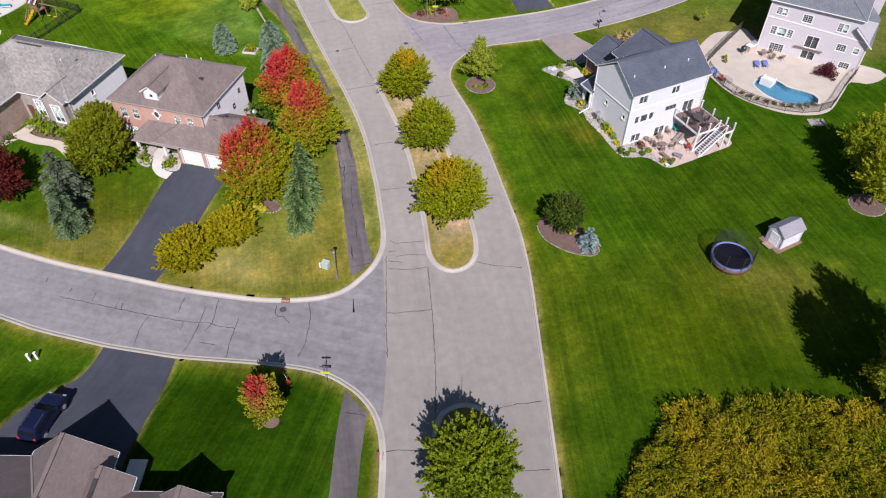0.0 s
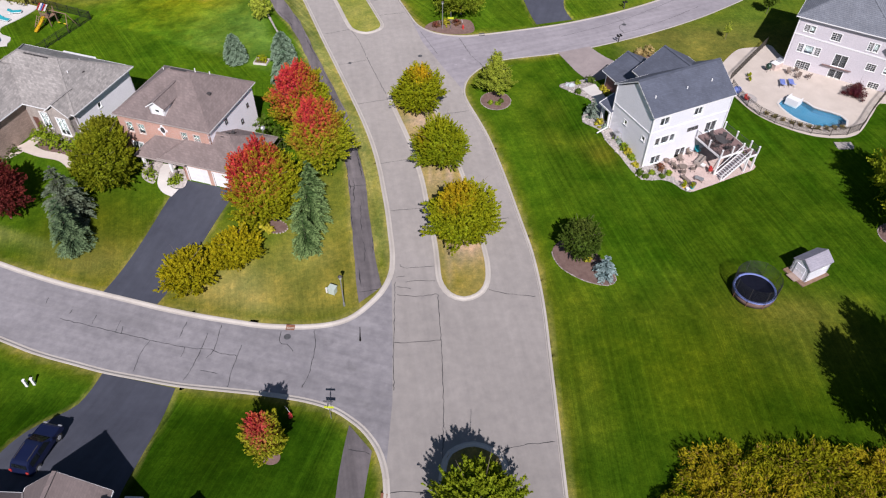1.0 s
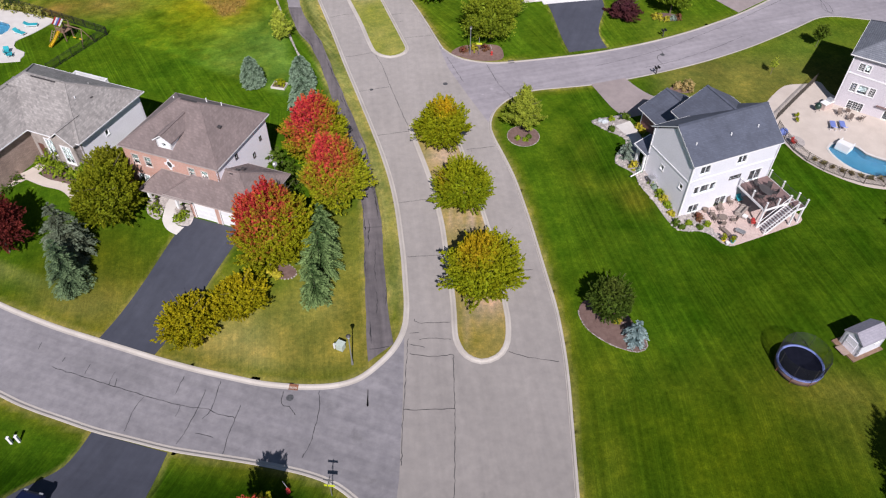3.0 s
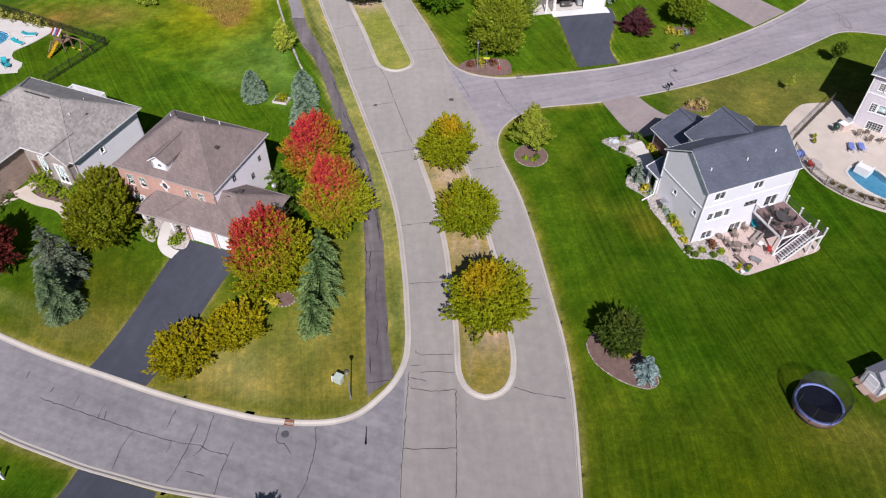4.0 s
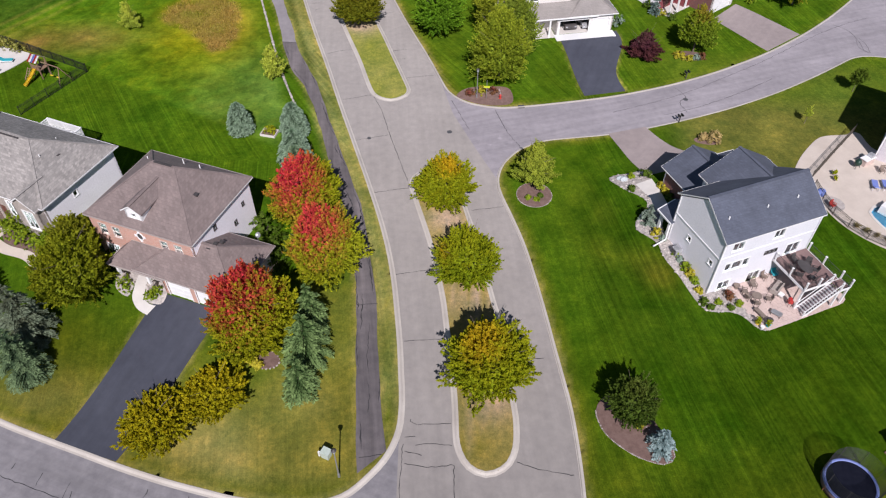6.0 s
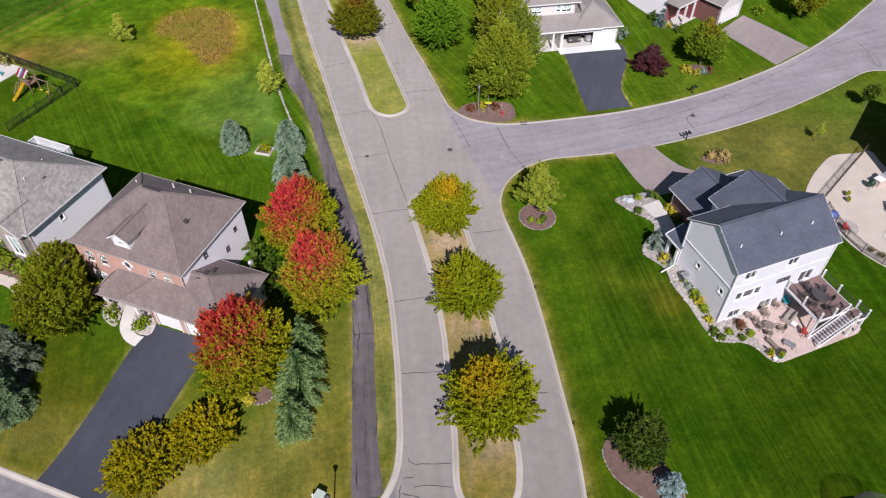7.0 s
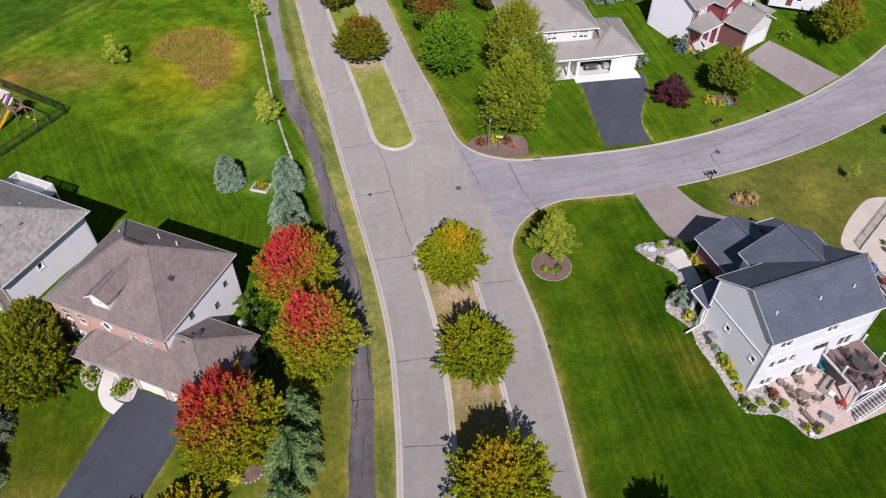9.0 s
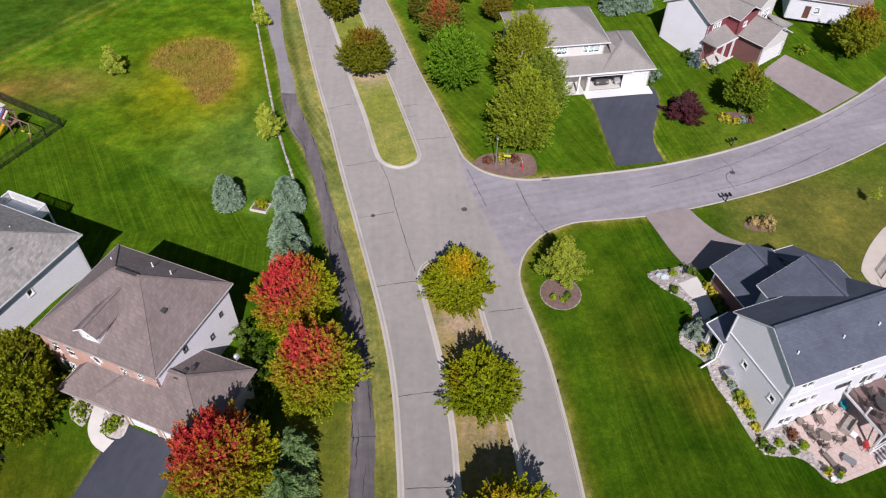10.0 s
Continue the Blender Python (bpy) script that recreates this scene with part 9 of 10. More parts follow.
def hydrant(x, y, label):
    t = thing("hydrant", pose(x, y, float(ground(x, y))), label, "hydrant", "hydrants")
    bm = bmesh.new()
    tube(bm, (0, 0, -0.1), (0, 0, 0.55), 0.13, 0.12, 12)
    tube(bm, (0, 0, 0.55), (0, 0, 0.72), 0.15, 0.05, 12)
    tube(bm, (0, 0, 0.0), (0, 0, 0.06), 0.19, 0.19, 12)
    part("body", bm, M["red"], t)
    for a in (0, 90, 180):
        bm = bmesh.new()
        c = radians(a)
        tube(bm, (0.1 * math.cos(c), 0.1 * math.sin(c), 0.42), (0.21 * math.cos(c), 0.21 * math.sin(c), 0.42), 0.055, n=8)
        part("outlet", bm, M["red"], t)
    bm = bmesh.new()
    tube(bm, (0.1, 0, 0.4), (-0.25, 0.1, 1.6), 0.015, n=5)
    part("marker_rod", bm, M["white"], t, "white marker rod")
    return t


hydrant(-14.1, 36.0, "red hydrant with a white marker rod by the kerb")
hydrant(-0.2, 105.0, "red hydrant in a mulch bed by the kerb")


def mailbox(x, y, ang, label):
    t = thing("mailbox", pose(x, y, float(ground(x, y)), 0, 0, ang), label, "mailbox", "mailboxes")
    part("post", boxes((-0.06, 0.06, -0.06, 0.06, -0.2, 1.05)), M["dark"], t)
    part("arm", boxes((-0.4, 0.4, -0.05, 0.05, 0.95, 1.03)), M["dark"], t)
    for s in (-0.24, 0.24):
        bm = bmesh.new()
        box(bm, s - 0.1, s + 0.1, -0.26, 0.26, 1.04, 1.18)
        tube(bm, (s, -0.26, 1.18), (s, 0.26, 1.18), 0.1, n=12)
        part("box", bm, M["fence"], t)
    return t


mailbox(23.4, 102.0, 25, "black twin mailbox on a post at the kerb")
mailbox(25.75, 112.8, 25, "black twin mailbox on a post at the kerb")
ub = thing("utility_box", pose(-12.5, 50.5, float(ground(-12.5, 50.5)), 0, 0, -20), "pale green utility pedestal on the lawn", "utility box")
part("cabinet", boxes((-0.35, 0.35, -0.3, 0.3, -0.1, 0.75)), M["boxgreen"], ub)
part("lid", boxes((-0.4, 0.4, -0.35, 0.35, 0.75, 0.84)), M["boxgreen"], ub)
part("side_post", boxes((-0.62, -0.48, -0.3, -0.16, -0.1, 0.7)), M["white"], ub)
for x, y, a in ((-38.6, 38.2, 10), (-38.0, 38.4, 10)):
    up = thing("utility_marker", pose(x, y, float(ground(x, y)), 0, 0, a), "short white utility marker on the lawn", "utility marker")
    part("post", boxes((-0.1, 0.1, -0.1, 0.1, -0.1, 0.9)), M["white"], up)
    part("cap", boxes((-0.12, 0.12, -0.12, 0.12, 0.9, 0.97)), M["white"], up)


# ---- cracks, covers, grates in the streets ----
WEST_CRACKS = (
    [(-39.0, 46.1), (-33.0, 44.7), (-25.9, 43.2), (-23.0, 43.0), (-22.2, 42.6), (-20.4, 42.4)],
    [(-32.9, 46.1), (-32.9, 44.7)], [(-32.4, 45.4), (-32.3, 44.5)], [(-29.2, 43.8), (-29.6, 42.5), (-29.6, 40.2)],
    [(-26.3, 46.2), (-26.5, 44.3)], [(-25.6, 43.2), (-25.7, 42.0)], [(-23.9, 45.0), (-24.0, 43.0), (-24.4, 40.4), (-24.7, 39.4)],
    [(-22.8, 46.0), (-22.8, 43.0), (-23.3, 42.0)], [(-23.4, 40.6), (-21.8, 40.3)], [(-20.3, 43.6), (-20.5, 40.7), (-20.5, 38.9)],
    [(-41.3, 48.7), (-41.2, 47.9)], [(-38.2, 47.3), (-38.3, 46.7)], [(-35.5, 46.7), (-35.6, 45.6)],
    [(-13.6, 45.7), (-13.2, 43.2), (-13.3, 40.4), (-13.7, 39.1)], [(-16.8, 45.4), (-16.7, 44.1), (-16.0, 43.9), (-15.2, 43.1)],
)
AVENUE_CRACKS = (
    [(-6.3, 52.3), (-5.9, 46.6), (-5.7, 43.6), (-5.3, 39.2)], [(-5.9, 54.8), (-5.5, 54.3), (-2.4, 54.7)], [(-6.2, 52.9), (-5.3, 53.1)],
    [(-5.2, 52.3), (-3.9, 52.6), (-2.1, 52.6)], [(-6.1, 51.6), (-5.2, 51.6), (-4.6, 51.4)], [(-5.9, 50.6), (-4.0, 50.4), (-1.8, 50.8)],
    [(-1.8, 50.8), (-1.2, 44.8), (-0.7, 37.6), (-0.6, 32.7)], [(-5.8, 44.5), (-4.1, 44.6), (-1.2, 45.0)], [(4.4, 33.5), (5.9, 34.1), (9.0, 34.6)],
    [(-4.8, 29.4), (-3.7, 29.6), (-1.6, 29.6)], [(6.6, 27.9), (9.0, 28.0)], [(3.5, 51.6), (5.3, 51.2), (8.2, 50.9)],
    [(-7.7, 63.1), (-3.8, 63.8)], [(4.4, 62.3), (5.8, 62.5)], [(-9.9, 71.6), (-6.2, 72.6)], [(-14.1, 84.2), (-10.0, 85.5)], [(-2.5, 82.3), (1.0, 83.3)],
)
JUNCTION_CRACKS = (
    [(-18.2, 93.8), (-14.2, 95.4)], [(-21.6, 102.7), (-20.4, 103.1), (-17.7, 104.3)], [(-17.7, 104.3), (-15.9, 100.7), (-13.7, 94.8), (-10.5, 86.7)],
    [(-6.8, 104.1), (-3.9, 97.7)], [(-0.8, 102.5), (1.1, 97.6), (2.7, 94.9)], [(-26.2, 114.1), (-24.7, 115.0), (-22.7, 115.7)],
    [(-13.7, 108.9), (-9.6, 110.1)], [(-16.6, 116.0), (-14.6, 116.7)], [(-15.9, 113.6), (-14.5, 114.1)], [(-31.9, 129.3), (-30.8, 129.6)],
    [(-31.0, 127.1), (-30.3, 127.7)], [(-19.4, 127.4), (-18.1, 127.9)], [(-25.1, 137.9), (-24.1, 138.2)],
    [(24.0, 110.4), (25.2, 108.4), (24.2, 106.9), (24.9, 104.7)], [(53.4, 126.8), (53.1, 124.7), (54.1, 123.1)], [(54.0, 127.3), (54.5, 125.6), (54.4, 123.1)],
)
EAST_CRACKS = (
    [(14.9, 103.55), (20.05, 106.2), (25.5, 109.45), (31.2, 113.75), (37.4, 118.6), (43.3, 123.8), (48.25, 128.1), (52.4, 131.2), (57.3, 134.2)],
    [(51.3, 131.3), (53.1, 129.5), (53.7, 126.1), (53.7, 123.9), (54.3, 123.2)], [(21.8, 103.7), (26.5, 106.0), (33.2, 110.4), (38.1, 114.3)])
PATH_CRACKS = ([(-33.3, 116.2), (-31.4, 116.6)], [(-12.9, 67.0), (-10.9, 67.4)], [(-9.8, 50.6), (-7.9, 51.1)], [(-8.6, 33.1), (-6.8, 32.8)])
street_ob = [o for o in bpy.data.objects if o.name.startswith("road")]
crk = np.random.default_rng(21)
for row in WEST_CRACKS + AVENUE_CRACKS + JUNCTION_CRACKS + EAST_CRACKS + PATH_CRACKS:
    ln = spline(row, 0.35)
    ln = ln + crk.normal(size=ln.shape) * 0.03
    nn = normals_of(ln)
    w = (0.016 + 0.022 * crk.random(len(ln)))[:, None]
    z = 0.009 if on_road(ln[:1, 0], ln[:1, 1])[0] else None
    Lp, Rp = ln + nn * w, ln - nn * w
    V = []
    for a, b in zip(Lp, Rp):
        for p in (a, b):
            V.append((p[0], p[1], 0.010 if z else float(ground(*p)) + 0.034))
    Fc = [(2 * i, 2 * i + 1, 2 * i + 3, 2 * i + 2) for i in range(len(ln) - 1)]
    ob = new("crack", mesh_of("crack", V, Fc, M["tar"]))
    mid = ln[len(ln) // 2]
    host = street_ob[1] if inside(WEST, mid[:1], mid[1:])[0] else street_ob[2] if inside(EAST, mid[:1], mid[1:])[0] else street_ob[0]
    ob.parent = host


path_ob = [o for o in bpy.data.objects if o.name.startswith("path")]
for k in range(30):
    y0, f, L = 51.5 + 2.2 * k + crk.uniform(-1.5, 1.5), crk.choice((0.07, 0.13, 0.5, 0.86, 0.93)) + crk.normal() * 0.03, crk.uniform(1.5, 7)
    ys = np.arange(y0, y0 + L, 0.3)
    if ys[-1] > 116:
        continue
    xl, xr = np.interp(ys, PATH_L[::-1, 1], PATH_L[::-1, 0]), np.interp(ys, PATH_R[::-1, 1], PATH_R[::-1, 0])
    ln = np.column_stack([xl * (1 - f) + xr * f + np.cumsum(crk.normal(size=len(ys))) * 0.05, ys])
    ln = ln + crk.normal(size=ln.shape) * 0.03
    nn = normals_of(ln)
    w = (0.02 + 0.05 * crk.random(len(ln)) ** 2)[:, None] * np.sin(np.linspace(0.15, 2.99, len(ln)))[:, None]
    V = [(p[0], p[1], float(ground(*p)) + 0.031) for a, b in zip(ln + nn * w, ln - nn * w) for p in (a, b)]
    ob = new("crack", mesh_of("crack", V, [(2 * i, 2 * i + 1, 2 * i + 3, 2 * i + 2) for i in range(len(ln) - 1)], M["tar"]))
    ob.parent = path_ob[0]


def cover(x, y, r, mat, label):
    t = thing("manhole_cover", pose(x, y, 0.006), label, "manhole cover", "manhole covers")
    bm = bmesh.new()
    bmesh.ops.create_cone(bm, cap_ends=True, segments=28, radius1=r, radius2=r, depth=0.02, matrix=pose(0, 0, 0.002))
    part("ring", bm, M["iron"], t)
    bm = bmesh.new()
    bmesh.ops.create_cone(bm, cap_ends=True, segments=28, radius1=r * 0.8, radius2=r * 0.78, depth=0.02, matrix=pose(0, 0, 0.006))
    for i in range(5):
        box(bm, -r * 0.5, r * 0.5, -r * 0.5 + i * r * 0.25 - 0.015, -r * 0.5 + i * r * 0.25 + 0.015, 0.016, 0.022)
    part("lid", bm, M[mat], t)


mark = thing("paint_mark", pose(-9.1, 45.4, 0.012, 0, 0, -82), "worn white paint mark on the street", "paint mark")
bm = bmesh.new()
v = [bm.verts.new(p) for p in ((-0.9, -0.03, 0), (-0.2, -0.05, 0), (0.75, -0.1, 0), (0.9, -0.04, 0), (0.8, 0.08, 0), (0.1, 0.04, 0), (-0.9, 0.02, 0))]
bm.faces.new(v)
bmesh.ops.solidify(bm, geom=bm.faces[:], thickness=0.004)
part("stripe", bm, M["white"], mark)
cover(-16.1, 44.8, 0.34, "iron", "dark iron manhole cover in worn asphalt")
cover(-6.4, 96.9, 0.34, "iron", "dark iron manhole cover in the junction")
cover(-16.5, 94.5, 0.25, "iron", "small dark valve cover in the road")
cover(25.1, 107.7, 0.34, "iron", "dark iron manhole cover in the side street")
for x, y, a, mt in ((-16.0, 45.85, -2, "rust"), (-5.2, 28.9, 88, "rust"), (2.7, 103.4, 14, "iron")):
    t = thing("storm_drain", pose(x, y, 0.045, 0, 0, a), "rusty iron storm drain grate set in the kerb", "storm drain", "storm drains")
    bm = boxes((-0.42, 0.42, -0.26, -0.22, 0.0, 0.06), (-0.42, 0.42, 0.22, 0.26, 0.0, 0.17), (-0.42, -0.38, -0.22, 0.22, 0.0, 0.06), (0.38, 0.42, -0.22, 0.22, 0.0, 0.06))
    part("frame", bm, M[mt], t)
    for i in range(7):
        part("bar", boxes((-0.34 + 0.11 * i, -0.30 + 0.11 * i, -0.22, 0.22, 0.01, 0.05)), M[mt], t)
    part("back", boxes((-0.42, 0.42, 0.06, 0.24, 0.05, 0.165)), M[mt], t)


# ---- vehicles ----
def car(x, y, z, ang, paint, label):
    """A parked sport utility car."""
    t = thing("car", pose(x, y, z, 0, 0, ang), label, "car", "cars")
    prof = [(-2.3, 0.45), (-2.32, 0.85), (-2.2, 1.05), (-1.95, 1.55), (-1.7, 1.68), (-0.3, 1.72), (0.15, 1.62), (0.95, 1.12), (2.0, 0.98), (2.25, 0.8), (2.3, 0.45)]
    bm = bmesh.new()
    rows = [[bm.verts.new((a, s * (0.93 - 0.17 * max(0.0, (b - 1.0) / 0.7)), b)) for a, b in prof] for s in (-1, 1)]
    for i in range(len(prof)):
        j = (i + 1) % len(prof)
        bm.faces.new((rows[0][i], rows[0][j], rows[1][j], rows[1][i]))
    bm.faces.new(rows[0][::-1])
    bm.faces.new(rows[1])
    bmesh.ops.bevel(bm, geom=bm.edges[:], offset=0.05, segments=2, affect="EDGES")
    part("body", bm, M[paint], t)
    def pane(a, b, wa, wb, name="windscreen"):
        bm = bmesh.new()
        v = [bm.verts.new(p) for p in ((a[0], -wa, a[1]), (a[0], wa, a[1]), (b[0], wb, b[1]), (b[0], -wb, b[1]))]
        bm.faces.new(v)
        bmesh.ops.solidify(bm, geom=bm.faces[:], thickness=0.012)
        part(name, bm, M["carglass"], t)
    pane((0.92, 1.16), (0.2, 1.625), 0.74, 0.66)
    pane((-2.16, 1.12), (-1.97, 1.54), 0.74, 0.66, "rear_window")
    for s in (-1, 1):
        for a, b in ((-1.75, -0.75), (-0.68, 0.25)):
            bm = bmesh.new()
            v = [bm.verts.new(p) for p in ((a, s * 0.915, 1.1), (b + (0.35 if b > 0 else 0), s * 0.915, 1.1), (b, s * 0.80, 1.56), (a + 0.08, s * 0.80, 1.56))]
            bm.faces.new(v)
            bmesh.ops.solidify(bm, geom=bm.faces[:], thickness=0.012)
            part("side_window", bm, M["carglass"], t)
        part("mirror", boxes((0.62, 0.82, s * 1.0 - 0.1, s * 1.0 + 0.1, 1.08, 1.24)), M[paint], t)
        part("headlight", boxes((2.12, 2.27, s * 0.68 - 0.16, s * 0.68 + 0.16, 0.74, 0.88)), M["silver"], t)
        part("taillight", boxes((-2.33, -2.25, s * 0.76 - 0.1, s * 0.76 + 0.1, 0.85, 1.12)), M["red"], t)
        for xx in (-1.4, 1.4):
            bm = bmesh.new()
            tube(bm, (xx, s * 0.72, 0.36), (xx, s * 0.95, 0.36), 0.36, n=22)
            wh = part("wheel", bm, M["rubber"], t)
            bm = bmesh.new()
            tube(bm, (xx, s * 0.93, 0.36), (xx, s * 0.965, 0.36), 0.23, 0.2, n=14)
            part("rim", bm, M["silver"], wh)
    for s in (-0.6, 0.6):
        part("roof_rail", boxes((-1.6, -0.2, s - 0.02, s + 0.02, 1.72, 1.77)), M["dark"], t)
    return t


cg = bpy.data.materials.new("car glass")
cg.use_nodes = True
cb = cg.node_tree.nodes["Principled BSDF"]
cb.inputs["Base Color"].default_value, cb.inputs["Roughness"].default_value = (0.02, 0.025, 0.03, 1), 0.05
M["carglass"] = cg
car(-33.9, 31.3, float(ground(-33.9, 31.3)) + 0.05, 80, "carpaint", "dark navy sport utility car parked on a driveway")
car(9.0, 123.9, 1.5, 286, "dark", "dark car parked inside an open garage")
car(11.6, 124.6, 1.5, 286, "silver", "silver car parked inside an open garage")


# ---- tall grass, flowers, shrubs ----
def blades(name, P, height, width, tints, label, seed, lean=0.35, per=7, spread=0.22):
    r = np.random.default_rng(seed)
    n = len(P)
    B = np.repeat(P, per, 0) + r.normal(size=(n * per, 2)) * spread
    k = len(B)
    hgt = height * r.uniform(0.65, 1.15, k)
    a, ln = r.uniform(0, 6.283, k), r.normal(size=(k, 2)) * lean
    side = np.stack([np.cos(a), np.sin(a)], 1) * width * r.uniform(0.6, 1.4, k)[:, None]
    z = ground(B[:, 0], B[:, 1])
    top = B + ln * hgt[:, None]
    mid = B + ln * hgt[:, None] * 0.35
    V = np.stack([np.column_stack([B - side * 0.5, z]), np.column_stack([B + side * 0.5, z]), np.column_stack([mid + side, z + hgt * 0.62]), np.column_stack([top + side * 0.2, z + hgt * np.clip(1 - (ln ** 2).sum(1) * 0.4, 0.4, 1)]), np.column_stack([mid - side, z + hgt * 0.62])], 1).reshape(-1, 3)
    Fc = np.arange(5 * k).reshape(k, 5)
    w = np.repeat(np.clip(value_noise(P[:, 0], P[:, 1], 2.2, seed) * 1.5 - 0.25 + r.normal(size=n) * 0.12, 0, 1), per)
    u = r.random(k)
    c = np.where((u < 0.16)[:, None], np.array(tints[2]), blend(tints[0], tints[1], w))
    ob = new(name, mesh_of(name, V, Fc, M["blade"], tint=np.repeat(c, 5, 0)))
    return tagged(ob, label, "grass", kind="stuff")


def thicket(P, height, seed):
    """A dense plot of leafy prairie stems whose tops sway in clumps."""
    r = np.random.default_rng(seed)
    n, per = len(P), 20
    tops = height * (0.75 + 0.5 * value_noise(P[:, 0], P[:, 1], 1.6, seed))
    flow = value_noise(P[:, 0], P[:, 1], 2.6, 5) * 9
    lean = np.stack([np.cos(flow), np.sin(flow), np.zeros(n)], 1)
    Q = np.repeat(np.column_stack([P, ground(P[:, 0], P[:, 1])]), per, 0)
    f = np.repeat(np.linspace(0.25, 1.0, per)[None], n, 0).ravel()
    Q = Q + r.normal(size=Q.shape) * (0.15, 0.15, 0.06) + np.repeat(lean, per, 0) * (f ** 2 * 0.35)[:, None]
    Q[:, 2] += f * np.repeat(tops, per)
    D = unit(np.repeat(lean, per, 0) * 0.8 + r.normal(size=Q.shape) * 0.55 + np.array((0, 0, 0.5)))
    b = unit(np.cross(D, r.normal(size=Q.shape)))
    s = r.uniform(0.20, 0.40, len(Q))[:, None]
    V = np.stack([Q - D * s * 0.5, Q + b * s * 0.17, Q + D * s * 0.6, Q - b * s * 0.17], 1).reshape(-1, 3)
    w = np.repeat(value_noise(P[:, 0], P[:, 1], 3.0, 9) * 1.5 - 0.25 + r.normal(size=n) * 0.22, per)
    c = blend((0.215, 0.225, 0.008), (0.36, 0.285, 0.014), w)
    c = np.where((r.random(len(Q)) < 0.09)[:, None], np.array((0.22, 0.14, 0.04)), c)
    ob = new("tall_grass", mesh_of("tall_grass", V, np.arange(len(V)).reshape(-1, 4), M["blade"], tint=np.repeat(c, 4, 0)))
    return tagged(ob, "dense plot of tall yellow-green prairie plants", "grass", kind="stuff")


THICK = np.array([(13.6, 12), (13.9, 24.5), (16.0, 28.6), (18.6, 31.4), (19.4, 33.4), (21.5, 34.0), (26, 34.2), (31, 34.6), (36, 34.2), (40.5, 33.6), (46, 33), (46, 12)])
tp = scatter(THICK, 6400, 31)
thicket(tp, 1.55, 32)
gp = scatter(PATCH, 1500, 33)
gp = gp[0.6 * value_noise(gp[:, 0], gp[:, 1], 1.5, 51) + 0.6 * value_noise(gp[:, 0], gp[:, 1], 0.6, 52) > 0.5]
blades("tall_grass", gp, 0.32, 0.028, ((0.48, 0.31, 0.08), (0.36, 0.35, 0.05), (0.54, 0.41, 0.13)), "patch of tall rust-gold dry grass in the meadow", 34, per=15, spread=0.6)
straw_tuft = green_to_gold(g=(0.24, 0.20, 0.07), y=(0.48, 0.36, 0.17), amount=0.5)
for x, y, s, r_ in ((27.2, 98.2, 35, 0.8), (25.9, 98.5, 36, 0.5)):
    shrub(x, y, r_, r_ * 0.95, s, straw_tuft, "tan tufted ornamental grass", "grass", "ornamental_grass", size=0.12, clumps=160, lumps=16, upright=2.2)

dk = green_to_gold(g=(0.05, 0.09, 0.01), y=(0.1, 0.15, 0.02), amount=0.4)
br = green_to_gold(g=(0.10, 0.18, 0.012), y=(0.24, 0.29, 0.02), amount=0.45)
ye = green_to_gold(g=(0.17, 0.2, 0.02), y=(0.45, 0.38, 0.04), amount=0.55)
rd = red_top(red=(0.22, 0.05, 0.05), mid=(0.2, 0.07, 0.05), low=(0.13, 0.07, 0.04))
gy = green_to_gold(g=(0.16, 0.22, 0.18), y=(0.26, 0.32, 0.27), amount=0.5)
SHRUBS = [  # the white house's bed
    (17.7, 89.4, 0.8, dk), (15.95, 89.1, 0.4, br), (15.7, 86.6, 0.45, dk), (19.3, 87.4, 0.65, ye), (19.7, 86.5, 0.65, ye), (20.0, 85.4, 0.6, dk), (20.2, 84.6, 0.6, dk), (17.0, 83.0, 0.4, dk), (17.7, 79.4, 0.65, ye), (18.4, 78.8, 0.4, gy)]
SHRUBS += [(*local(WO, WA, [(x, y)])[0], r_, pg) for x, y, r_, pg in ((-0.75, 4.9, 0.45, br), (-0.8, 4.1, 0.4, gy), (-0.75, 3.1, 0.6, br), (-0.7, 2.3, 0.6, ye), (-0.75, 1.5, 0.5, br), (-0.9, 0.3, 0.45, ye), (-1.2, -1.1, 0.5, dk), (-0.95, -2.0, 0.4, dk), (0.2, -1.7, 0.4, br), (0.97, -2.6, 0.4, dk), (2.1, -2.5, 0.4, br), (1.66, -1.33, 0.65, rd))]
for i, (x, y, r_, pg) in enumerate(SHRUBS):
    shrub(x, y, r_ * 0.68, r_ * 0.6, 100 + i, pg, {id(dk): "small dark green shrub in a rock bed", id(br): "small bright green shrub in a rock bed", id(ye): "yellow flowering shrub in a rock bed", id(rd): "small reddish shrub in a rock bed", id(gy): "small grey-green shrub in a rock bed"}[id(pg)])
spruce(16.9, 81.0, 2.7, 0.75, 125, "small blue-green spruce in a rock bed", tone=(0.12, 0.16, 0.12), tip=(0.27, 0.33, 0.27))
BS = [(-36.0, 65.8), (-35.2, 64.8), (-32.4, 63.95), (-32.1, 64.6)] + local(BO, BA, [(2.3, -0.9), (1.2, -0.9), (0.2, -1.0)]) + local(GO, GA, [(-5.1, -0.1), (-3.1, -0.75), (-1.4, -0.8), (0.4, -0.5), (-6.9, -5.0), (-6.9, -3.4)])
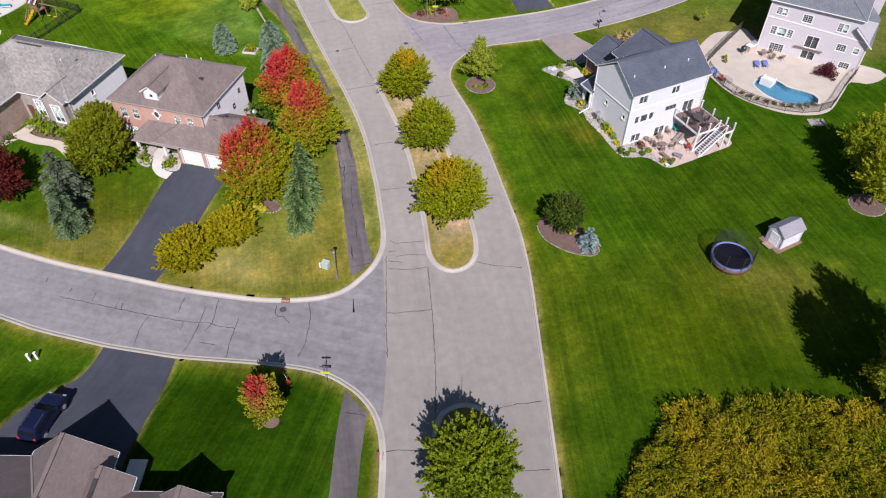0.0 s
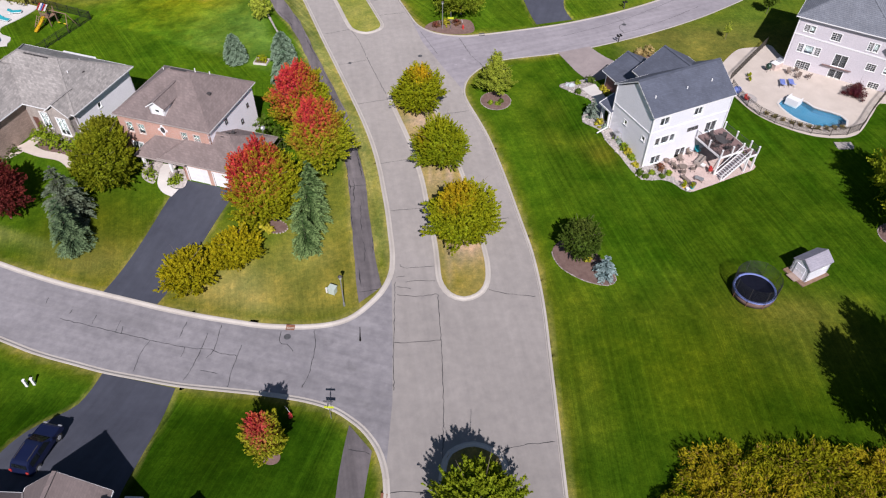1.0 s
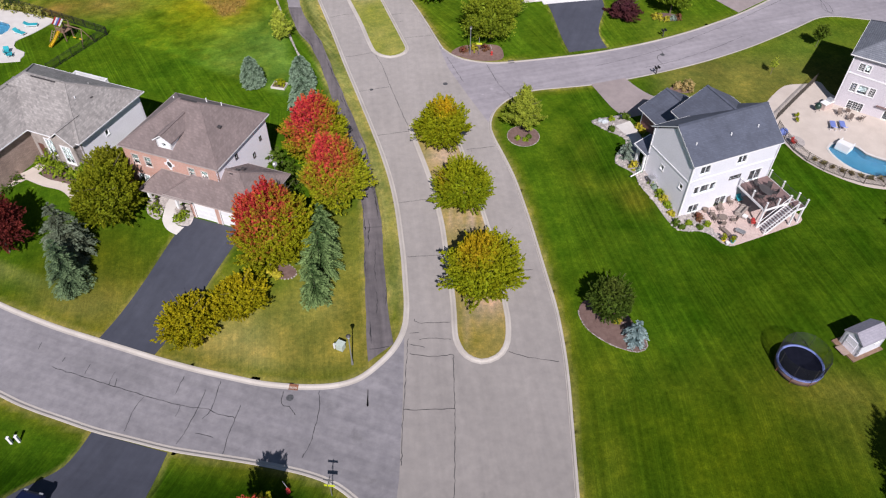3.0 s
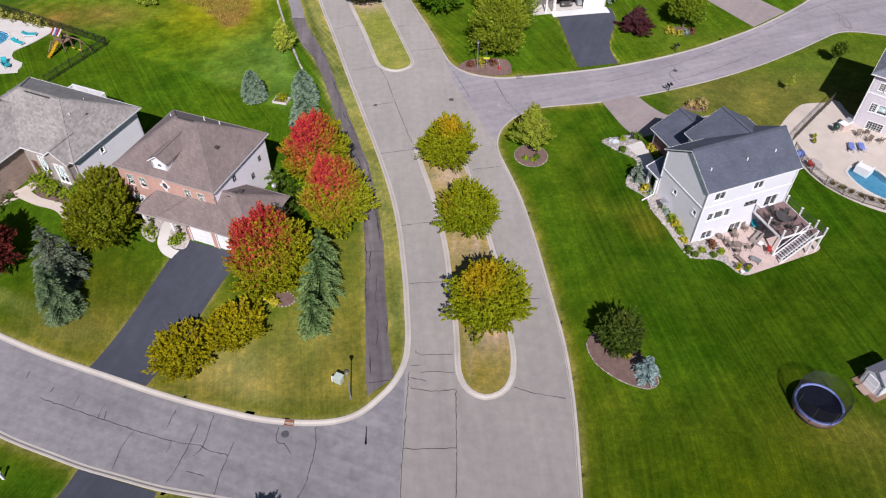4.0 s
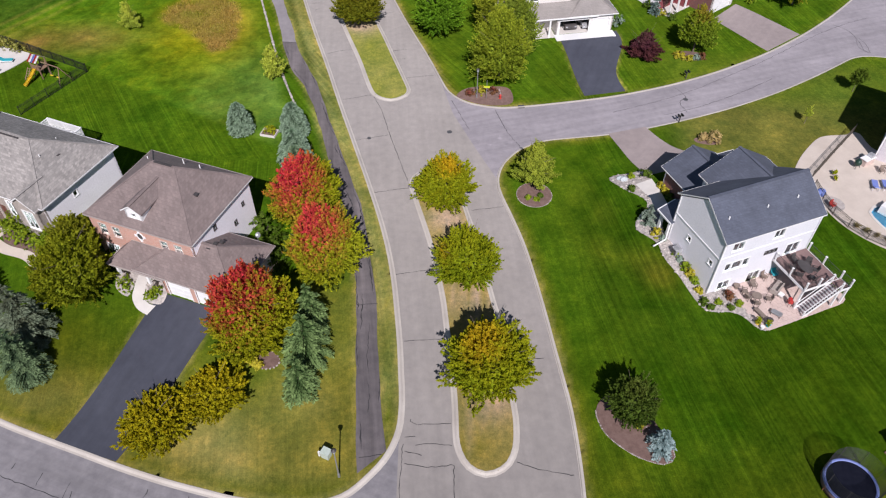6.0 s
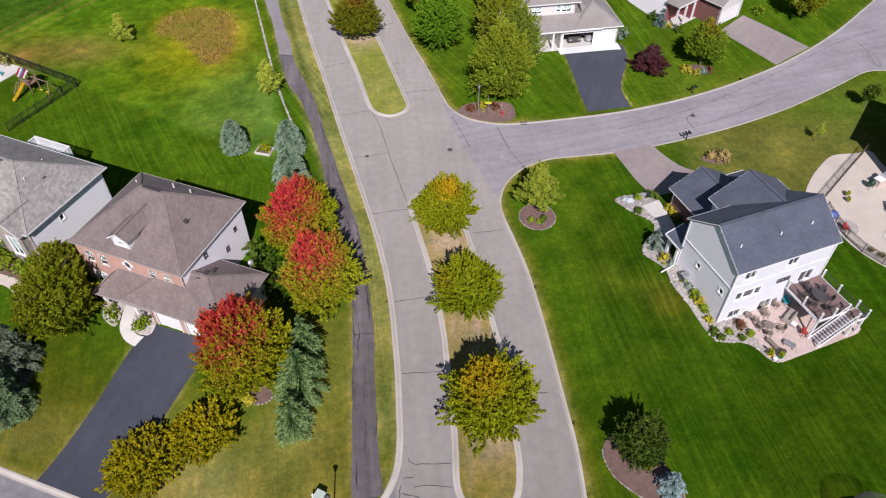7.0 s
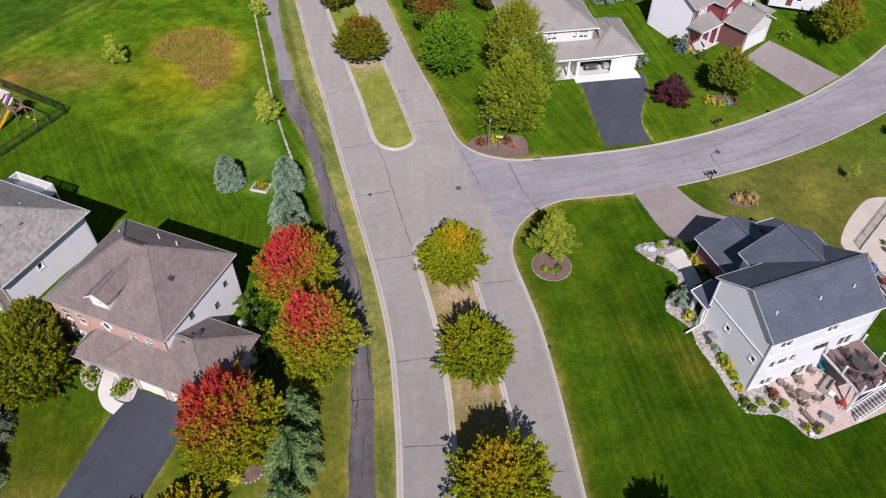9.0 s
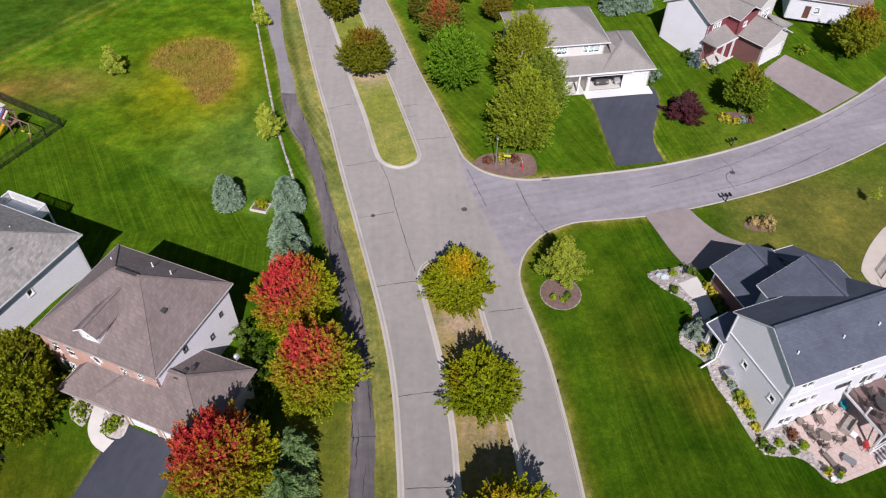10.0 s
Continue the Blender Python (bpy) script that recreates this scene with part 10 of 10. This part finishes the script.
for i, (x, y) in enumerate(BS):
    r_ = (0.45, 0.5, 0.45, 0.4, 0.7, 0.8, 0.7, 1.0, 0.85, 0.7, 0.8, 0.5, 0.5)[i]
    shrub(x, y, r_, r_ * 0.85, 130 + i, br if i in (0, 1, 2, 3, 7, 8, 9) else dk, "bright green rounded shrub by a front wall" if i in (0, 1, 2, 3, 7, 8, 9) else "dark green rounded shrub by a front wall", size=0.12, spread=0.05, clumps=max(70, int(260 * r_ * r_)), lumps=30, upright=0.1, cone=0.05)
for i, (x, y) in enumerate(((-21.3, 58.5), (-20.8, 58.25), (-20.3, 58.15), (-21.0, 58.9))):
    shrub(x, y, 0.30, 0.3, 240 + i, ye, "yellow flowers in a stone-ringed bed")
# shrubs added to darken the shaded gap between brick house and maples
for i, (x, y, r_) in enumerate(((-23.4, 71.6, 1.1), (-22.0, 69.3, 1.2), (-21.6, 71.8, 1.3), (-24.0, 74.2, 1.2), (-21.2, 66.9, 1.1))):
    shrub(x, y, r_, r_ * 0.9, 260 + i, dk, "added dark green shrub filling a shaded gap behind a house")
for i, (x, y) in enumerate(local(GO, GA, [(1.9, -1.2), (2.5, -2.1)])):
    tree(x, y, 0.95, 1.7, 1.6, 125 + i, br, "tall bright lime-green hedge shrub by a front wall", name="hedge_shrub", category="shrub", trunk=0.05, cone=0.1)
for i, (x, y, r_, pg, lb) in enumerate(((25.2, 118.6, 0.5, ye, "yellow flowers round a maple"), (26.0, 118.2, 0.5, ye, "yellow flowers round a maple"), (27.0, 118.0, 0.45, ye, "yellow flowers round a maple"), (29.0, 118.8, 0.45, rd, "red flowers round a maple"), (28.0, 118.3, 0.4, gy, "grey-green shrub round a maple"),
                                      (16.6, 124.9, 0.9, gy, "round blue-green shrub beside a garage"), (22.6, 133.2, 0.8, dk, "dark green shrub beside a porch"), (24.4, 130.9, 0.6, ye, "yellow flowering shrub beside a porch"), (26.0, 129.9, 0.7, dk, "dark green shrub beside a porch"), (30.4, 128.4, 0.5, rd, "reddish shrub beside a garage"), (39.6, 137.0, 0.8, br, "green shrub beside a driveway"),
                                      (14.0, 56.0, 0.35, ye, "small yellow shrub in a mulch bed"), (4.9, 84.6, 0.25, br, "small green plant in a mulch bed"), (3.9, 84.8, 0.22, br, "small green plant in a mulch bed"), (5.3, 85.4, 0.25, dk, "small green plant in a mulch bed"), (-4.4, 105.4, 0.5, rd, "low rusty shrub in a corner bed"), (-2.9, 105.9, 0.6, ye, "low golden shrub in a corner bed"), (-1.3, 106.2, 0.5, rd, "low rusty shrub in a corner bed"))):
    shrub(x, y, r_, r_ * 0.8, 150 + i, pg, lb)
spruce(23.4, 131.2, 2.8, 0.9, 170, "slim blue-green conifer beside a porch", tone=(0.1, 0.15, 0.13), tip=(0.2, 0.27, 0.24))
tree(53.9, 88.9, 1.9, 1.1, 0.9, 171, red_top(red=(0.085, 0.014, 0.03), mid=(0.07, 0.013, 0.024), low=(0.05, 0.012, 0.018)), "low dark purple smoke bush by the pool deck", trunk=0.06, whips=True, dense=0.7, count=40, size=0.11)
for i, (x, y) in enumerate(along(spline([(40.6, 83.9), (43.6, 81.9), (47, 80.9), (50.2, 81.4)], 0.5), 1.1)):
    blades("ornamental_grass", np.repeat([(float(x), float(y))], 14, 0), 0.55, 0.03, ((0.36, 0.29, 0.13), (0.28, 0.26, 0.09), (0.22, 0.16, 0.07)), "low tan grass tuft along the pool fence", 180 + i, lean=0.55, per=5, spread=0.1)
wood = (green_to_gold(g=(0.05, 0.075, 0.01), y=(0.14, 0.12, 0.015), amount=0.45), green_to_gold(g=(0.07, 0.09, 0.012), y=(0.2, 0.15, 0.015), amount=0.5), red_top(red=(0.2, 0.06, 0.03), mid=(0.14, 0.09, 0.02), low=(0.07, 0.09, 0.01)))
for i, (x, y, r_) in enumerate(((-13.5, 145, 3.0), (-9.0, 149, 3.6), (-4.5, 146, 3.0), (0.5, 151, 3.8), (5.5, 148, 3.2), (9.5, 154, 3.8), (-17, 139, 2.6), (-6, 140, 2.4))):
    tree(x, y, r_, r_ * 0.95, r_ * 0.95, 200 + i, wood[i % 3], ("olive tree in the wooded edge behind a house", "golden olive tree in the wooded edge behind a house", "rusty-topped tree in the wooded edge behind a house")[i % 3])
tree(-80.5, 138.5, 4.0, 4.0, 4.2, 210, green_to_gold(amount=0.4), "green maple in a mown yard", trunk=0.2)
tree(-46.5, 34.0, 3.2, 3.4, 3.4, 211, green_to_gold(amount=0.35), "green maple on a lawn beside the street")
